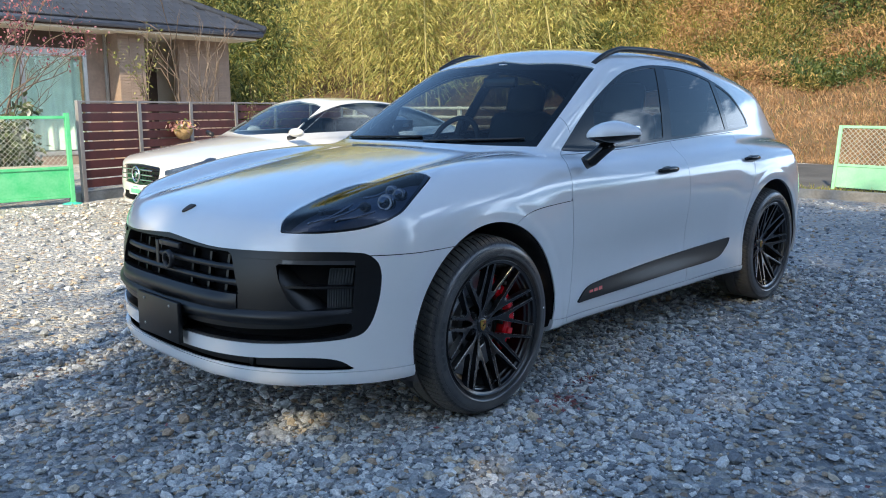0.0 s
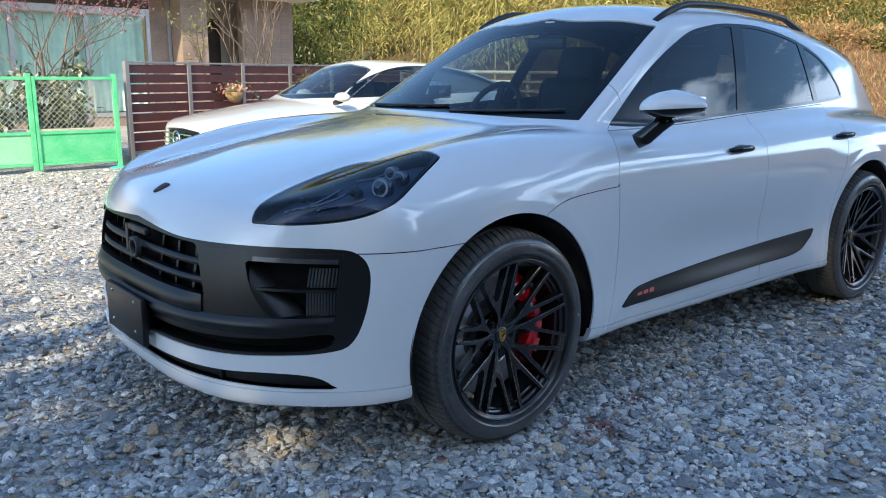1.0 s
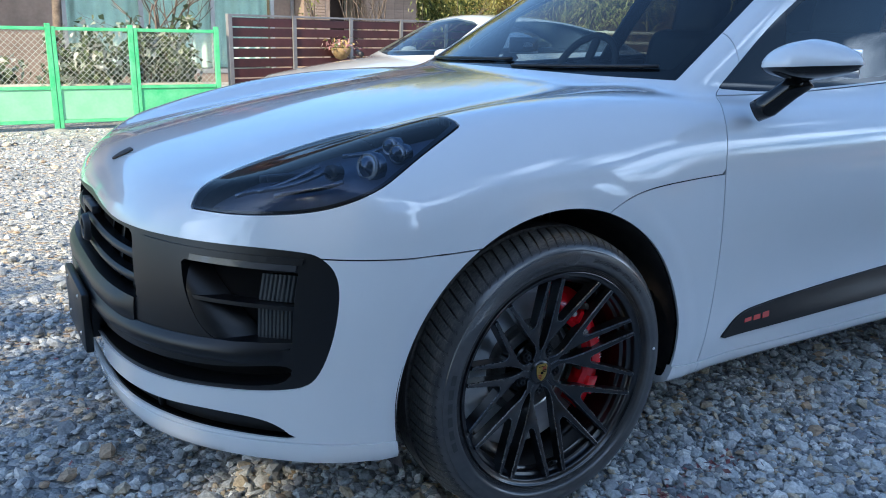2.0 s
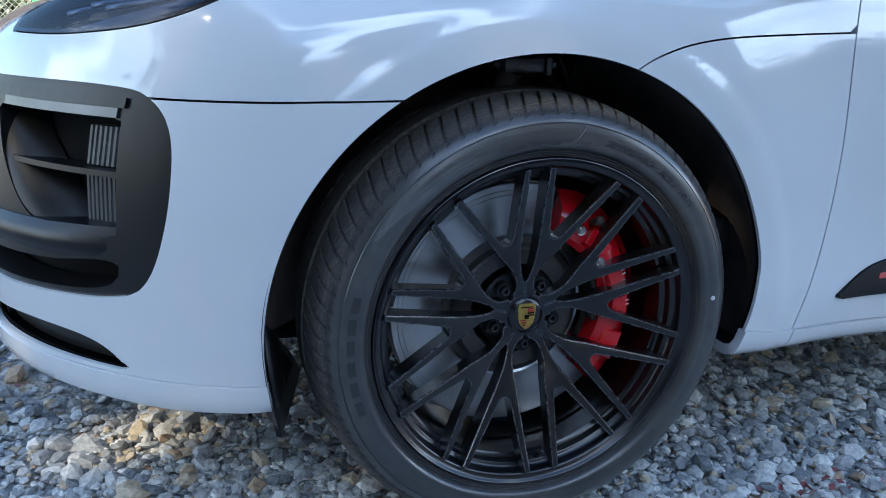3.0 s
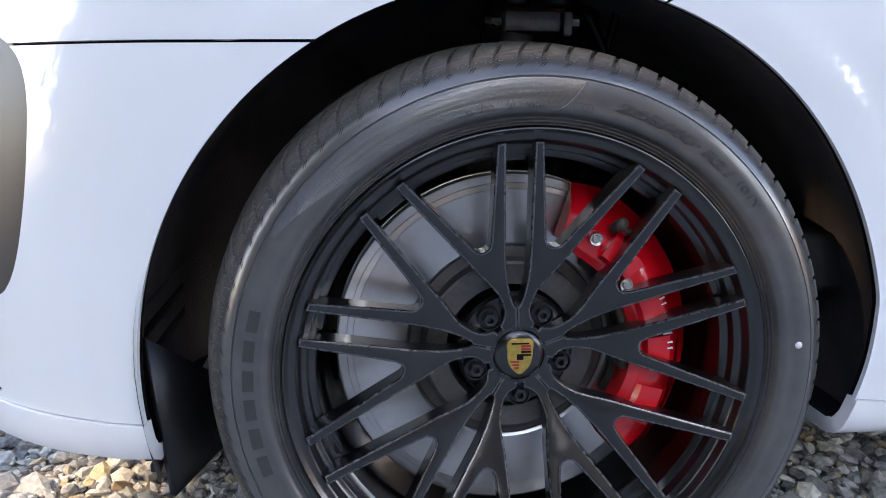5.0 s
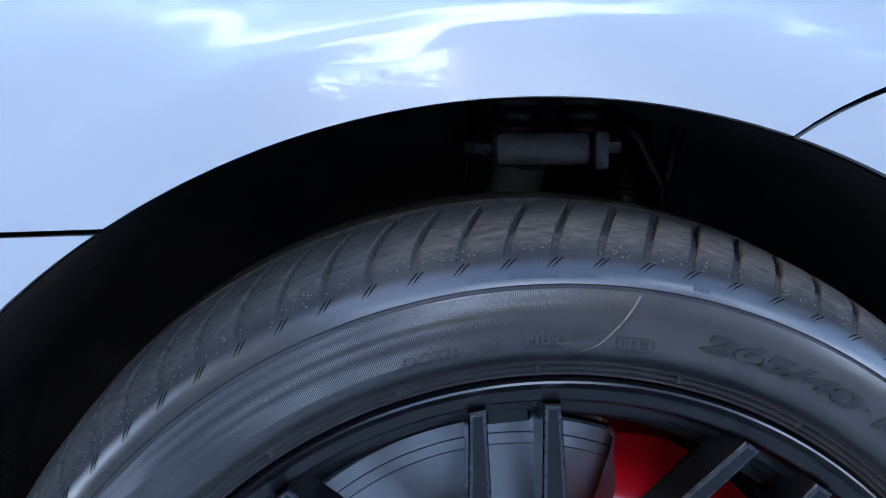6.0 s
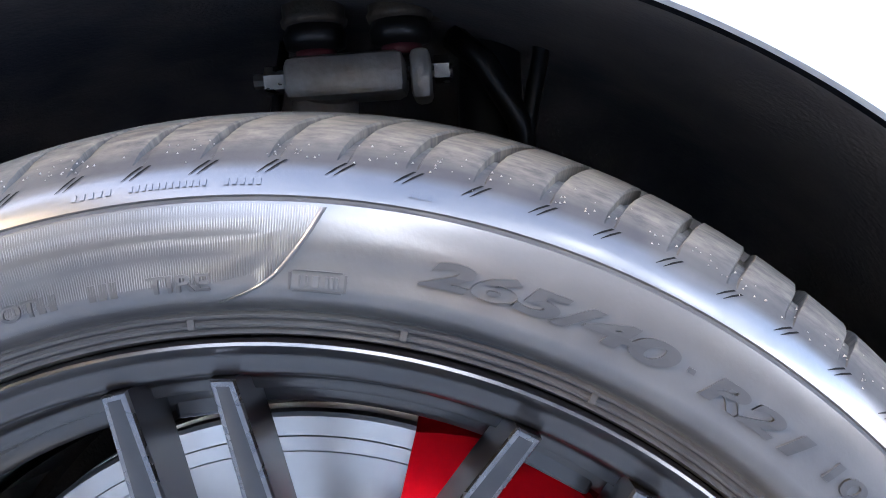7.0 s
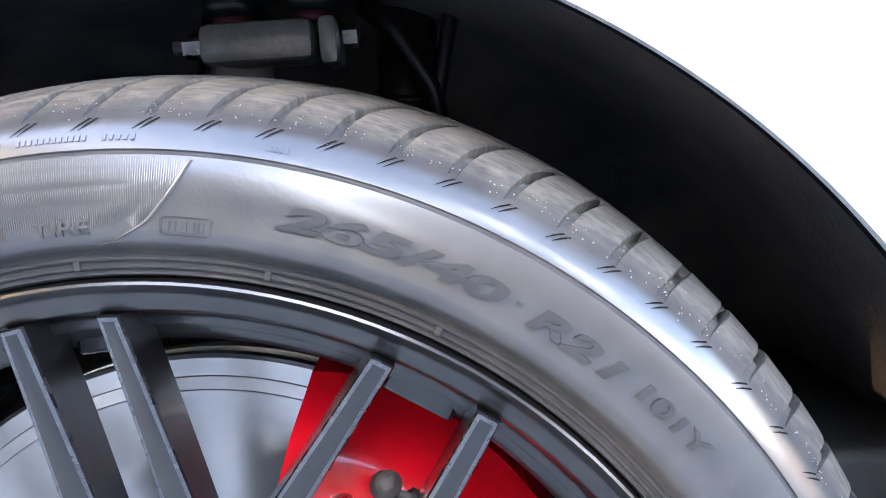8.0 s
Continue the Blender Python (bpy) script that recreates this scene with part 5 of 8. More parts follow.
def make_link(car, s):
    """The top of the hub carrier: clamp with pinch bolt, two ball joints and their arms."""
    y = s * 0.70
    bm = bmesh.new()
    box(bm, (0.008, y - 0.022, 0.741), (0.080, y + 0.022, 0.767), 0.006)
    box(bm, (0.083, y - 0.020, 0.737), (0.095, y + 0.020, 0.767), 0.004)
    tube(bm, [(0.03, y, 0.745), (0.02, y + s * -0.02, 0.69), (0.0, s * 0.70, 0.60), (0.0, s * 0.72, 0.45)], [0.020, 0.022, 0.028, 0.05], 12)
    carrier = sharpen(part("hub_carrier", bm, ALU, car, "grey cast hub carrier with clamp"), 35)
    carrier.matrix_basis = Matrix.Translation((-0.0084, 0, -0.0204)) @ Matrix.Diagonal((1.0436, 1.05, 1.0436, 1))
    bm = bmesh.new()
    tube(bm, [(-0.013, y, 0.756), (0.108, y, 0.755)], 0.0045, 8)
    for x0, x1 in ((-0.006, 0.006), (0.097, 0.106)):
        tube(bm, [(x0, y, 0.756), (x1, y, 0.756)], 0.0085, 6)
    sharpen(part("pinch_bolt", bm, STEEL, carrier, "zinc pinch bolt"), 30)
    for x in (0.026, 0.078):
        bm = bmesh.new()
        tube(bm, [(x, y, 0.765), (x, y, 0.771), (x, y, 0.773), (x, y, 0.780), (x, y, 0.786), (x, y, 0.787)], [0.011, 0.011, 0.018, 0.0195, 0.017, 0.012], 20)
        part("ball_joint_boot", bm, PLASTIC, carrier, "black rubber boot")
        bm = bmesh.new()
        tube(bm, [(x, y, 0.7655), (x, y, 0.7715)], 0.0125, 16)
        part("boot_ring", bm, BOOTRED, carrier)
        bm = bmesh.new()
        tube(bm, [(x, y, 0.786), (x, y, 0.790), (x, y, 0.792), (x, y, 0.815)], [0.0195, 0.0205, 0.019, 0.019], 20)
        d = 1 if x > 0.05 else -1
        w = 0.04 if d > 0 else 0.006
        tube(bm, [(x, y, 0.802), (x + d * w, y + s * -0.03, 0.803), (x + d * w * 2.5, y + s * -0.10, 0.79), (x + d * w * 4, y + s * -0.15, 0.77)], [0.016, 0.014, 0.014, 0.016], 12)
        part("upper_arm", bm, CAST, carrier, "cast upper suspension arm")
    # damper strut and lines beside it
    bm = bmesh.new()
    tube(bm, [(0.135, s * 0.655, 0.85), (0.128, s * 0.66, 0.70), (0.10, s * 0.67, 0.45)], [0.022, 0.024, 0.026], 16)
    for z in (0.70, 0.712, 0.724):
        tube(bm, [(0.128, s * 0.66, z), (0.1285, s * 0.66, z + 0.006)], 0.029, 16)
    part("strut", bm, TRIM, car, "dark strut behind the hub")
    bm = bmesh.new()
    tube(bm, [(0.16, s * 0.69, 0.85), (0.165, s * 0.70, 0.78), (0.150, s * 0.70, 0.72), (0.158, s * 0.69, 0.62)], 0.006, 8)
    tube(bm, [(0.105, s * 0.70, 0.795), (0.125, s * 0.71, 0.775), (0.148, s * 0.70, 0.735), (0.155, s * 0.69, 0.68)], 0.009, 8)
    part("brake_hose", bm, PLASTIC, car, "black brake hose and cable")
    bm = bmesh.new()
    tube(bm, [(-0.022, s * 0.70, 0.70), (-0.018, s * 0.70, 0.752), (-0.010, s * 0.69, 0.80)], 0.004, 8)
    part("sensor_cable", bm, PLASTIC, car)


def arc_solid(bm, a0, a1, section, n=30, vary=None):
    """A closed section of (y, r) pairs swept along an arc in degrees."""
    rows = []
    for i, a in enumerate(np.radians(np.linspace(a0, a1, n))):
        t = i / (n - 1)
        rows.append([bm.verts.new((r * math.cos(a), y, r * math.sin(a))) for y, r in (vary(section, t) if vary else section)])
    k = len(section)
    for r0, r1 in zip(rows, rows[1:]):
        for j in range(k):
            bm.faces.new((r0[j], r0[(j + 1) % k], r1[(j + 1) % k], r1[j]))
    bm.faces.new(rows[0]); bm.faces.new(rows[-1][::-1])
    bmesh.ops.recalc_face_normals(bm, faces=bm.faces)


def make_brake(car):
    """Brake discs with hats, and red calipers with pads, springs and bleed screws."""
    section = [(y + 0.033, r * 1.127) for y, r in [(-0.858, 0.070), (-0.886, 0.072), (-0.888, 0.095), (-0.886, 0.098), (-0.868, 0.100), (-0.866, 0.112), (-0.868, 0.113), (-0.8705, 0.116), (-0.8710, 0.176),
               (-0.8705, 0.1765), (-0.8700, 0.1830), (-0.8690, 0.1835), (-0.8688, 0.1925), (-0.8675, 0.1945), (-0.860, 0.1945), (-0.859, 0.188), (-0.850, 0.188), (-0.849, 0.1945), (-0.838, 0.1945), (-0.836, 0.11)]]
    hat, disc = revolve(section[:7], 96), revolve(section[6:], 120)
    for s in (-1, 1):
        for cx in (0.0, BASE):
            d = sharpen(link("brake_disc", disc, DISC, car, "ground steel brake disc"), 25)
            d.matrix_basis = Matrix.Translation((cx, 0, HUB_Z)) @ Matrix.Rotation(0 if s < 0 else math.pi, 4, "Z")
            sharpen(link("disc_hat", hat, HAT, d, "dull grey disc hat"), 25)
            if cx:
                continue
            ang = (-46, 72)
            flip = Matrix.Translation((cx + 0.005, 0, HUB_Z)) @ (Matrix.Identity(4) if s < 0 else Matrix.Diagonal((1, -1, 1, 1))) @ Matrix.Translation((0, 0.016, 0)) @ Matrix.Diagonal((1.03, 1, 1.03, 1))
            sec = [(-0.904, 0.136), (-0.912, 0.145), (-0.914, 0.156), (-0.911, 0.172), (-0.905, 0.186), (-0.894, 0.197), (-0.874, 0.2080), (-0.862, 0.2200), (-0.80, 0.2240), (-0.80, 0.2150), (-0.862, 0.2150), (-0.866, 0.2040), (-0.866, 0.136)]

            def vary(section, t):
                e = min(t, 1 - t)
                k = min(1.0, 0.72 + e * 6)
                wave = 0.0025 * math.cos(t * math.pi * 6)
                return [(-0.866 + (y + 0.866) * k - (wave if y < -0.9 else 0), 0.18 + (r - 0.18) * (0.80 + 0.20 * min(1, e * 12))) for y, r in section]
            bm = bmesh.new()
            arc_solid(bm, *ang, sec, 44, vary)
            bmesh.ops.transform(bm, matrix=flip, verts=bm.verts)
            bmesh.ops.recalc_face_normals(bm, faces=bm.faces)
            cal = sharpen(part("brake_caliper", bm, RED, car, "glossy red brake caliper"), 28)

            def place(o):
                o.matrix_basis = flip
                return o
            bm = bmesh.new()
            for a0, a1 in ((-30, -14), (-6, 8), (16, 30), (38, 54)):
                arc_solid(bm, a0, a1, [(-0.9125, 0.148), (-0.9195, 0.153), (-0.9205, 0.165), (-0.9195, 0.180), (-0.9105, 0.188), (-0.905, 0.165)], 10)
            place(sharpen(part("caliper_rib", bm, RED, cal), 30))
            for a, r in ((36, 0.150), (-27, 0.152), (60, 0.165)):
                q = bmesh.new(); q.from_mesh(revolve([(-0.9225, 0.0), (-0.9225, 0.004), (-0.9205, 0.0045), (-0.9215, 0.0075), (-0.9180, 0.0082), (-0.905, 0.0082)], 16))
                bmesh.ops.translate(q, vec=(r * math.cos(radians(a)), 0, r * math.sin(radians(a))), verts=q.verts)
                place(sharpen(part("caliper_bolt", q, STEEL, cal, "bright caliper bolt"), 30))
            bm = bmesh.new()
            p = Vector((0.186 * math.cos(radians(56)), -0.912, 0.186 * math.sin(radians(56))))
            tube(bm, [p, p + Vector((0.002, -0.010, 0.004)), p + Vector((0.003, -0.013, 0.005)), p + Vector((0.006, -0.022, 0.010))], [0.0055, 0.006, 0.0078, 0.0062], 12)
            tube(bm, [p + Vector((0.003, -0.014, 0.004)), p + Vector((0.014, -0.013, -0.002)), p + Vector((0.016, -0.010, -0.003))], [0.0028, 0.0028, 0.005], 8)
            place(part("bleed_screw", bm, CAST, cal, "dark bleed screw with a rubber cap"))
            # plain bars where the caliper carries white writing
            bm = bmesh.new()
            for k in range(5):
                a = radians(28 - 6.0 * k)
                m = Matrix.Translation((0.178 * math.cos(a), -0.9185, 0.178 * math.sin(a))) @ Matrix.Rotation(-a, 4, "Y")
                box(bm, (-0.0055, -0.0012, -0.0045), (0.0055, 0.001, -0.0028), 0, m)
                box(bm, (-0.0055, -0.0012, 0.0028), (0.0055, 0.001, 0.0045), 0, m)
            place(part("caliper_marks", bm, WHITEMARK, cal, smooth=False))
            # pads between the caliper and the disc
            bm = bmesh.new()
            arc_solid(bm, -28, 52, [(-0.8655, 0.128), (-0.8655, 0.200), (-0.8600, 0.200), (-0.8600, 0.128)], 16)
            arc_solid(bm, -10, 34, [(-0.900, 0.128), (-0.900, 0.138), (-0.86, 0.138), (-0.86, 0.128)], 12)
            place(part("brake_pad", bm, CAST, cal, "dark brake pads and spring"))
            # dust shield behind the disc
            bm = bmesh.new()
            arc_solid(bm, 80, 300, [(-0.812, 0.06), (-0.812, 0.205), (-0.818, 0.212), (-0.808, 0.214), (-0.806, 0.06)], 30)
            place(part("dust_shield", bm, TRIM, cal))


car = make_car()

# ---- ground: gravel lot, road, bank ----
def fast_mesh(name, V, F, material, kind="stuff", label="", category="", smooth=False):
    """A large mesh from numpy arrays of vertices and equal-sized faces."""
    me = bpy.data.meshes.new(name)
    k = F.shape[1]
    me.vertices.add(len(V)); me.loops.add(F.size); me.polygons.add(len(F))
    me.vertices.foreach_set("co", np.asarray(V, np.float32).ravel())
    me.loops.foreach_set("vertex_index", np.asarray(F, np.int32).ravel())
    me.polygons.foreach_set("loop_start", np.arange(0, F.size, k, dtype=np.int32))
    me.polygons.foreach_set("use_smooth", np.full(len(F), smooth))
    me.update(calc_edges=True)
    me.validate()
    me.materials.append(material)
    return tagged(new(name, me), label, category, kind=kind)


def island_mat(name, ramp, rough=0.85, bump=0.0, trans=0.0, noise_scale=40.0):
    """A material whose colour differs from piece to piece."""
    m = bpy.data.materials.new(name)
    m.use_nodes = True
    nt = m.node_tree
    b = nt.nodes["Principled BSDF"]
    b.inputs["Roughness"].default_value = rough
    geo = nt.nodes.new("ShaderNodeNewGeometry")
    rp = nt.nodes.new("ShaderNodeValToRGB")
    rp.color_ramp.interpolation = "CONSTANT"
    while len(rp.color_ramp.elements) < len(ramp):
        rp.color_ramp.elements.new(0.5)
    for e, (p, c) in zip(rp.color_ramp.elements, ramp):
        e.position, e.color = p, (*c, 1)
    nt.links.new(geo.outputs["Random Per Island"], rp.inputs[0])
    tc = nt.nodes.new("ShaderNodeTexCoord")
    nz = nt.nodes.new("ShaderNodeTexNoise")
    nz.inputs["Scale"].default_value, nz.inputs["Detail"].default_value = noise_scale, 6
    nt.links.new(tc.outputs["Object"], nz.inputs["Vector"])
    mr = nt.nodes.new("ShaderNodeMapRange")
    mr.inputs[1].default_value, mr.inputs[2].default_value, mr.inputs[3].default_value, mr.inputs[4].default_value = 0.3, 0.7, 0.72, 1.25
    nt.links.new(nz.outputs["Fac"], mr.inputs[0])
    hs = nt.nodes.new("ShaderNodeHueSaturation")
    nt.links.new(mr.outputs[0], hs.inputs["Value"])
    nt.links.new(rp.outputs[0], hs.inputs["Color"])
    nt.links.new(hs.outputs[0], b.inputs["Base Color"])
    if bump:
        bp = nt.nodes.new("ShaderNodeBump")
        bp.inputs["Strength"].default_value, bp.inputs["Distance"].default_value = bump, 0.004
        nt.links.new(nz.outputs["Fac"], bp.inputs["Height"])
        nt.links.new(bp.outputs[0], b.inputs["Normal"])
    if trans:
        tl = nt.nodes.new("ShaderNodeBsdfTranslucent")
        nt.links.new(hs.outputs[0], tl.inputs[0])
        mx = nt.nodes.new("ShaderNodeMixShader")
        mx.inputs[0].default_value = trans
        nt.links.new(b.outputs[0], mx.inputs[1]); nt.links.new(tl.outputs[0], mx.inputs[2])
        nt.links.new(mx.outputs[0], nt.nodes["Material Output"].inputs[0])
    return m


def gravel_ground():
    m = bpy.data.materials.new("gravel_bed")
    m.use_nodes = True
    nt = m.node_tree
    b = nt.nodes["Principled BSDF"]
    b.inputs["Roughness"].default_value = 0.9
    tc = nt.nodes.new("ShaderNodeTexCoord")
    vo = nt.nodes.new("ShaderNodeTexVoronoi")
    vo.inputs["Scale"].default_value = 34
    v2 = nt.nodes.new("ShaderNodeTexVoronoi")
    v2.inputs["Scale"].default_value = 90
    nz = nt.nodes.new("ShaderNodeTexNoise")
    nz.inputs["Scale"].default_value, nz.inputs["Detail"].default_value = 0.7, 8
    for n in (vo, v2, nz):
        nt.links.new(tc.outputs["Object"], n.inputs["Vector"])
    rp = nt.nodes.new("ShaderNodeValToRGB")
    rp.color_ramp.interpolation = "CONSTANT"
    cols = [(0.0, (0.34, 0.35, 0.35)), (0.22, (0.44, 0.44, 0.43)), (0.45, (0.27, 0.275, 0.28)), (0.62, (0.50, 0.46, 0.38)), (0.78, (0.58, 0.56, 0.52)), (0.92, (0.42, 0.32, 0.22))]
    while len(rp.color_ramp.elements) < len(cols):
        rp.color_ramp.elements.new(0.5)
    for e, (p, c) in zip(rp.color_ramp.elements, cols):
        e.position, e.color = p, (*c, 1)
    sep = nt.nodes.new("ShaderNodeSeparateColor")
    nt.links.new(vo.outputs["Color"], sep.inputs[0])
    nt.links.new(sep.outputs[0], rp.inputs[0])
    mr = nt.nodes.new("ShaderNodeMapRange")
    mr.inputs[1].default_value, mr.inputs[2].default_value, mr.inputs[3].default_value, mr.inputs[4].default_value = 0.3, 0.7, 0.75, 1.15
    nt.links.new(nz.outputs["Fac"], mr.inputs[0])
    hs = nt.nodes.new("ShaderNodeHueSaturation")
    nt.links.new(mr.outputs[0], hs.inputs["Value"]); nt.links.new(rp.outputs[0], hs.inputs["Color"])
    nt.links.new(hs.outputs[0], b.inputs["Base Color"])
    ad = nt.nodes.new("ShaderNodeMath"); ad.operation = "MULTIPLY_ADD"; ad.inputs[1].default_value = 0.4
    nt.links.new(v2.outputs["Distance"], ad.inputs[0]); nt.links.new(vo.outputs["Distance"], ad.inputs[2])
    bp = nt.nodes.new("ShaderNodeBump")
    bp.invert = True
    bp.inputs["Strength"].default_value, bp.inputs["Distance"].default_value = 0.9, 0.02
    nt.links.new(ad.outputs[0], bp.inputs["Height"]); nt.links.new(bp.outputs[0], b.inputs["Normal"])
    return m


GRAVEL = gravel_ground()
STONE = island_mat("gravel_stones", [(0.0, (0.34, 0.35, 0.35)), (0.2, (0.54, 0.55, 0.54)), (0.40, (0.22, 0.23, 0.24)), (0.54, (0.64, 0.63, 0.60)), (0.68, (0.42, 0.42, 0.42)), (0.80, (0.56, 0.47, 0.34)), (0.88, (0.80, 0.78, 0.73)), (0.965, (0.44, 0.33, 0.22))], 0.8, 0.5, noise_scale=120)
ASPHALT = mat("asphalt", (0.060, 0.060, 0.062), 0.9, color2=(0.10, 0.10, 0.10), scale=1.2, bump=0.5, bump_scale=180, bump_dist=0.004)
CONCRETE = mat("concrete", (0.36, 0.35, 0.32), 0.9, color2=(0.22, 0.21, 0.19), scale=5, bump=0.3, bump_scale=90)
EARTH = mat("bank_earth", (0.20, 0.13, 0.07), 1.0, color2=(0.09, 0.065, 0.035), scale=0.9, bump=0.8, bump_scale=9, bump_dist=0.15)
BANK_X = lambda y: 17.0 - 0.15 * (y - 2.0)


def rise(y):
    """The lot climbs a little towards the house."""
    t = np.clip((np.asarray(y, float) - 2.5) / 4.5, 0, 1)
    return 0.09 * t * t * (3 - 2 * t)


def make_ground():
    n = 120
    ax = np.sign(np.linspace(-1, 1, n)) * np.abs(np.linspace(-1, 1, n)) ** 2.2 * 160
    X, Y = np.meshgrid(ax + 1.0, ax, indexing="ij")
    far = np.clip(np.hypot(X, Y) - 9, 0, 4) / 4
    Z = -0.010 + rise(Y) + 0.02 * far * np.sin(X * 0.7) * np.cos(Y * 0.9)
    i = np.arange(n * n).reshape(n, n)
    F = np.stack([i[:-1, :-1], i[1:, :-1], i[1:, 1:], i[:-1, 1:]], -1).reshape(-1, 4)
    fast_mesh("ground", np.stack([X, Y, Z], -1).reshape(-1, 3), F, GRAVEL, "structure", "grey crushed stone gravel lot", "ground", True)
    # road and its kerb, running past the lot
    d = Vector((-0.15, 1, 0)).normalized()
    for name, x0, x1, z, m, lab in (("road", 10.6, 16.2, 0.035, ASPHALT, "grey asphalt road past the lot"), ("kerb", 9.2, 9.36, 0.11, CONCRETE, "worn concrete kerb at the lot's edge")):
        bm = bmesh.new()
        vs = box(bm, (x0, -60, -0.1), (x1, 90, z), 0.01)
        for v in bm.verts:
            v.co.x += -0.15 * (v.co.y - 2.0)
        tagged(part(name, bm, m), lab, name, kind="structure")


def stones(rng, count, box_xy, size, z0=-0.006, avoid=True):
    """Crushed stones: deformed polyhedra strewn over a stretch of ground, one mesh."""
    t = (1 + 5 ** 0.5) / 2
    base = np.array([(-1, t, 0), (1, t, 0), (-1, -t, 0), (1, -t, 0), (0, -1, t), (0, 1, t), (0, -1, -t), (0, 1, -t), (t, 0, -1), (t, 0, 1), (-t, 0, -1), (-t, 0, 1)]) / 1.9
    tri = np.array([(0, 11, 5), (0, 5, 1), (0, 1, 7), (0, 7, 10), (0, 10, 11), (1, 5, 9), (5, 11, 4), (11, 10, 2), (10, 7, 6), (7, 1, 8), (3, 9, 4), (3, 4, 2), (3, 2, 6), (3, 6, 8), (3, 8, 9), (4, 9, 5), (2, 4, 11), (6, 2, 10), (8, 6, 7), (9, 8, 1)])
    x0, x1, y0, y1 = box_xy
    P = np.stack([rng.uniform(x0, x1, count), rng.uniform(y0, y1, count)], 1)
    if avoid:
        foot = np.zeros(count, bool)
        for cx in (0.0, BASE):
            for sy in (-1, 1):
                foot |= (np.abs(P[:, 0] - cx) < 0.095) & (np.abs(P[:, 1] - sy * 0.8275) < 0.15)
        P = P[~foot]
    c = len(P)
    s = size[0] * np.exp(rng.normal(0, 0.42, c)).clip(0.45, size[1])
    V = base[None] * (1 + rng.normal(0, 0.13, (c, 12, 1)))
    V = V * rng.uniform(0.62, 1.3, (c, 1, 3)) * np.array([1, 1, 0.55])
    a, b = rng.uniform(0, 6.283, c), rng.normal(0, 0.35, c)
    ca, sa, cb, sb = np.cos(a), np.sin(a), np.cos(b), np.sin(b)
    x, y, z = V[..., 0].copy(), V[..., 1].copy(), V[..., 2].copy()
    x, z = x * cb[:, None] + z * sb[:, None], -x * sb[:, None] + z * cb[:, None]
    x, y = x * ca[:, None] - y * sa[:, None], x * sa[:, None] + y * ca[:, None]
    V = np.stack([x, y, z], -1) * s[:, None, None]
    V[..., 0] += P[:, 0][:, None]; V[..., 1] += P[:, 1][:, None]
    V[..., 2] += (z0 + rise(P[:, 1]) + s * rng.uniform(-0.1, 0.55, c))[:, None]
    F = (tri[None] + 12 * np.arange(c)[:, None, None]).reshape(-1, 3)
    return V.reshape(-1, 3), F


make_ground()
_rng = np.random.default_rng(5)
_beds = [stones(_rng, 23000, (-1.3, 1.7, -1.75, -0.35), (0.0090, 2.9)), stones(_rng, 25000, (-2.8, 4.2, -3.0, 1.4), (0.0118, 2.4)), stones(_rng, 13000, (-2.5, 9.0, -3.0, 6.9), (0.015, 2.2))]
_off = np.cumsum([0] + [len(v) for v, f in _beds])
fast_mesh("gravel", np.concatenate([v for v, f in _beds]), np.concatenate([f + o for (v, f), o in zip(_beds, _off)]), STONE, "stuff", "loose grey and tan crushed gravel stones", "gravel")

# ---- hillside and plants ----
def leaves(rng, P, D, length, width, droop=0.3):
    """Leaf blades (two triangles each, folded) at places P along directions D."""
    n = len(P)
    D = D / (np.linalg.norm(D, axis=1, keepdims=True) + 1e-9)
    S = np.cross(D, rng.normal(0, 1, (n, 3)))
    S /= np.linalg.norm(S, axis=1, keepdims=True) + 1e-9
    L, W = length[:, None], width[:, None]
    tip = P + D * L - np.array([0, 0, 1]) * L * droop
    mid = P + D * L * 0.45
    V = np.stack([P, mid + S * W / 2, tip, mid - S * W / 2], 1).reshape(-1, 3)
    F = np.arange(4 * n).reshape(n, 4)
    return V, F


def hill_z(x, y):
    """Height of the hillside beyond the road."""
    d = x - BANK_X(y)
    h = np.interp(d, [-2, 0, 1.2, 3.0, 5.5, 12, 25, 60], [-0.05, 0.0, 0.9, 1.55, 2.2, 7.0, 16.0, 30.0])
    h = h * np.interp(y, [-8, 2.5], [0.25, 1.0])
    return h + 0.35 * np.clip(d, 0, 3) / 3 * (np.sin(x * 0.9 + y * 0.5) + np.sin(y * 1.3 - x * 0.4)) * 0.6


BAMBOO = island_mat("bamboo_leaves", [(0.0, (0.429, 0.385, 0.108)), (0.2, (0.336, 0.34, 0.092)), (0.4, (0.59, 0.504, 0.167)), (0.58, (0.242, 0.265, 0.062)), (0.74, (0.51, 0.458, 0.152)), (0.9, (0.189, 0.221, 0.054))], 0.6, 0, 0.25, 3)
SCRUB = island_mat("scrub_leaves", [(0.0, (0.201, 0.172, 0.043)), (0.22, (0.295, 0.224, 0.066)), (0.42, (0.119, 0.134, 0.026)), (0.62, (0.362, 0.262, 0.091)), (0.74, (0.066, 0.08, 0.016)), (0.9, (0.402, 0.302, 0.116))], 0.7, 0, 0.2, 3)
STRAW = island_mat("dead_grass", [(0.0, (0.34, 0.20, 0.10)), (0.3, (0.42, 0.27, 0.14)), (0.55, (0.26, 0.15, 0.07)), (0.75, (0.48, 0.33, 0.18)), (0.92, (0.20, 0.20, 0.06))], 0.9, 0, 0.15, 3)
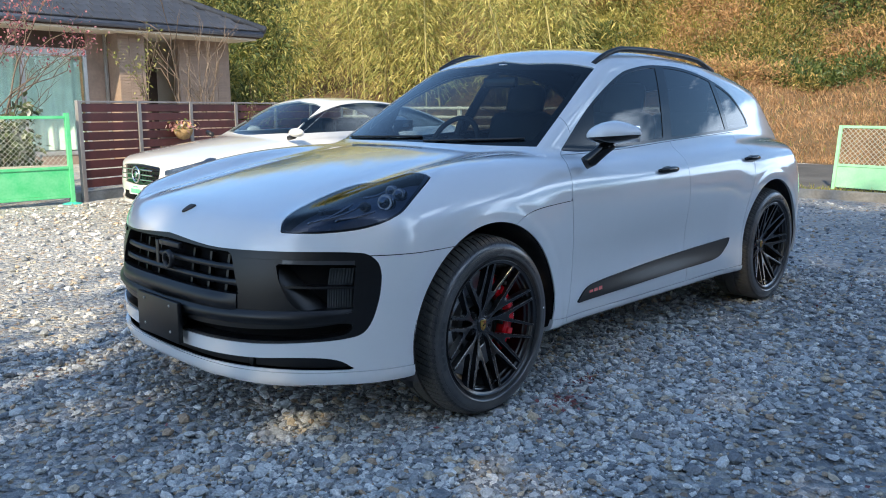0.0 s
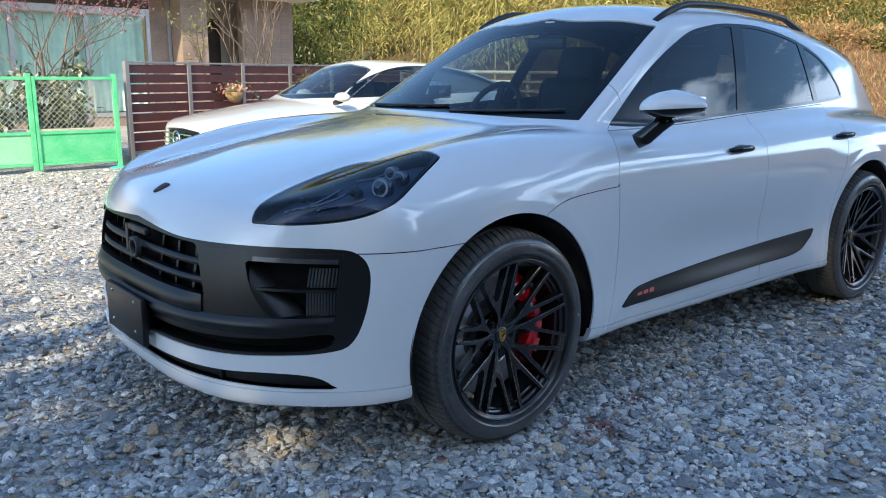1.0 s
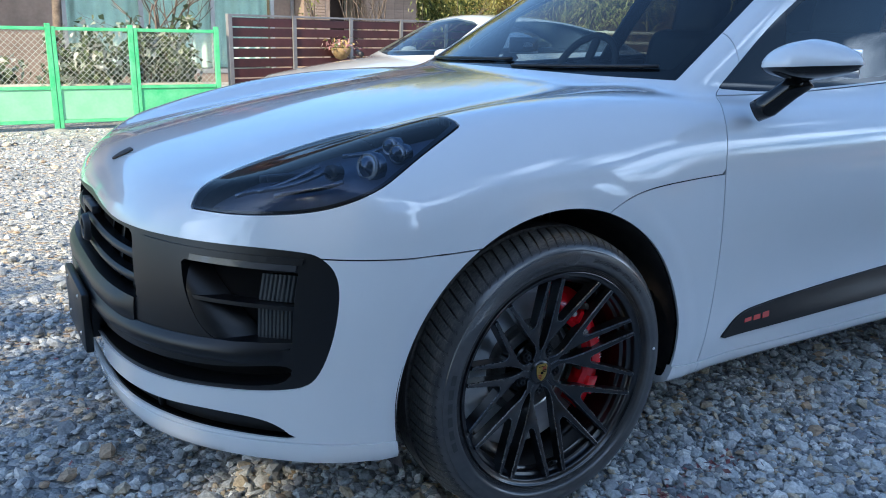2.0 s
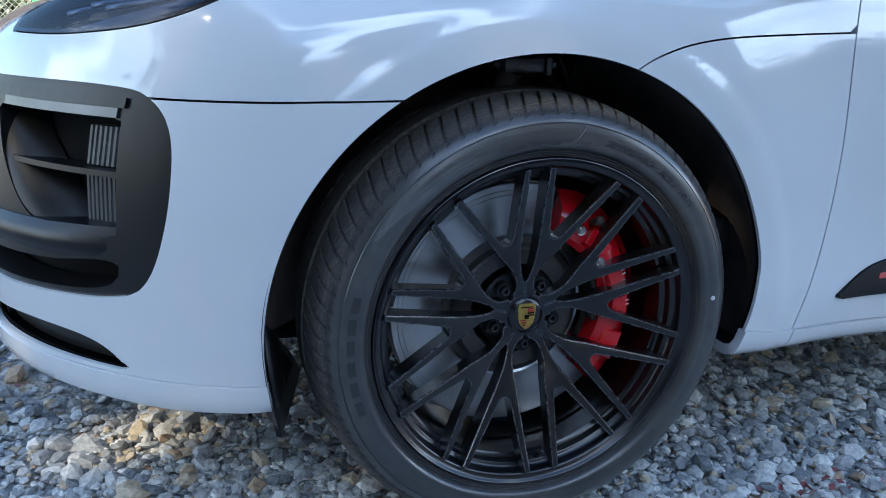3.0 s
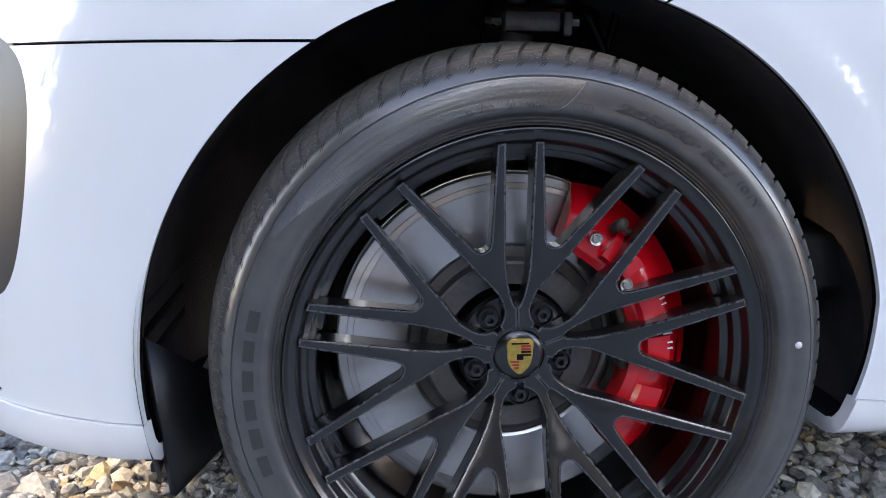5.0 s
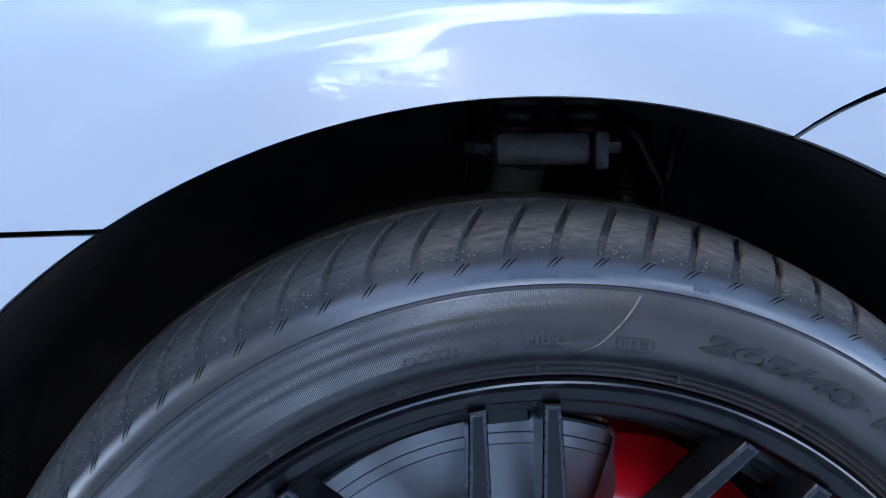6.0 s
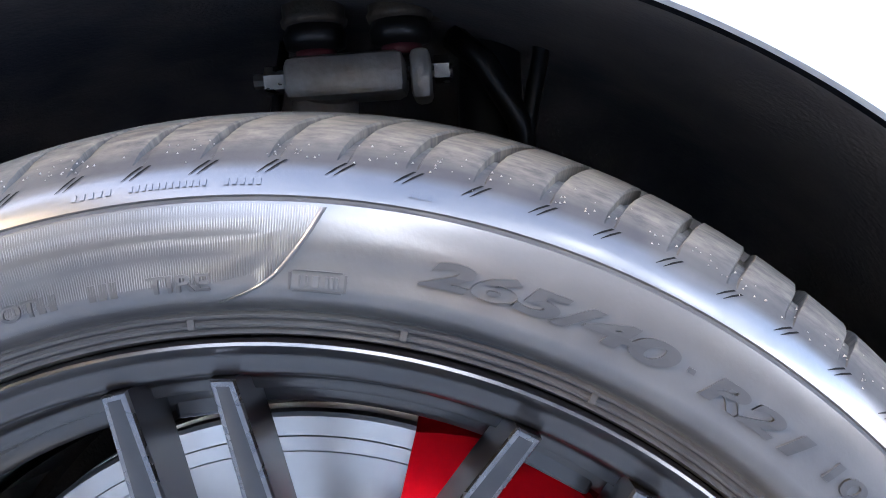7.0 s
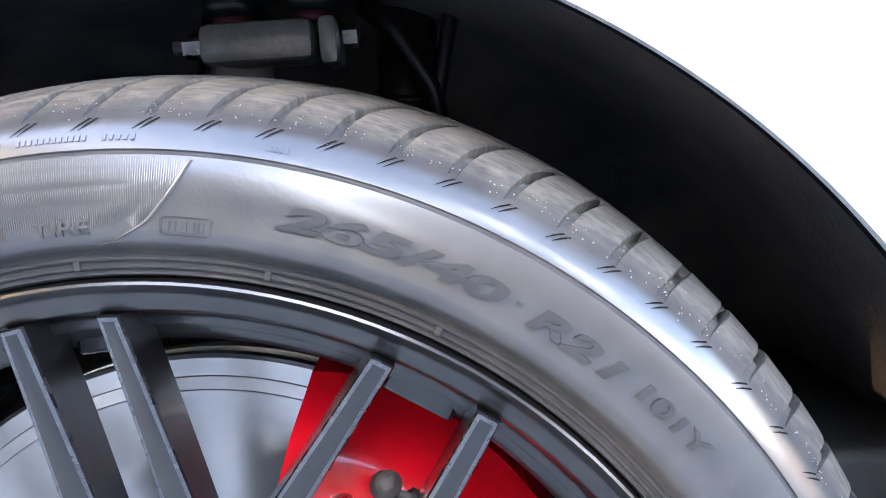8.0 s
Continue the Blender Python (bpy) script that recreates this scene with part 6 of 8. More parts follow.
EVERGREEN = island_mat("evergreen_leaves", [(0.0, (0.042, 0.072, 0.014)), (0.35, (0.066, 0.102, 0.022)), (0.7, (0.108, 0.132, 0.03)), (0.9, (0.024, 0.042, 0.01))], 0.5, 0, 0.2, 3)
HEDGE = island_mat("hedge_leaves", [(0.0, (0.10, 0.13, 0.025)), (0.3, (0.20, 0.20, 0.045)), (0.55, (0.06, 0.085, 0.018)), (0.75, (0.30, 0.27, 0.07)), (0.9, (0.04, 0.06, 0.014))], 0.6, 0, 0.2, 3)
CULM = mat("bamboo_culm", (0.40, 0.36, 0.14), 0.5, color2=(0.28, 0.24, 0.10), scale=3)
BARK = mat("bark", (0.20, 0.15, 0.11), 0.9, color2=(0.10, 0.075, 0.055), scale=14, bump=0.6, bump_scale=60)


def make_hill():
    xs, ys = np.linspace(-2, 60, 60), np.linspace(-45, 75, 90)
    D, Y = np.meshgrid(xs, ys, indexing="ij")
    X = BANK_X(Y) + D
    Z = hill_z(X, Y)
    n, k = X.shape
    i = np.arange(n * k).reshape(n, k)
    F = np.stack([i[:-1, :-1], i[1:, :-1], i[1:, 1:], i[:-1, 1:]], -1).reshape(-1, 4)
    fast_mesh("hillside", np.stack([X, Y, Z], -1).reshape(-1, 3), F, EARTH, "structure", "steep overgrown hillside across the road", "hillside", True)


def make_grove(rng):
    """The bamboo grove: leaning culms with drooping sprays of narrow leaves."""
    VV, FF, CV, CF = [], [], [], 0
    bm = bmesh.new()
    base = 0
    for _ in range(620):
        y = rng.uniform(11.5, 46)
        d = rng.uniform(1.5, 15) if rng.random() < 0.75 else rng.uniform(1.0, 4)
        x = BANK_X(y) + d
        if y < 11 and d < 5.5 - (11 - y) * 0.2 and rng.random() < 0.7:
            continue
        z = float(hill_z(np.array(x), np.array(y)))
        h = rng.uniform(4.5, 8.5)
        lean = rng.normal(0, 0.22, 2) + np.array([-0.20, -0.04])
        t = np.linspace(0, 1, 6)
        C = np.stack([x + lean[0] * h * t ** 2, y + lean[1] * h * t ** 2, z + h * (t - 0.12 * t ** 3)], 1)
        if d < 7 and rng.random() < 0.22:
            tube(bm, [tuple(c) for c in C], [0.032, 0.03, 0.025, 0.02, 0.012, 0.005], 5, cap=False)
        m = 480
        s = rng.uniform(0.05, 1, m) ** 0.8
        P = np.stack([np.interp(s, t, C[:, q]) for q in range(3)], 1)
        az = rng.uniform(0, 6.283, m)
        out = np.stack([np.cos(az), np.sin(az), rng.uniform(-0.3, 0.7, m)], 1)
        P = P + out * rng.uniform(0.1, 0.95, m)[:, None] * (1.1 - 0.6 * s)[:, None]
        V, F = leaves(rng, P, out + np.array([0, 0, -0.4]), rng.uniform(0.13, 0.36, m), rng.uniform(0.016, 0.040, m), 0.5)
        VV.append(V); FF.append(F + base); base += len(V)
    fast_mesh("bamboo_grove", np.concatenate(VV), np.concatenate(FF), BAMBOO, "stuff", "tall yellow-green bamboo grove in winter sun", "bamboo")
    tagged(part("bamboo_stems", bm, CULM), "pale leaning bamboo stems within the grove", "bamboo", kind="stuff")


def make_scrub(rng):
    """Dry shrubs on the slope, dead grass on the bank, evergreen mass beside the house."""
    kinds = {"olive": ([], []), "brown": ([], []), "deep": ([], [])}
    for k in range(1500):
        y, d = (rng.uniform(-1, 15), rng.uniform(3.2, 12)) if k < 1150 else (rng.uniform(-30, 16), rng.uniform(3.5, 24))
        x = BANK_X(y) + d
        z = float(hill_z(np.array(x), np.array(y)))
        patch = math.sin(y * 0.9 + 1.3 * math.sin(d * 0.7)) + 0.7 * math.sin(d * 1.6 - y * 0.5) + rng.normal(0, 0.5)
        kind = "brown" if patch > 0.35 else ("deep" if patch < -0.95 else "olive")
        r = rng.uniform(0.25, 0.95) * (1.15 if kind == "deep" else 1.0)
        m = int(170 * (0.5 + r))
        u = rng.normal(0, 1, (m, 3)); u /= np.linalg.norm(u, axis=1, keepdims=True)
        u[:, 2] = np.abs(u[:, 2])
        P = np.array([x, y, z]) + u * r * rng.uniform(0.25, 1.0, (m, 1)) * np.array([1, 1, rng.uniform(0.6, 1.3)])
        V, F = leaves(rng, P, u + rng.normal(0, 0.6, (m, 3)) + np.array([0, 0, 0.5]), rng.uniform(0.06, 0.24, m), rng.uniform(0.015, 0.055, m), 0.2)
        VV, FF = kinds[kind]
        FF.append(F + sum(len(v) for v in VV)); VV.append(V)
    rusty = island_mat("rusty_stalks", [(0.0, (0.36, 0.21, 0.09)), (0.3, (0.28, 0.17, 0.08)), (0.6, (0.44, 0.28, 0.12)), (0.85, (0.20, 0.13, 0.06))], 0.8, 0, 0.2, 3)
    for kind, material, label in (("olive", SCRUB, "olive and yellow shrubs on the slope"), ("brown", rusty, "rusty brown dead stalks on the slope"), ("deep", EVERGREEN, "dark green bushes on the slope")):
        VV, FF = kinds[kind]
        fast_mesh("hillside_scrub", np.concatenate(VV), np.concatenate(FF), material, "stuff", label, "shrubs")
    n = 120000
    y, d = rng.uniform(-26, 12, n), rng.uniform(-0.4, 6.5, n)
    x = BANK_X(y) + d
    P = np.stack([x, y, hill_z(x, y) - 0.03], 1)
    V, F = leaves(rng, P, rng.normal(0, 0.35, (n, 3)) + np.array([-0.25, 0, 1]), rng.uniform(0.10, 0.36, n), rng.uniform(0.008, 0.026, n), 0.25)
    fast_mesh("dead_grass", V, F, STRAW, "stuff", "reddish brown dead grass on the bank", "grass")
    # tall yellowed grass higher up the slope
    n = 45000
    y, d = rng.uniform(7, 15, n), rng.uniform(3.5, 12, n)
    x = BANK_X(y) + d
    P = np.stack([x, y, hill_z(x, y) - 0.05], 1)
    V, F = leaves(rng, P, rng.normal(0, 0.4, (n, 3)) + np.array([-0.35, 0, 1]), rng.uniform(0.25, 0.8, n), rng.uniform(0.012, 0.035, n), 0.35)
    fast_mesh("slope_grass", V, F, BAMBOO, "stuff", "tall yellowed grass on the slope", "grass")
    # dark trees along the top of the slope
    VV, FF, base = [], [], 0
    for _ in range(150):
        y = rng.uniform(1.5, 8.5)
        d = rng.uniform(8.0, 13)
        x = BANK_X(y) + d
        c = np.array([x, y, float(hill_z(np.array(x), np.array(y))) + rng.uniform(0.2, 3.5)])
        m = 150
        u = rng.normal(0, 1, (m, 3)); u /= np.linalg.norm(u, axis=1, keepdims=True)
        P = c + u * rng.uniform(0.3, 1.0, (m, 1))
        V, F = leaves(rng, P, u + rng.normal(0, 0.4, (m, 3)), rng.uniform(0.12, 0.3, m), rng.uniform(0.05, 0.13, m), 0.2)
        VV.append(V); FF.append(F + base); base += len(V)
    fast_mesh("hill_trees", np.concatenate(VV), np.concatenate(FF), EVERGREEN, "stuff", "dark evergreen trees at the top of the slope", "trees")
    # green verge by the kerb
    n = 9000
    y = rng.uniform(-9, 9, n)
    x = 9.5 - 0.15 * (y - 2) + rng.uniform(-0.05, 1.1, n) + 0.1 * rng.normal(0, 1, n)
    P = np.stack([x, y, np.full(n, -0.01)], 1)
    V, F = leaves(rng, P, rng.normal(0, 0.45, (n, 3)) + np.array([0, 0, 1]), rng.uniform(0.05, 0.16, n), rng.uniform(0.006, 0.016, n), 0.2)
    fast_mesh("verge_grass", V, F, island_mat("verge_grass", [(0.0, (0.16, 0.19, 0.04)), (0.4, (0.24, 0.22, 0.07)), (0.7, (0.32, 0.27, 0.12))], 0.8, 0, 0.2, 3), "stuff", "short green and yellow verge grass", "grass")
    VV, FF, base = [], [], 0
    for _ in range(300):
        x, y, z = rng.uniform(8.6, 11.4), rng.uniform(15.5, 22), rng.uniform(0.1, 5.2)
        r = rng.uniform(0.4, 0.85)
        m = 170
        u = rng.normal(0, 1, (m, 3)); u /= np.linalg.norm(u, axis=1, keepdims=True)
        P = np.array([x, y, z]) + u * r * rng.uniform(0.5, 1, (m, 1))
        V, F = leaves(rng, P, u + rng.normal(0, 0.4, (m, 3)), rng.uniform(0.10, 0.24, m), rng.uniform(0.02, 0.05, m), 0.3)
        VV.append(V); FF.append(F + base); base += len(V)
    fast_mesh("evergreen_hedge", np.concatenate(VV), np.concatenate(FF), HEDGE, "stuff", "dense dark evergreen growth beside the house", "hedge")


def make_bare_tree(rng, where, height, name, label, leaf=None, n_leaf=0, spread=0.5, stems=3, leaf_size=(0.05, 0.03), above=0.0):
    """A small garden tree: tapered stems, forking twigs, and leaves where it has any."""
    bm = bmesh.new()
    tips = []
    x, y = where

    def grow(p, d, length, r, depth):
        pts = [p]
        for _ in range(4):
            d = (d + Vector(rng.normal(0, 0.13, 3))).normalized()
            pts.append(pts[-1] + d * length / 4)
        tube(bm, pts, [r, r * 0.9, r * 0.8, r * 0.7, r * 0.6], 6, cap=False)
        tips.extend(pts[2:])
        if depth:
            for k in range(3 if depth > 1 else 2):
                q = pts[2 + k % 3]
                grow(q, (d + Vector(rng.normal(0, spread, 3)) + Vector((0, 0, 0.25))).normalized(), length * rng.uniform(0.5, 0.75), r * 0.55, depth - 1)
    for _ in range(stems):
        grow(Vector((x + rng.normal(0, 0.05), y + rng.normal(0, 0.05), 0.0)), Vector((rng.normal(0, 0.22), rng.normal(0, 0.15), 1)).normalized(), height * 0.55, 0.016 * height / 2, 3)
    tree = tagged(new(name), label, "tree")
    part("trunk", bm, BARK, tree)
    if leaf:
        T = np.array([tuple(t) for t in tips if t.z > above * height])
        P = T[rng.integers(0, len(T), n_leaf)] + rng.normal(0, 0.07, (n_leaf, 3))
        V, F = leaves(rng, P, rng.normal(0, 1, (n_leaf, 3)), rng.uniform(leaf_size[0] * 0.6, leaf_size[0] * 1.3, n_leaf), rng.uniform(leaf_size[1] * 0.6, leaf_size[1] * 1.3, n_leaf), 0.3)
        c = fast_mesh("crown", V, F, leaf, "")
        c.parent = tree
    return tree


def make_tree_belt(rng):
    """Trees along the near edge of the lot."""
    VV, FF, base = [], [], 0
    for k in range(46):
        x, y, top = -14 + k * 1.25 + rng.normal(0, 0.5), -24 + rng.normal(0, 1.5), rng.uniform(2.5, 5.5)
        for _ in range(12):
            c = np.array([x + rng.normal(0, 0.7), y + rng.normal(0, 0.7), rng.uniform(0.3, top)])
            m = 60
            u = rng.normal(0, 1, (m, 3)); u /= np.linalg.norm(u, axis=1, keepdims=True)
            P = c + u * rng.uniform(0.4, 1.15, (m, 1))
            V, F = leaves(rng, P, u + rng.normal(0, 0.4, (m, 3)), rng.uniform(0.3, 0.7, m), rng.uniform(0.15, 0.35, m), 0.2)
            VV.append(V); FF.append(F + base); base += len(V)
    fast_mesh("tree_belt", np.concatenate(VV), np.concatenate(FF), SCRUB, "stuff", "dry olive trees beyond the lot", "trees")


_rng = np.random.default_rng(11)
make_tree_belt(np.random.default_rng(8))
make_hill()
make_grove(_rng)
make_scrub(_rng)

# ---- house, fences, second car ----
TILE = mat("brown_wall_tile", (0.30, 0.225, 0.175), 0.8, color2=(0.21, 0.155, 0.12), scale=3, bump=0.3, bump_scale=70, rnd=0.1)
DARKWALL = mat("dark_brown_cladding", (0.070, 0.045, 0.032), 0.7, color2=(0.045, 0.03, 0.022), scale=4)
CREAM = mat("cream_plaster", (0.62, 0.55, 0.44), 0.9, vary=0.15, scale=2, bump=0.1, bump_scale=150)
ROOFTILE = mat("slate_roof_tile", (0.048, 0.053, 0.068), 0.6, color2=(0.028, 0.031, 0.04), scale=2, rnd=0.15)
GUTTER = mat("blue_grey_gutter", (0.10, 0.11, 0.14), 0.45, vary=0.2, scale=4)
ALUFRAME = mat("grey_aluminium", (0.42, 0.41, 0.40), 0.4, 0.6, vary=0.15, scale=10)
CURTAIN = mat("pale_curtain", (0.84, 0.88, 0.84), 0.9, vary=0.15, scale=6)
PANE = glass("house_glass", (0.86, 0.93, 0.90), 0, 0.05)
GREEN = mat("green_gate_paint", (0.10, 0.52, 0.20), 0.5, color2=(0.20, 0.60, 0.30), scale=6, rough_vary=0.1)
PALEGREEN = mat("pale_green_panel", (0.36, 0.66, 0.42), 0.5, color2=(0.28, 0.60, 0.34), scale=5)
WIRE = mat("pale_wire", (0.55, 0.58, 0.52), 0.5, 0.3, vary=0.2, scale=20)
MAROON = mat("maroon_slat", (0.085, 0.022, 0.022), 0.55, color2=(0.055, 0.016, 0.016), scale=3, rnd=0.15)
POST = mat("grey_post", (0.30, 0.28, 0.27), 0.5, 0.3, vary=0.2, scale=8)
RAILPAINT = mat("cream_rail", (0.62, 0.58, 0.46), 0.6, vary=0.2, scale=6)
TEAL = mat("teal_plastic", (0.10, 0.55, 0.45), 0.5, vary=0.2, scale=10)


def slab(name, lo, hi, material, parent, label="", bevel=0.006, smooth=False):
    bm = bmesh.new()
    box(bm, lo, hi, bevel)
    return part(name, bm, material, parent, label, smooth=smooth)


def make_house():
    h = tagged(new("house"), "single-storey house with brown tiled walls and slate roof", "house")
    y = 14.0
    # walls: tiled wing with a window, porch recess, end wall
    slab("wall", (-7.0, y, 0), (0.6, y + 0.2, 2.75), TILE, h)
    slab("wall", (0.6, y, 0), (4.6, y + 0.2, 0.28), TILE, h)
    slab("wall", (0.6, y, 2.42), (4.6, y + 0.2, 2.75), DARKWALL, h, "dark band over the window")
    slab("wall", (4.60, y, 0), (5.02, y + 0.2, 2.75), TILE, h)
    slab("pillar", (5.03, y - 0.55, 0), (5.60, y - 0.02, 2.76), TILE, h, "brown tiled porch pillar")
    slab("wall", (5.03, y + 1.0, 0), (7.78, y + 1.2, 2.75), CREAM, h, "pale porch wall")
    slab("wall", (6.60, y - 0.1, 0), (7.79, y + 0.1, 2.75), TILE, h)
    slab("wall", (7.8, y + 0.11, 0), (8.0, y + 8, 2.75), TILE, h)
    slab("wall", (-7.0, y + 7.8, 0), (7.79, y + 8, 2.75), TILE, h)
    slab("front_door", (5.75, y + 0.93, 0.1), (6.58, y + 0.99, 2.35), DARKWALL, h, "dark front door in the porch")
    slab("floor", (-7, y + 0.21, 0.02), (8, y + 7.8, 0.10), CREAM, h)
    # courses of wall tiles
    rng = random.Random(4)
    bm = bmesh.new()
    box(bm, (0, -0.012, 0), (0.222, 0.0, 0.052), 0.003)
    me = bpy.data.meshes.new("wall_tile"); bm.to_mesh(me); bm.free()
    me.materials.append(TILE)
    wall = h
    spots = [(5.035 + 0.2325 * i, y - 0.552, 0.96 + 0.06 * k) for i in range(2) for k in range(30)]
    spots += [(6.62 + 0.2325 * i, y - 0.102, 1.14 + 0.06 * k) for i in range(5) for k in range(26)]
    for p in spots[:230]:
        o = new("wall_tile", me); o.parent = wall; o.location = p
    # ceiling of the eaves, gutter, fascia
    slab("soffit", (-7.6, y - 1.0, 2.74), (8.05, y + 1.2, 2.80), CREAM, h, "pale underside of the eaves")
    bm = bmesh.new()
    tube(bm, [(-7.7, y - 1.08, 2.87), (8.15, y - 1.08, 2.87)], 0.065, 12)
    part("gutter", bm, GUTTER, h, "blue-grey gutter")
    slab("fascia", (-7.6, y - 1.03, 2.78), (8.10, y - 0.98, 2.93), DARKWALL, h)
    # hipped roof in courses of tiles
    rows = 16
    for k in range(rows):
        t0, t1 = k / rows, (k + 1) / rows
        y0, y1 = y - 1.10 + 5.0 * t0, y - 1.10 + 5.0 * (t1 + 0.05)
        z0, z1 = 2.91 + 2.35 * t0, 2.91 + 2.35 * (t1 + 0.05)
        xr0, xr1 = 8.2 - 4.6 * t0, 8.2 - 4.6 * t1
        bm = bmesh.new()
        v = [bm.verts.new(c) for c in ((-7.7, y0, z0 + 0.035), (xr0, y0, z0 + 0.035), (xr1, y1, z1 + 0.01), (-7.7, y1, z1 + 0.01), (-7.7, y0, z0 - 0.02), (xr0, y0, z0 - 0.02), (xr1, y1, z1 - 0.03), (-7.7, y1, z1 - 0.03))]
        for f in ((0, 1, 2, 3), (7, 6, 5, 4), (0, 4, 5, 1), (1, 5, 6, 2), (2, 6, 7, 3), (3, 7, 4, 0)):
            bm.faces.new([v[j] for j in f])
        part("roof_course", bm, ROOFTILE, h, smooth=False)
        # tile ends along the lower courses
    bm = bmesh.new()
    v = [bm.verts.new(c) for c in ((8.2, y - 1.1, 2.91), (8.2, y + 9.0, 2.91), (3.6, y + 3.95, 5.29))]
    bm.faces.new(v)
    part("roof_side", bm, ROOFTILE, h, smooth=False)
    bm = bmesh.new()
    tube(bm, [(8.22, y - 1.12, 2.97), (3.6, y + 3.95, 5.36)], 0.09, 8)
    part("hip_tiles", bm, ROOFTILE, h)
    bm = bmesh.new()
    box(bm, (0, 0, 0), (0.27, 0.34, 0.03), 0.008)
    me2 = bpy.data.meshes.new("roof_tile"); bm.to_mesh(me2); bm.free(); me2.materials.append(ROOFTILE)
    tilt = Euler((math.atan2(2.35, 5.0), 0, 0))
    for k in range(7):
        for i in range(40):
            x = 7.8 - 0.29 * i - 0.287 * k - (0.14 if k % 2 else 0)
            if x < -2.5:
                continue
            o = new("roof_tile", me2); o.parent = h
            o.location = (x, y - 1.14 + 0.3125 * k, 2.93 + 0.147 * k)
            o.rotation_euler = (tilt.x + 0.02 * rng.random(), 0, 0.01 * (rng.random() - 0.5))
    # window: frame, shutter box, panes, curtains
    w = slab("window", (0.62, y - 0.03, 2.28), (4.60, y + 0.06, 2.42), ALUFRAME, h, "wide sliding window with pale curtains")
    for x in (0.62, 1.95, 3.30, 4.52):
        slab("window_frame", (x, y - 0.02, 0.28), (x + 0.08, y + 0.05, 2.28), ALUFRAME, w)
    slab("window_frame", (0.62, y - 0.02, 0.28), (4.60, y + 0.05, 0.36), ALUFRAME, w)
    for x0, x1 in ((0.70, 1.95), (2.03, 3.30), (3.38, 4.52)):
        slab("pane", (x0, y + 0.02, 0.36), (x1, y + 0.026, 2.28), PANE, w, bevel=0).visible_shadow = False
    for x0, x1 in ((0.72, 2.6), (2.62, 4.50)):
        bm = bmesh.new()
        n = 60
        top = [bm.verts.new((x0 + (x1 - x0) * i / n, y + 0.16 + 0.035 * math.sin(i * 0.9), 2.26)) for i in range(n + 1)]
        bot = [bm.verts.new((x0 + (x1 - x0) * i / n, y + 0.16 + 0.045 * math.sin(i * 0.9 + 0.3), 0.38)) for i in range(n + 1)]
        for i in range(n):
            bm.faces.new((top[i], top[i + 1], bot[i + 1], bot[i]))
        part("curtain", bm, CURTAIN, w, "pale mint curtain")
    slab("downpipe", (4.95, y - 0.07, 0), (5.01, y - 0.01, 2.8), ALUFRAME, h)
    # air conditioner unit by the wall
    ac = tagged(new("air_conditioner"), "cream outdoor air conditioner unit by the house wall", "air conditioner")
    slab("casing", (-1.35, 12.6, 0.12), (-0.50, 12.95, 0.88), CREAM, ac, bevel=0.02)
    bm = bmesh.new()
    bm.from_mesh(revolve([(0, 0.20), (-0.012, 0.22), (0, 0.24)], 32))
    for k in range(6):
        bm.from_mesh(revolve([(-0.004, 0.03 * k + 0.02), (-0.008, 0.03 * k + 0.024), (-0.004, 0.03 * k + 0.028)], 32))
    g = part("fan_grille", bm, WIRE, ac); g.location = (-1.02, 12.595, 0.5)
    for x in (-1.25, -0.6):
        slab("foot", (x - 0.05, 12.6, 0.0), (x + 0.05, 12.95, 0.12), CONCRETE, ac)


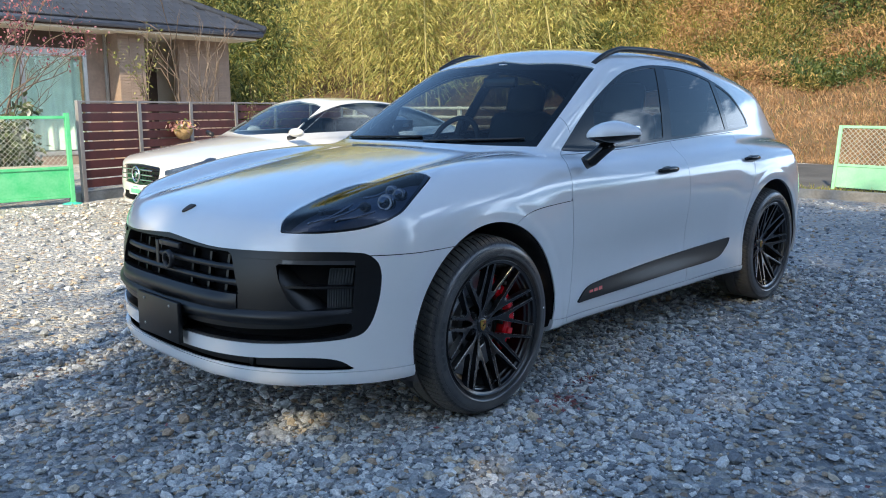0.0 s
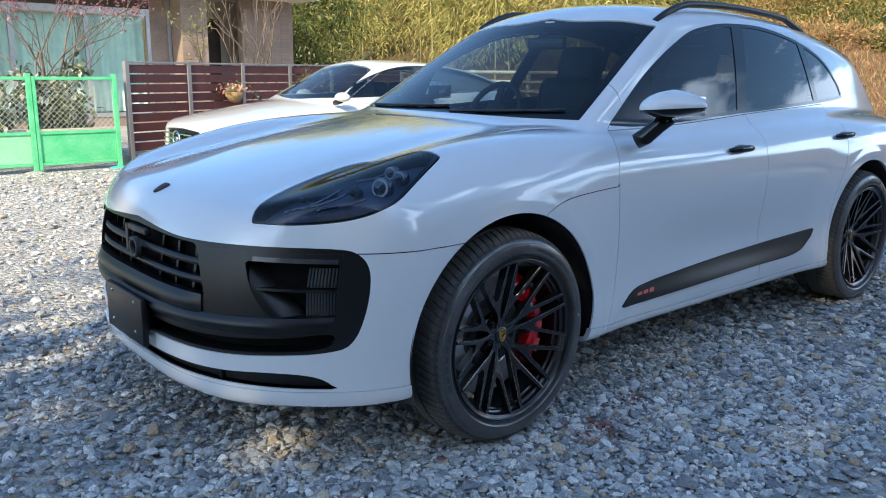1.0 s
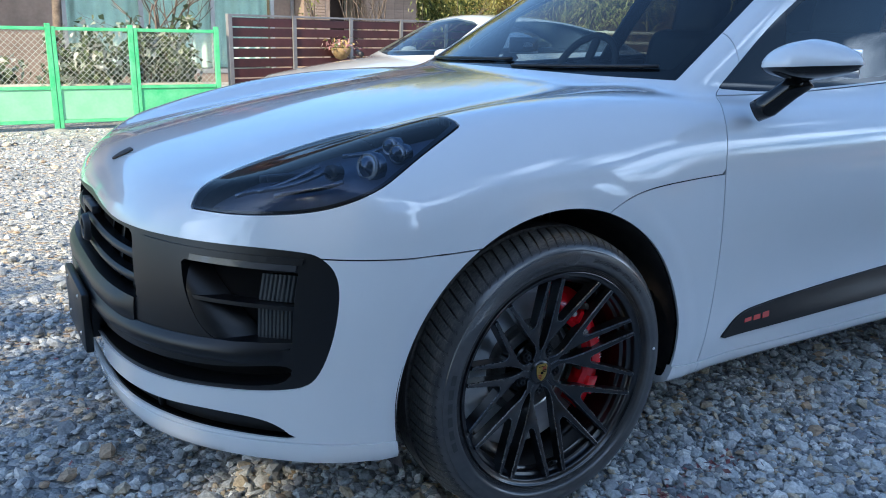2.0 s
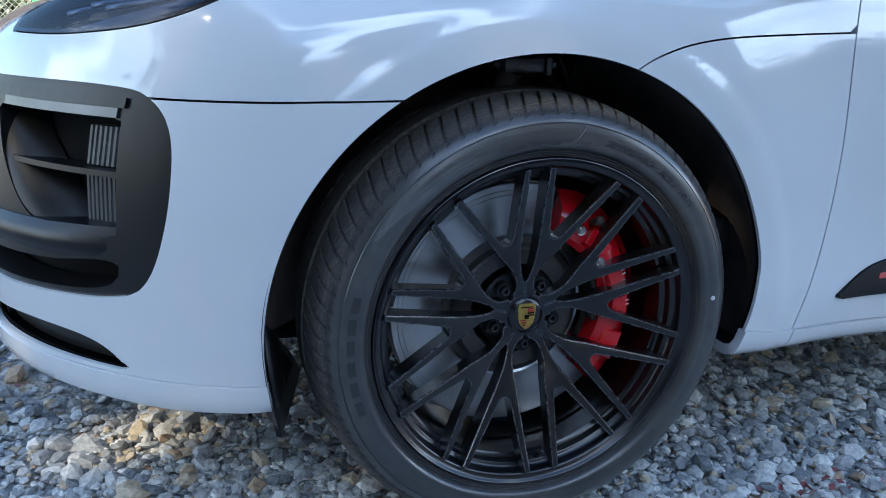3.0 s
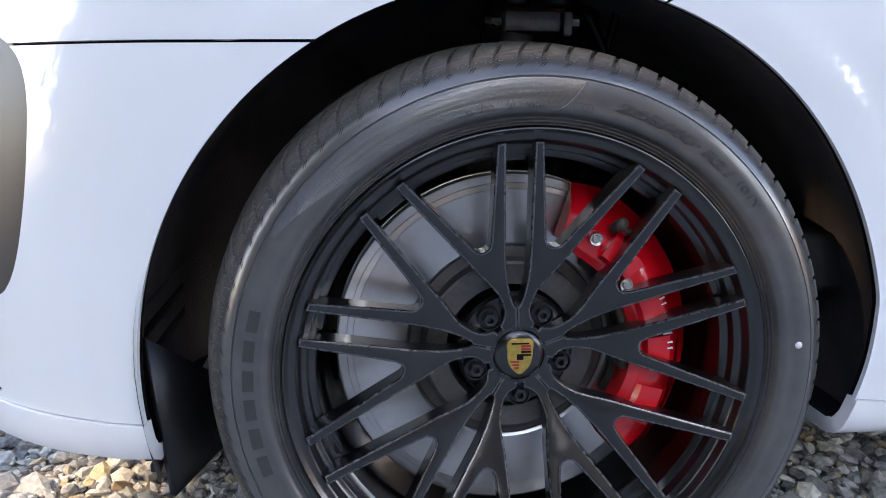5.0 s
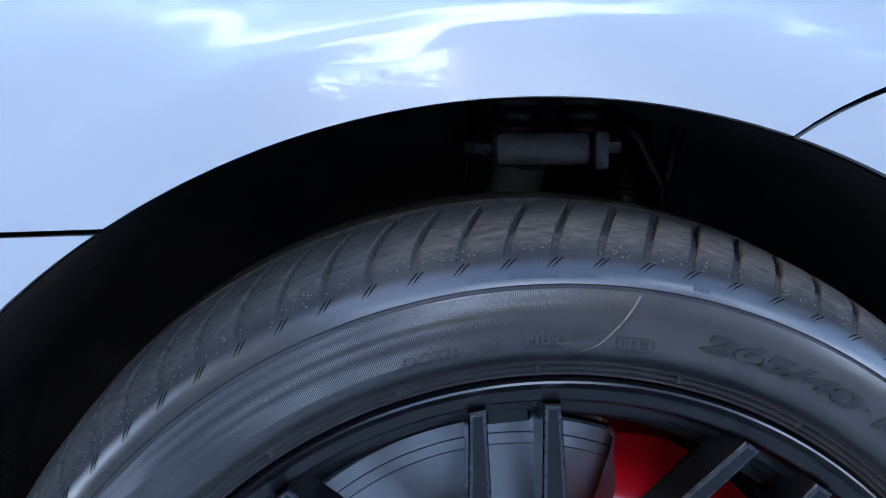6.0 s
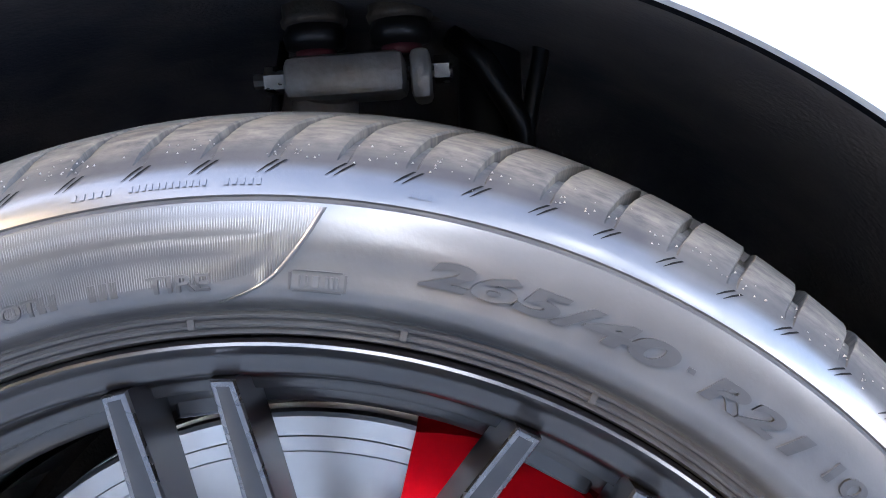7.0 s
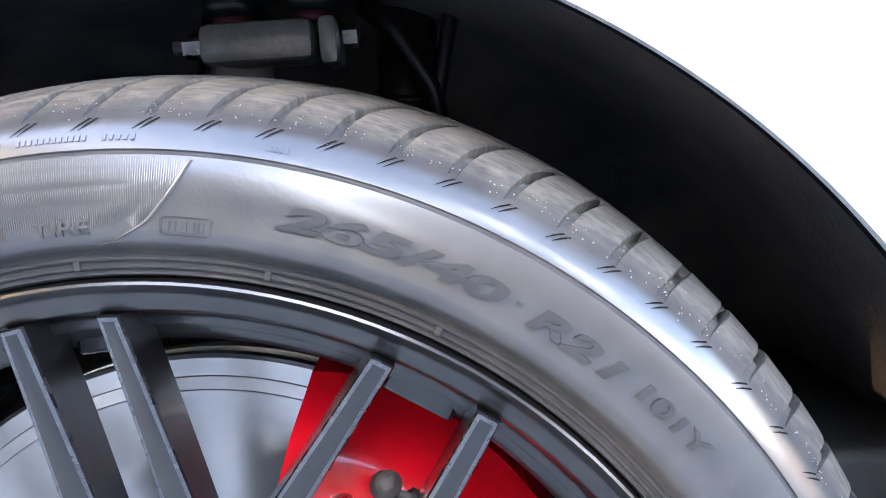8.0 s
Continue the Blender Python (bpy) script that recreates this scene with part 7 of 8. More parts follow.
def make_gates():
    """Green gates and panels: frame, pale lower panel, woven wire above."""
    y = 7.05
    xs = [1.47, 0.54, -0.27, -0.95, -1.75, -2.6, -3.5]
    for i, (x1, x0) in enumerate(zip(xs, xs[1:])):
        g = tagged(new("mesh_gate"), "green painted gate with woven wire over a solid panel", "gate", "green gates along the yard")
        slab("post", (x1 - 0.052, y - 0.026, 0.06), (x1, y + 0.026, 1.18), GREEN, g, bevel=0.004)
        slab("post", (x0 + 0.004, y - 0.022, 0.10), (x0 + 0.044, y + 0.022, 1.15), GREEN, g, bevel=0.004)
        slab("rail", (x0 + 0.046, y - 0.018, 1.11), (x1 - 0.054, y + 0.018, 1.145), GREEN, g, bevel=0.004)
        slab("rail", (x0 + 0.046, y - 0.020, 0.505), (x1 - 0.054, y + 0.020, 0.54), GREEN, g, bevel=0.004)
        slab("panel", (x0 + 0.046, y - 0.008, 0.19), (x1 - 0.054, y + 0.008, 0.503), GREEN if i == 0 else PALEGREEN, g, bevel=0.002)
        slab("rail", (x0 + 0.046, y - 0.020, 0.155), (x1 - 0.054, y + 0.020, 0.188), GREEN, g, bevel=0.004)
        bm = bmesh.new()
        p = 0.062
        lo, hi = (x0 + 0.05, 0.545), (x1 - 0.056, 1.108)
        wid, hei = hi[0] - lo[0], hi[1] - lo[1]
        k = -int(hei / p) - 1
        while k * p < wid + hei:
            for sgn in (1, -1):
                a = np.array([k * p, 0.0]); b = np.array([k * p + hei, hei])
                t0 = max(0.0, -a[0] / hei); t1 = min(1.0, (wid - a[0]) / hei)
                if t1 - t0 > 0.02:
                    u0, v0, u1, v1 = a[0] + hei * t0, hei * t0, a[0] + hei * t1, hei * t1
                    if sgn < 0:
                        u0, u1 = wid - u0, wid - u1
                    tube(bm, [(lo[0] + u0, y + 0.003 * sgn, lo[1] + v0), (lo[0] + u1, y + 0.003 * sgn, lo[1] + v1)], 0.0026, 4, cap=False)
            k += 1
        part("wire_mesh", bm, WIRE, g, "pale woven wire")
        bm = bmesh.new()
        bmesh.ops.create_uvsphere(bm, u_segments=16, v_segments=10, radius=1)
        for v in bm.verts:
            v.co = Vector((x1 - 0.03 + v.co.x * 0.17 * (1 + 0.1 * math.sin(5 * v.co.y)), y + v.co.y * 0.14, 0.028 + v.co.z * 0.075))
        tagged(part("footing_stone", bm, CONCRETE if i else TEAL), "round footing block under a gate post" if i else "teal plastic footing under a gate post", "footing", "gate footings")


def make_far_gate():
    """The leaning green gate panel across the lot."""
    g = tagged(new("leaning_gate"), "green wire gate leaning by the verge", "gate")
    m = Matrix.Translation((10.35, -0.62, 0.02)) @ Matrix.Rotation(radians(-97), 4, "Z") @ Matrix.Rotation(radians(-6), 4, "X")
    L = 1.85
    for lo, hi, mt, nm in (((-L, -0.02, 0.0), (-L + 0.05, 0.02, 0.98), PALEGREEN, "post"), ((-0.05, -0.02, 0.0), (0, 0.02, 0.98), PALEGREEN, "post"),
                           ((-L + 0.051, -0.015, 0.94), (-0.051, 0.015, 0.98), PALEGREEN, "rail"), ((-L + 0.051, -0.015, 0.36), (-0.051, 0.015, 0.40), PALEGREEN, "rail"),
                           ((-L + 0.051, -0.006, 0.04), (-0.051, 0.006, 0.358), PALEGREEN, "panel")):
        o = slab(nm, lo, hi, mt, g, bevel=0.004)
        o.matrix_basis = m
    bm = bmesh.new()
    p, wid, hei = 0.075, L - 0.1, 0.54
    k = -int(hei / p) - 1
    while k * p < wid + hei:
        for sgn in (1, -1):
            a = k * p
            t0, t1 = max(0.0, -a / hei), min(1.0, (wid - a) / hei)
            if t1 - t0 > 0.02:
                u0, v0, u1, v1 = a + hei * t0, hei * t0, a + hei * t1, hei * t1
                if sgn < 0:
                    u0, u1 = wid - u0, wid - u1
                tube(bm, [(-L + 0.05 + u0, 0.004 * sgn, 0.40 + v0), (-L + 0.05 + u1, 0.004 * sgn, 0.40 + v1)], 0.004, 4, cap=False)
        k += 1
    o = part("wire_mesh", bm, WIRE, g)
    o.matrix_basis = m


def make_slat_fence():
    f = tagged(new("slat_fence"), "dark maroon horizontal slat fence with grey posts", "fence")
    way = Vector((1, 0.27, 0)).normalized()
    p0 = Vector((1.62, 7.12, 0))
    rot = Matrix.Rotation(math.atan2(way.y, way.x), 4, "Z")
    base = Matrix.Translation(p0) @ rot
    step = 0.905
    for i in range(7):
        o = slab("post", (i * step - 0.028, -0.028, 0.05), (i * step + 0.028, 0.028, 1.33), POST, f, bevel=0.004)
        o.matrix_basis = base
        if i == 6:
            break
        for k in range(9):
            z = 0.255 + 0.117 * k
            o = slab("slat", (i * step + 0.030, -0.012, z), ((i + 1) * step - 0.030, 0.012, z + 0.100), MAROON, f, bevel=0.003)
            o.matrix_basis = base
        o = slab("top_rail", (i * step + 0.030, -0.022, 1.305), ((i + 1) * step - 0.030, 0.022, 1.328), POST, f, bevel=0.003)
        o.matrix_basis = base
    bm = bmesh.new()
    box(bm, (-0.1, 0.04, -0.05), (6.2, 0.18, 0.20), 0.01)
    w = tagged(part("block_wall", bm, CONCRETE), "low concrete block footing under the slat fence", "wall", kind="structure")
    w.matrix_basis = base
    # low planter wall behind the gates
    bm = bmesh.new()
    box(bm, (-4.0, 7.9, -0.05), (1.5, 8.05, 0.50), 0.01)
    tagged(part("planter_wall", bm, CREAM), "low cream planter wall behind the gates", "wall", kind="structure")


def make_guard_rail():
    r = tagged(new("guard_rail"), "cream painted guard rail along the road", "railing")
    pts = [Vector((BANK_X(y) - 0.5, y, 0.0)) for y in np.arange(5.0, 27.0, 2.0)]
    for p in pts:
        slab("post", (p.x - 0.05, p.y - 0.05, -0.05), (p.x + 0.05, p.y + 0.05, 1.30), RAILPAINT, r, bevel=0.01)
    for z in (0.72, 0.98, 1.24):
        bm = bmesh.new()
        tube(bm, [(p.x - 0.06, p.y, z) for p in pts], 0.045, 8)
        part("rail", bm, RAILPAINT, r)


# second car: a white saloon, told by its own few curves
hood2 = curve((-0.9, -0.75, -0.4, 0.2, 0.85, 1.6, 3.0, 3.6, 4.1), (0.62, 0.70, 0.80, 0.90, 0.97, 0.985, 1.02, 1.03, 0.93))
side2 = curve((0.15, 0.3, 0.5, 0.7, 0.85, 0.98, 1.1), (0.86, 0.91, 0.92, 0.925, 0.915, 0.87, 0.78))
roof2 = curve((0.65, 1.15, 1.75, 2.4, 3.05, 3.7), (1.24, 1.365, 1.42, 1.40, 1.29, 1.08))


def body2(x, y, z):
    a = np.abs(y)
    f = smax(z - (hood2(x) - 0.05 * (a / 0.8) ** 2), a - side2(z), 0.09)
    f = smax(f, -0.82 + 0.30 * np.clip(a / 0.9, 0, 1.2) ** 3 + 0.10 * np.clip(z - 0.45, 0, 1) - x, 0.06)
    f = smax(f, x - (4.05 - 0.28 * np.clip(a / 0.9, 0, 1.2) ** 3), 0.08)
    f = smax(f, 0.20 - z, 0.03)
    g = smax(z - (roof2(x) - 0.05 * (a / 0.6) ** 2), a - (0.76 - 0.42 * (z - 0.98)), 0.07)
    g = smax(g, (0.60 + 0.12 * (a / 0.7) ** 2 - x) * 0.46 + (z - 0.965) * 0.89, 0.05)
    g = smax(g, (x - 3.55) * 0.42 + (z - 1.06) * 0.91, 0.05)
    g = smax(g, 0.75 - z, 0.02)
    return smin(f, g, 0.03)


def make_saloon():
    global body
    keep, body = body, body2
    V, T = skin(0.03)
    c = tagged(new("saloon_car"), "white saloon car parked beyond the other", "car")
    at = Matrix.Translation((2.17, 5.15, 0.03)) @ Matrix.Scale(0.945, 4)
    arch = lambda v: np.minimum(np.hypot(v[:, 0], v[:, 2] - 0.33), np.hypot(v[:, 0] - 2.94, v[:, 2] - 0.33)) - 0.375
    V, T = cut(V, T, arch(V))
    poly = {"side": rounded([(0.78, 0.985, True), (1.16, 1.20), (1.65, 1.33), (2.3, 1.345), (2.9, 1.25), (3.35, 1.08), (3.2, 1.045), (2.0, 1.01)], 6),
            "screen": rounded([(-0.30, 0.985), (0.6, 0.985), (0.70, 0.99, True), (0.56, 1.30, True), (0.3, 1.345), (-0.30, 1.35)], 6),
            "grille": rounded([(-0.30, 0.655), (0.36, 0.655), (0.43, 0.60), (0.40, 0.50), (0.33, 0.455), (-0.30, 0.45)], 5),
            "lamp": rounded([(-0.80, 0.575), (-0.66, 0.665), (-0.42, 0.745), (-0.34, 0.75), (-0.44, 0.665), (-0.62, 0.58)], 5),
            "low": rounded([(-0.30, 0.36), (0.5, 0.36), (0.72, 0.40), (0.76, 0.34), (0.6, 0.27), (-0.30, 0.26)], 5)}
    (dV, dT), (V, T) = split(V, T, lambda v: np.minimum(inside(poly["side"], v[:, 0], v[:, 2]), -v[:, 1] - 0.3))
    (wV, wT), (V, T) = split(V, T, lambda v: np.minimum(inside(poly["screen"], -v[:, 1], v[:, 2]), 1.7 - v[:, 0]))
    (gV, gT), (V, T) = split(V, T, lambda v: np.minimum(inside(poly["grille"], -v[:, 1], v[:, 2]), -0.2 - v[:, 0]))
    (bV, bT), (V, T) = split(V, T, lambda v: np.minimum(inside(poly["low"], -v[:, 1], v[:, 2]), -0.2 - v[:, 0]))
    (lV, lT), (V, T) = split(V, T, lambda v: np.minimum(inside(poly["lamp"], v[:, 0], v[:, 2]), -v[:, 1] - 0.5))
    made = [panel("body", V, T, PAINT2, c, "white painted body", 0.02),
            panel("windscreen", wV, wT, WSGLASS, c, "clear windscreen", 0),
            panel("grille", gV, gT, GLOSSBLACK, c, "black grille with bright bars", 0, push=-0.02),
            panel("air_intake", bV, bT, DARK, c, "dark lower intake", 0, push=-0.03)]
    for s in ("left", "right"):
        made.append(panel("side_window", dV, dT, GLASS, c, "side glass", 0, s))
        made.append(panel("headlamp", lV, lT, BUCKET, c, "long swept headlamp", 0.02, s, -0.004))
        made.append(panel("lamp_cover", lV, lT, LENS, c, "", 0, s, 0.001))
    for o in made:
        o.matrix_basis = at
    gx = -0.80
    for z in (0.50, 0.555, 0.61):
        o = slab("grille_bar", (gx - 0.035, -0.36, z - 0.008), (gx - 0.02, 0.36, z + 0.008), CHROME, c); o.matrix_basis = at
    bm = bmesh.new(); bm.from_mesh(revolve([(0, 0.075), (-0.012, 0.085), (0, 0.095)], 32))
    bm.from_mesh(revolve([(-0.004, 0.0), (-0.006, 0.030), (0.0, 0.034)], 24))
    o = part("round_badge", bm, CHROME, c, "round bright badge"); o.matrix_basis = at @ Matrix.Translation((gx - 0.04, 0, 0.555)) @ Matrix.Rotation(radians(-90), 4, "Z")
    o = slab("number_plate", (gx - 0.05, -0.165, 0.33), (gx - 0.035, 0.165, 0.44), WHITEMARK, c, "white plate with plain green bars"); o.matrix_basis = at
    for x0, x1, z0, z1 in ((-0.12, 0.12, 0.345, 0.395), (-0.06, 0.06, 0.41, 0.425)):
        o2 = slab("plate_bars", (gx - 0.052, x0, z0), (gx - 0.0505, x1, z1), GREEN, o, bevel=0)
    for s in (-1, 1):
        bm = bmesh.new()
        bmesh.ops.create_uvsphere(bm, u_segments=20, v_segments=12, radius=1)
        for v in bm.verts:
            if s > 0:                                    # folded against the door
                v.co = Vector((1.30 + v.co.x * 0.11, 0.93 + v.co.y * 0.06, 0.985 + v.co.z * 0.06))
                continue
            v.co = Vector((0.62 + v.co.x * 0.07, s * 1.0 + v.co.y * 0.12, 1.0 + v.co.z * (0.058 if v.co.z > 0 else 0.045)))
        o = part("door_mirror", bm, PAINT2, c, "white door mirror"); o.matrix_basis = at
        bm = bmesh.new()
        tube(bm, [(0.62, s * 0.85, 0.94), (0.62, s * 0.97, 0.965)], 0.03, 10)
        part("mirror_stalk", bm, TRIM, o)
        for x in (0.0, 2.94):
            me = revolve([(-0.79, 0.24), (-0.805, 0.25), (-0.81, 0.29), (-0.79, 0.325), (-0.75, 0.335), (-0.58, 0.335)], 48)
            t = link("tyre", me, RUBBER, c); t.matrix_basis = at @ Matrix.Translation((x, 0 if s < 0 else 0, 0.335)) @ (Matrix.Identity(4) if s < 0 else Matrix.Rotation(math.pi, 4, "Z"))
            bm = bmesh.new()
            bm.from_mesh(revolve([(-0.795, 0.24), (-0.785, 0.225), (-0.76, 0.222), (-0.66, 0.22), (-0.66, 0.0)], 48))
            for k in range(5):
                q = k * 2 * math.pi / 5
                box(bm, (0.03, -0.79, -0.025), (0.225, -0.765, 0.025), 0.008, Matrix.Rotation(q, 4, "Y"))
            rim = part("rim", bm, STEEL, t, "bright alloy rim")
    for lo, hi, mt, nm in (((0.3, -0.8, 0.3), (3.6, 0.8, 0.5), CABIN, "cabin_floor"), ((0.85, -0.7, 0.6), (1.25, 0.7, 0.95), CABIN, "dashboard"), ((1.85, -0.65, 0.5), (2.1, -0.12, 1.15), CABIN, "seat"), ((1.85, 0.12, 0.5), (2.1, 0.65, 1.15), CABIN, "seat"), ((2.8, -0.7, 0.5), (3.0, 0.7, 1.05), CABIN, "rear_seat")):
        o = slab(nm, lo, hi, mt, c, bevel=0.06); o.matrix_basis = at
    body = keep


PAINT2 = mat("cream_white_paint", (0.66, 0.645, 0.61), 0.30, 0, 1.0, 0.03, vary=0.03, scale=2)


def make_clutter(rng):
    pot = tagged(new("hanging_planter"), "straw hanging planter with pink and yellow flowers on the fence", "planter")
    bm = bmesh.new()
    bm.from_mesh(revolve([(0.0, 0.0), (-0.02, 0.07), (-0.09, 0.12), (-0.15, 0.135), (-0.15, 0.125)], 24))
    o = part("basket", bm, mat("straw_basket", (0.36, 0.25, 0.12), 0.9, vary=0.4, scale=40, bump=0.6, bump_scale=120), pot)
    o.matrix_basis = Matrix.Translation((3.16, 7.43, 0.80)) @ Matrix.Rotation(radians(-90), 4, "X")
    n = 160
    P = np.array([3.16, 7.43, 0.99]) + rng.normal(0, 1, (n, 3)) * np.array([0.10, 0.08, 0.05])
    V, F = leaves(rng, P, rng.normal(0, 1, (n, 3)), np.full(n, 0.06), np.full(n, 0.04))
    c = fast_mesh("flowers", V, F, island_mat("petals", [(0, (0.46, 0.24, 0.24)), (0.35, (0.50, 0.37, 0.15)), (0.6, (0.56, 0.47, 0.42)), (0.80, (0.14, 0.2, 0.06))], 0.7, 0, 0.2), "stuff")
    c.parent = pot
    # leafy plants behind the gates
    for x, y, h, cnt in ((0.15, 8.25, 1.0, 900), (0.95, 8.3, 1.15, 1100), (1.35, 8.4, 0.9, 700), (-0.9, 8.5, 0.8, 500), (-2.2, 8.4, 1.0, 700)):
        make_bare_tree(rng, (x, y), h, "garden_shrub", "leafy grey-green garden shrub behind the gate", SHRUB, cnt, 0.6, 4, (0.11, 0.07))
    red = island_mat("red_leaves", [(0, (0.30, 0.11, 0.13)), (0.5, (0.38, 0.19, 0.20)), (0.8, (0.24, 0.09, 0.09))], 0.7, 0, 0.3)
    make_bare_tree(rng, (1.05, 9.2), 2.7, "maple_sapling", "slim maple sapling with dusky red leaves", red, 420, 0.4, 2, (0.05, 0.032), 0.70)
    make_bare_tree(rng, (1.55, 9.6), 2.7, "maple_sapling", "slim maple sapling with dusky red leaves", red, 380, 0.4, 2, (0.05, 0.032), 0.70)
    make_bare_tree(rng, (4.1, 8.9), 2.6, "bare_tree", "bare branching garden tree behind the slat fence", None, 0, 0.35, 2)
    make_bare_tree(rng, (3.75, 8.7), 2.3, "garden_shrub", "upright yellow-green shrub behind the slat fence", island_mat("olive", [(0, (0.22, 0.22, 0.06)), (0.5, (0.15, 0.17, 0.04)), (0.8, (0.30, 0.28, 0.10))], 0.7, 0, 0.2), 420, 0.2, 2, (0.06, 0.028))
    make_bare_tree(rng, (5.1, 9.4), 2.5, "bare_tree", "bare branching garden tree behind the slat fence", None, 0, 0.35, 2)
    # things stacked behind the gate
    for lo, hi, mt, lab, nm in (((-1.75, 9.3, 0.62), (-1.20, 9.7, 0.86), mat("orange_crate", (0.75, 0.25, 0.03), 0.6, vary=0.2, scale=5), "orange plastic crate stacked on a blue one", "crate"),
                                ((-1.75, 9.3, 0.36), (-1.20, 9.7, 0.60), mat("blue_crate", (0.06, 0.28, 0.62), 0.6, vary=0.2, scale=5), "blue plastic crate under an orange one", "crate")):
        bm = bmesh.new(); box(bm, lo, hi, 0.02)
        for k in range(5):
            x = lo[0] + 0.06 + 0.1 * k
            box(bm, (x, lo[1] - 0.012, lo[2] + 0.03), (x + 0.03, lo[1], hi[2] - 0.03), 0.004)
        tagged(part(nm, bm, mt, smooth=False), lab, "crate", "stacked crates")
    bm = bmesh.new(); box(bm, (-1.9, 9.2, 0.0), (-1.05, 9.8, 0.355), 0.02)
    tagged(part("bench", bm, CONCRETE, smooth=False), "grey block bench carrying crates", "bench")
    bm = bmesh.new(); tube(bm, [(0.05, 8.9, 0), (0.0, 8.95, 1.0), (0.06, 9.0, 2.2)], [0.07, 0.06, 0.05], 10)
    tagged(part("tree_trunk", bm, BARK), "plain tan tree trunk behind the gate", "trunk")
    # red paint flecks and fallen leaves on the stones
    n = 210
    P = np.stack([np.r_[rng.normal(0.28, 0.08, 60), rng.normal(0.60, 0.10, 30), rng.uniform(-1.5, 4, 120)], np.r_[rng.normal(-1.12, 0.05, 60), rng.normal(-1.03, 0.02, 30), rng.uniform(-2.4, 1.2, 120)], np.full(n, 0.022)], 1)
    V, F = leaves(rng, P, rng.normal(0, 1, (n, 3)) * np.array([1, 1, 0.15]), rng.uniform(0.012, 0.034, n), rng.uniform(0.008, 0.018, n), 0.0)
    fast_mesh("fallen_leaves", V, F, island_mat("red_scraps", [(0, (0.24, 0.085, 0.085)), (0.5, (0.32, 0.17, 0.16)), (0.8, (0.20, 0.10, 0.085))], 0.8), "stuff", "small dusky red leaf scraps on the gravel", "leaves")


SHRUB = island_mat("shrub_leaves", [(0.0, (0.11, 0.14, 0.06)), (0.3, (0.30, 0.33, 0.24)), (0.5, (0.07, 0.09, 0.04)), (0.75, (0.48, 0.48, 0.42)), (0.9, (0.16, 0.18, 0.08))], 0.7, 0, 0.2)
make_house()
make_gates()
make_far_gate()
make_slat_fence()
make_guard_rail()
make_saloon()
make_clutter(np.random.default_rng(21))


def make_shade_trees(rng):
    """Tall unseen evergreens west of the lot, added to throw broken shade over cars."""
    VV, FF, base = [], [], 0

    def clump(c, r, m, big):
        nonlocal base
        u = rng.normal(0, 1, (m, 3)); u /= np.linalg.norm(u, axis=1, keepdims=True)
        P = np.array(c) + u * r * rng.uniform(0.2, 1.0, (m, 1))
        V, F = leaves(rng, P, u + rng.normal(0, 0.5, (m, 3)), rng.uniform(0.25, 0.5, m) * big, rng.uniform(0.14, 0.26, m) * big, 0.25)
        VV.append(V); FF.append(F + base); base += len(V)
    for y in np.arange(-18.6, -2.8, 0.85):
        for z in np.arange(0.6, 13.4, 0.85):
            for x in (-10.2, -9.3, -8.4):
                clump((x + rng.normal(0, 0.3), y + rng.normal(0, 0.3) - 0.05 * max(0, z - 9), z + rng.normal(0, 0.3)), rng.uniform(0.7, 1.15), 46, 1.0)
    # lower trees further back
    for k in range(150):
        x = rng.uniform(-8, -1.2)
        clump((x, -15 + rng.normal(0, 0.8), rng.uniform(0.4, 7.8 - 0.25 * abs(x + 4.5))), rng.uniform(0.8, 1.3), 46, 1.2)
    fast_mesh("shade_trees", np.concatenate(VV), np.concatenate(FF), EVERGREEN, "stuff", "tall dense unseen evergreens added to shade the gravel lot", "trees")
    bm = bmesh.new()
    for x, y, h in [(-9.4, yy, 11.0) for yy in (-17.5, -14.2, -11.0, -7.6, -4.3)] + [(-6.5, -15.0, 6.0), (-3.2, -15.2, 6.0)]:
        tube(bm, [(x, y, -0.1), (x + 0.1, y, h * 0.4), (x - 0.05, y + 0.1, h * 0.75), (x, y, h)], [0.24, 0.19, 0.12, 0.04], 10)
    tagged(part("shade_tree_trunks", bm, BARK), "dark trunks within the unseen shade trees", "trunks", kind="stuff")


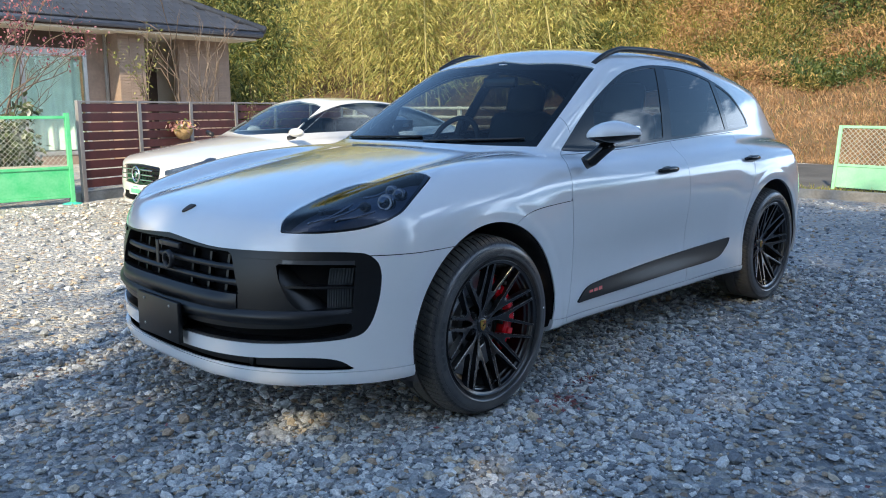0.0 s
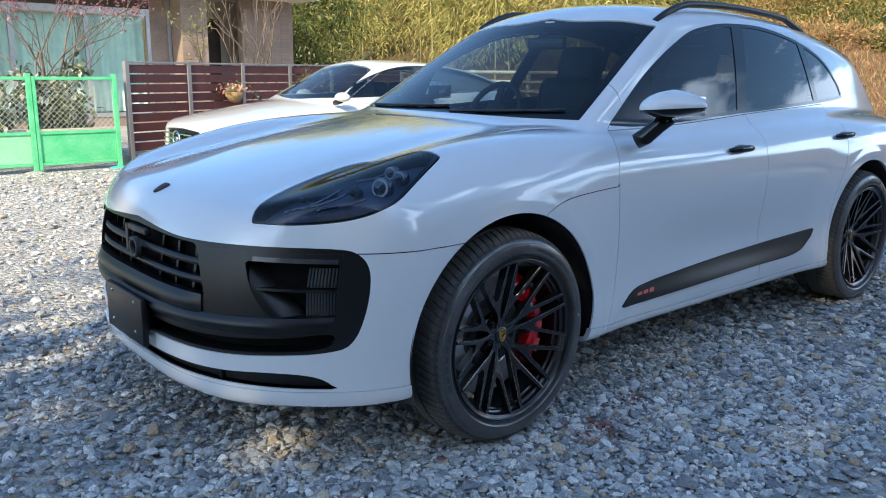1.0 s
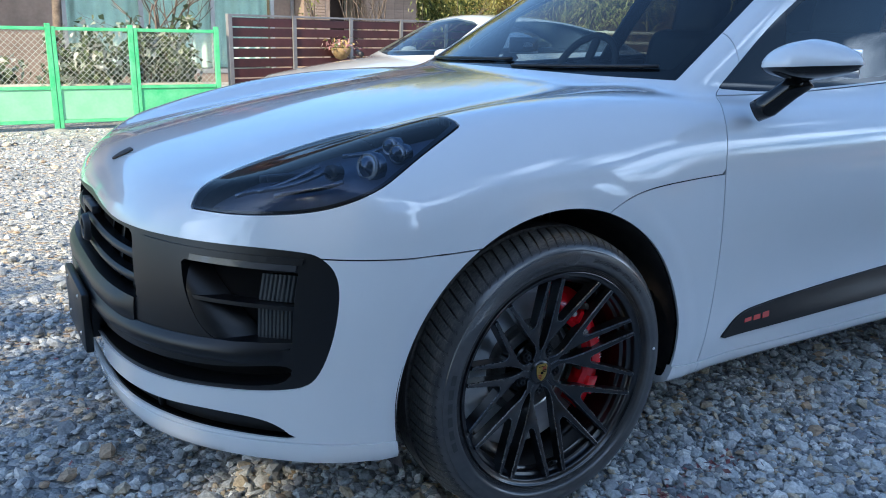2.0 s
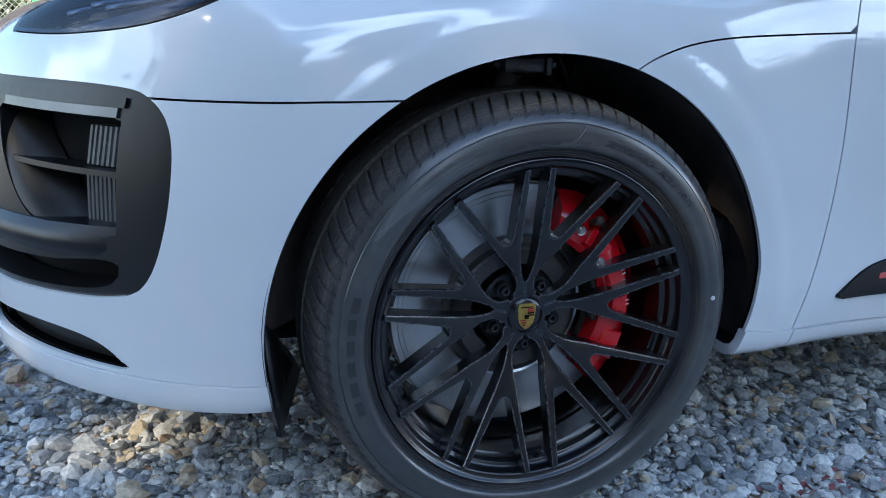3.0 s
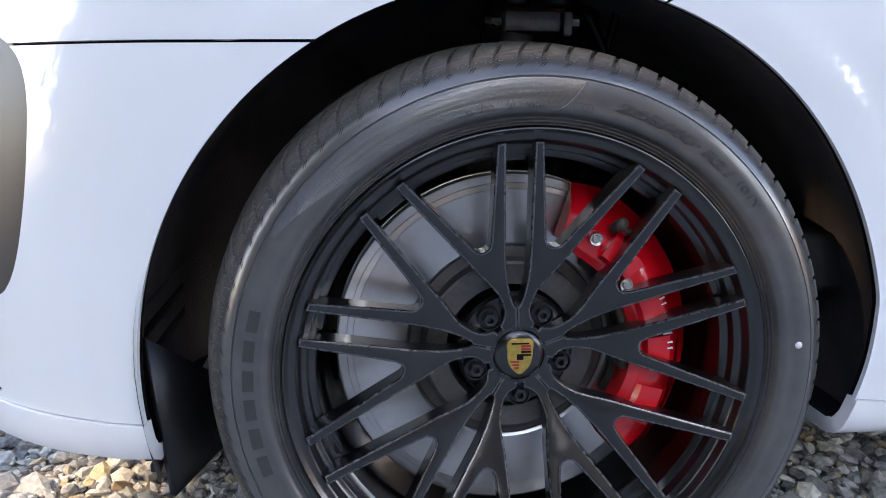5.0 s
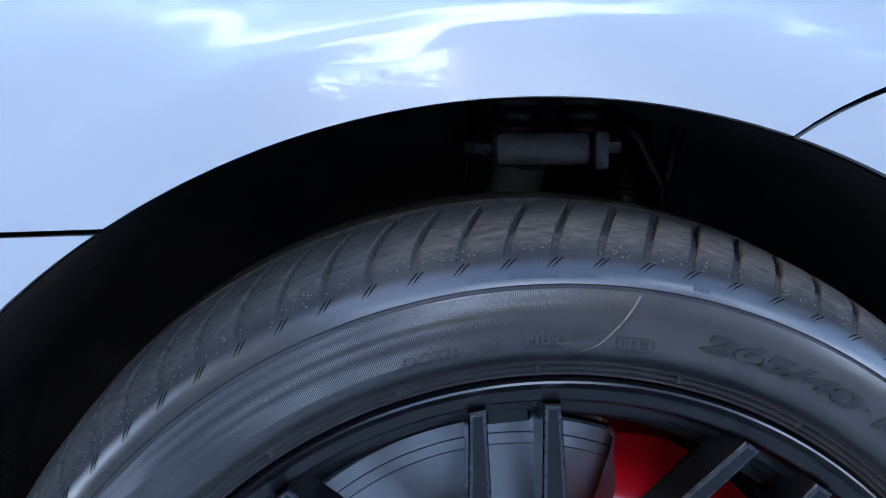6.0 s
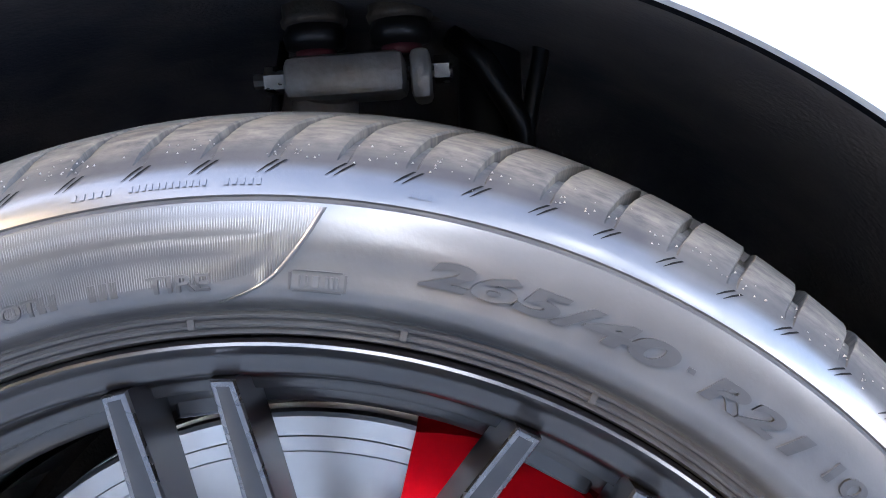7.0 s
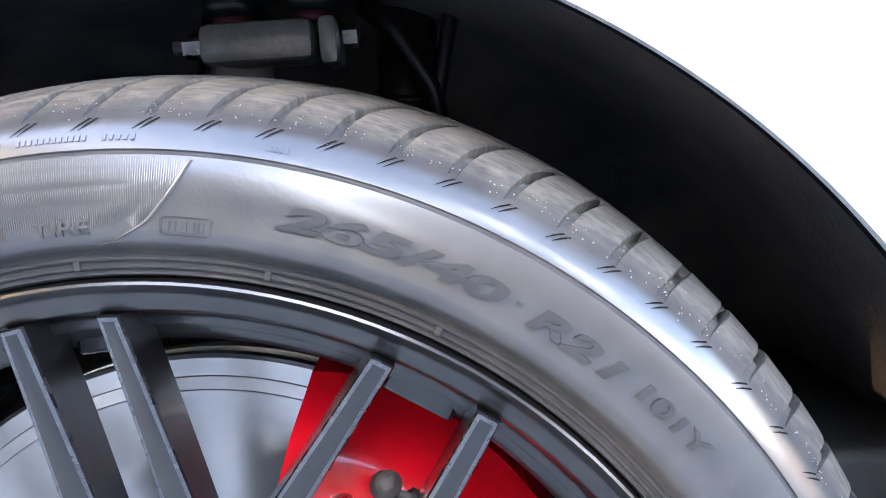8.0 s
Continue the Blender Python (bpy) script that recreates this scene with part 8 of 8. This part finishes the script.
def make_neighbour():
    """The two-storey house behind the lot, seen in the paint: walls, gabled roof, windows and a door."""
    h = tagged(new("neighbour_house"), "two-storey brown house with a low gabled roof", "house")
    x0, x1, y0, y1, eave, ridge = 1.2, 11.4, -20.0, -11.6, 6.3, 8.9
    slab("wall", (x0, y1 - 0.2, -0.05), (x1, y1, eave), TILE, h)
    slab("wall", (x0, y0, -0.05), (x1, y0 + 0.2, eave), TILE, h)
    slab("wall", (x0, y0 + 0.21, -0.05), (x0 + 0.2, y1 - 0.21, eave), TILE, h)
    slab("wall", (x1 - 0.2, y0 + 0.21, -0.05), (x1, y1 - 0.21, eave), TILE, h)
    xm = (x0 + x1) / 2
    for y in (y1 - 0.19, y0 + 0.01):
        bm = bmesh.new()
        a = [bm.verts.new(c) for c in ((x0, y, eave), (x1, y, eave), (xm, y, ridge - 0.1))]
        b = [bm.verts.new(c) for c in ((x0, y + 0.18, eave), (x1, y + 0.18, eave), (xm, y + 0.18, ridge - 0.1))]
        for f in ((a[0], a[2], a[1]), b, (a[0], a[1], b[1], b[0]), (a[1], a[2], b[2], b[1]), (a[2], a[0], b[0], b[2])):
            bm.faces.new(f)
        bmesh.ops.recalc_face_normals(bm, faces=bm.faces)
        part("gable", bm, DARKWALL, h, smooth=False)
    for sg in (-1, 1):
        bm = bmesh.new()
        xe = xm + sg * ((x1 - x0) / 2 + 0.7)
        ze = eave - 0.7 * (ridge - eave) / ((x1 - x0) / 2)
        v = [bm.verts.new(c) for c in ((xm, y0 - 0.6, ridge), (xm, y1 + 0.6, ridge), (xe, y1 + 0.6, ze), (xe, y0 - 0.6, ze))]
        f = bm.faces.new(v)
        r = bmesh.ops.extrude_face_region(bm, geom=[f])
        bmesh.ops.translate(bm, vec=(0, 0, 0.16), verts=[e for e in r["geom"] if isinstance(e, bmesh.types.BMVert)])
        bmesh.ops.recalc_face_normals(bm, faces=bm.faces)
        part("roof", bm, ROOFTILE, h, "dark slate roof slope", smooth=False)
    for xa, xb, za, zb in ((2.4, 4.2, 0.9, 2.3), (7.6, 9.9, 0.3, 2.3), (2.4, 4.0, 3.9, 5.2), (7.8, 9.4, 3.9, 5.2)):
        w = slab("window", (xa - 0.07, y1 + 0.002, za - 0.07), (xb + 0.07, y1 + 0.05, zb + 0.07), ALUFRAME, h)
        slab("pane", (xa, y1 + 0.051, za), (xb, y1 + 0.058, zb), TINT, w, bevel=0)
    slab("door", (5.4, y1 + 0.002, 0.0), (6.4, y1 + 0.06, 2.15), DARKWALL, h, "dark back door")


make_shade_trees(np.random.default_rng(31))
make_neighbour()
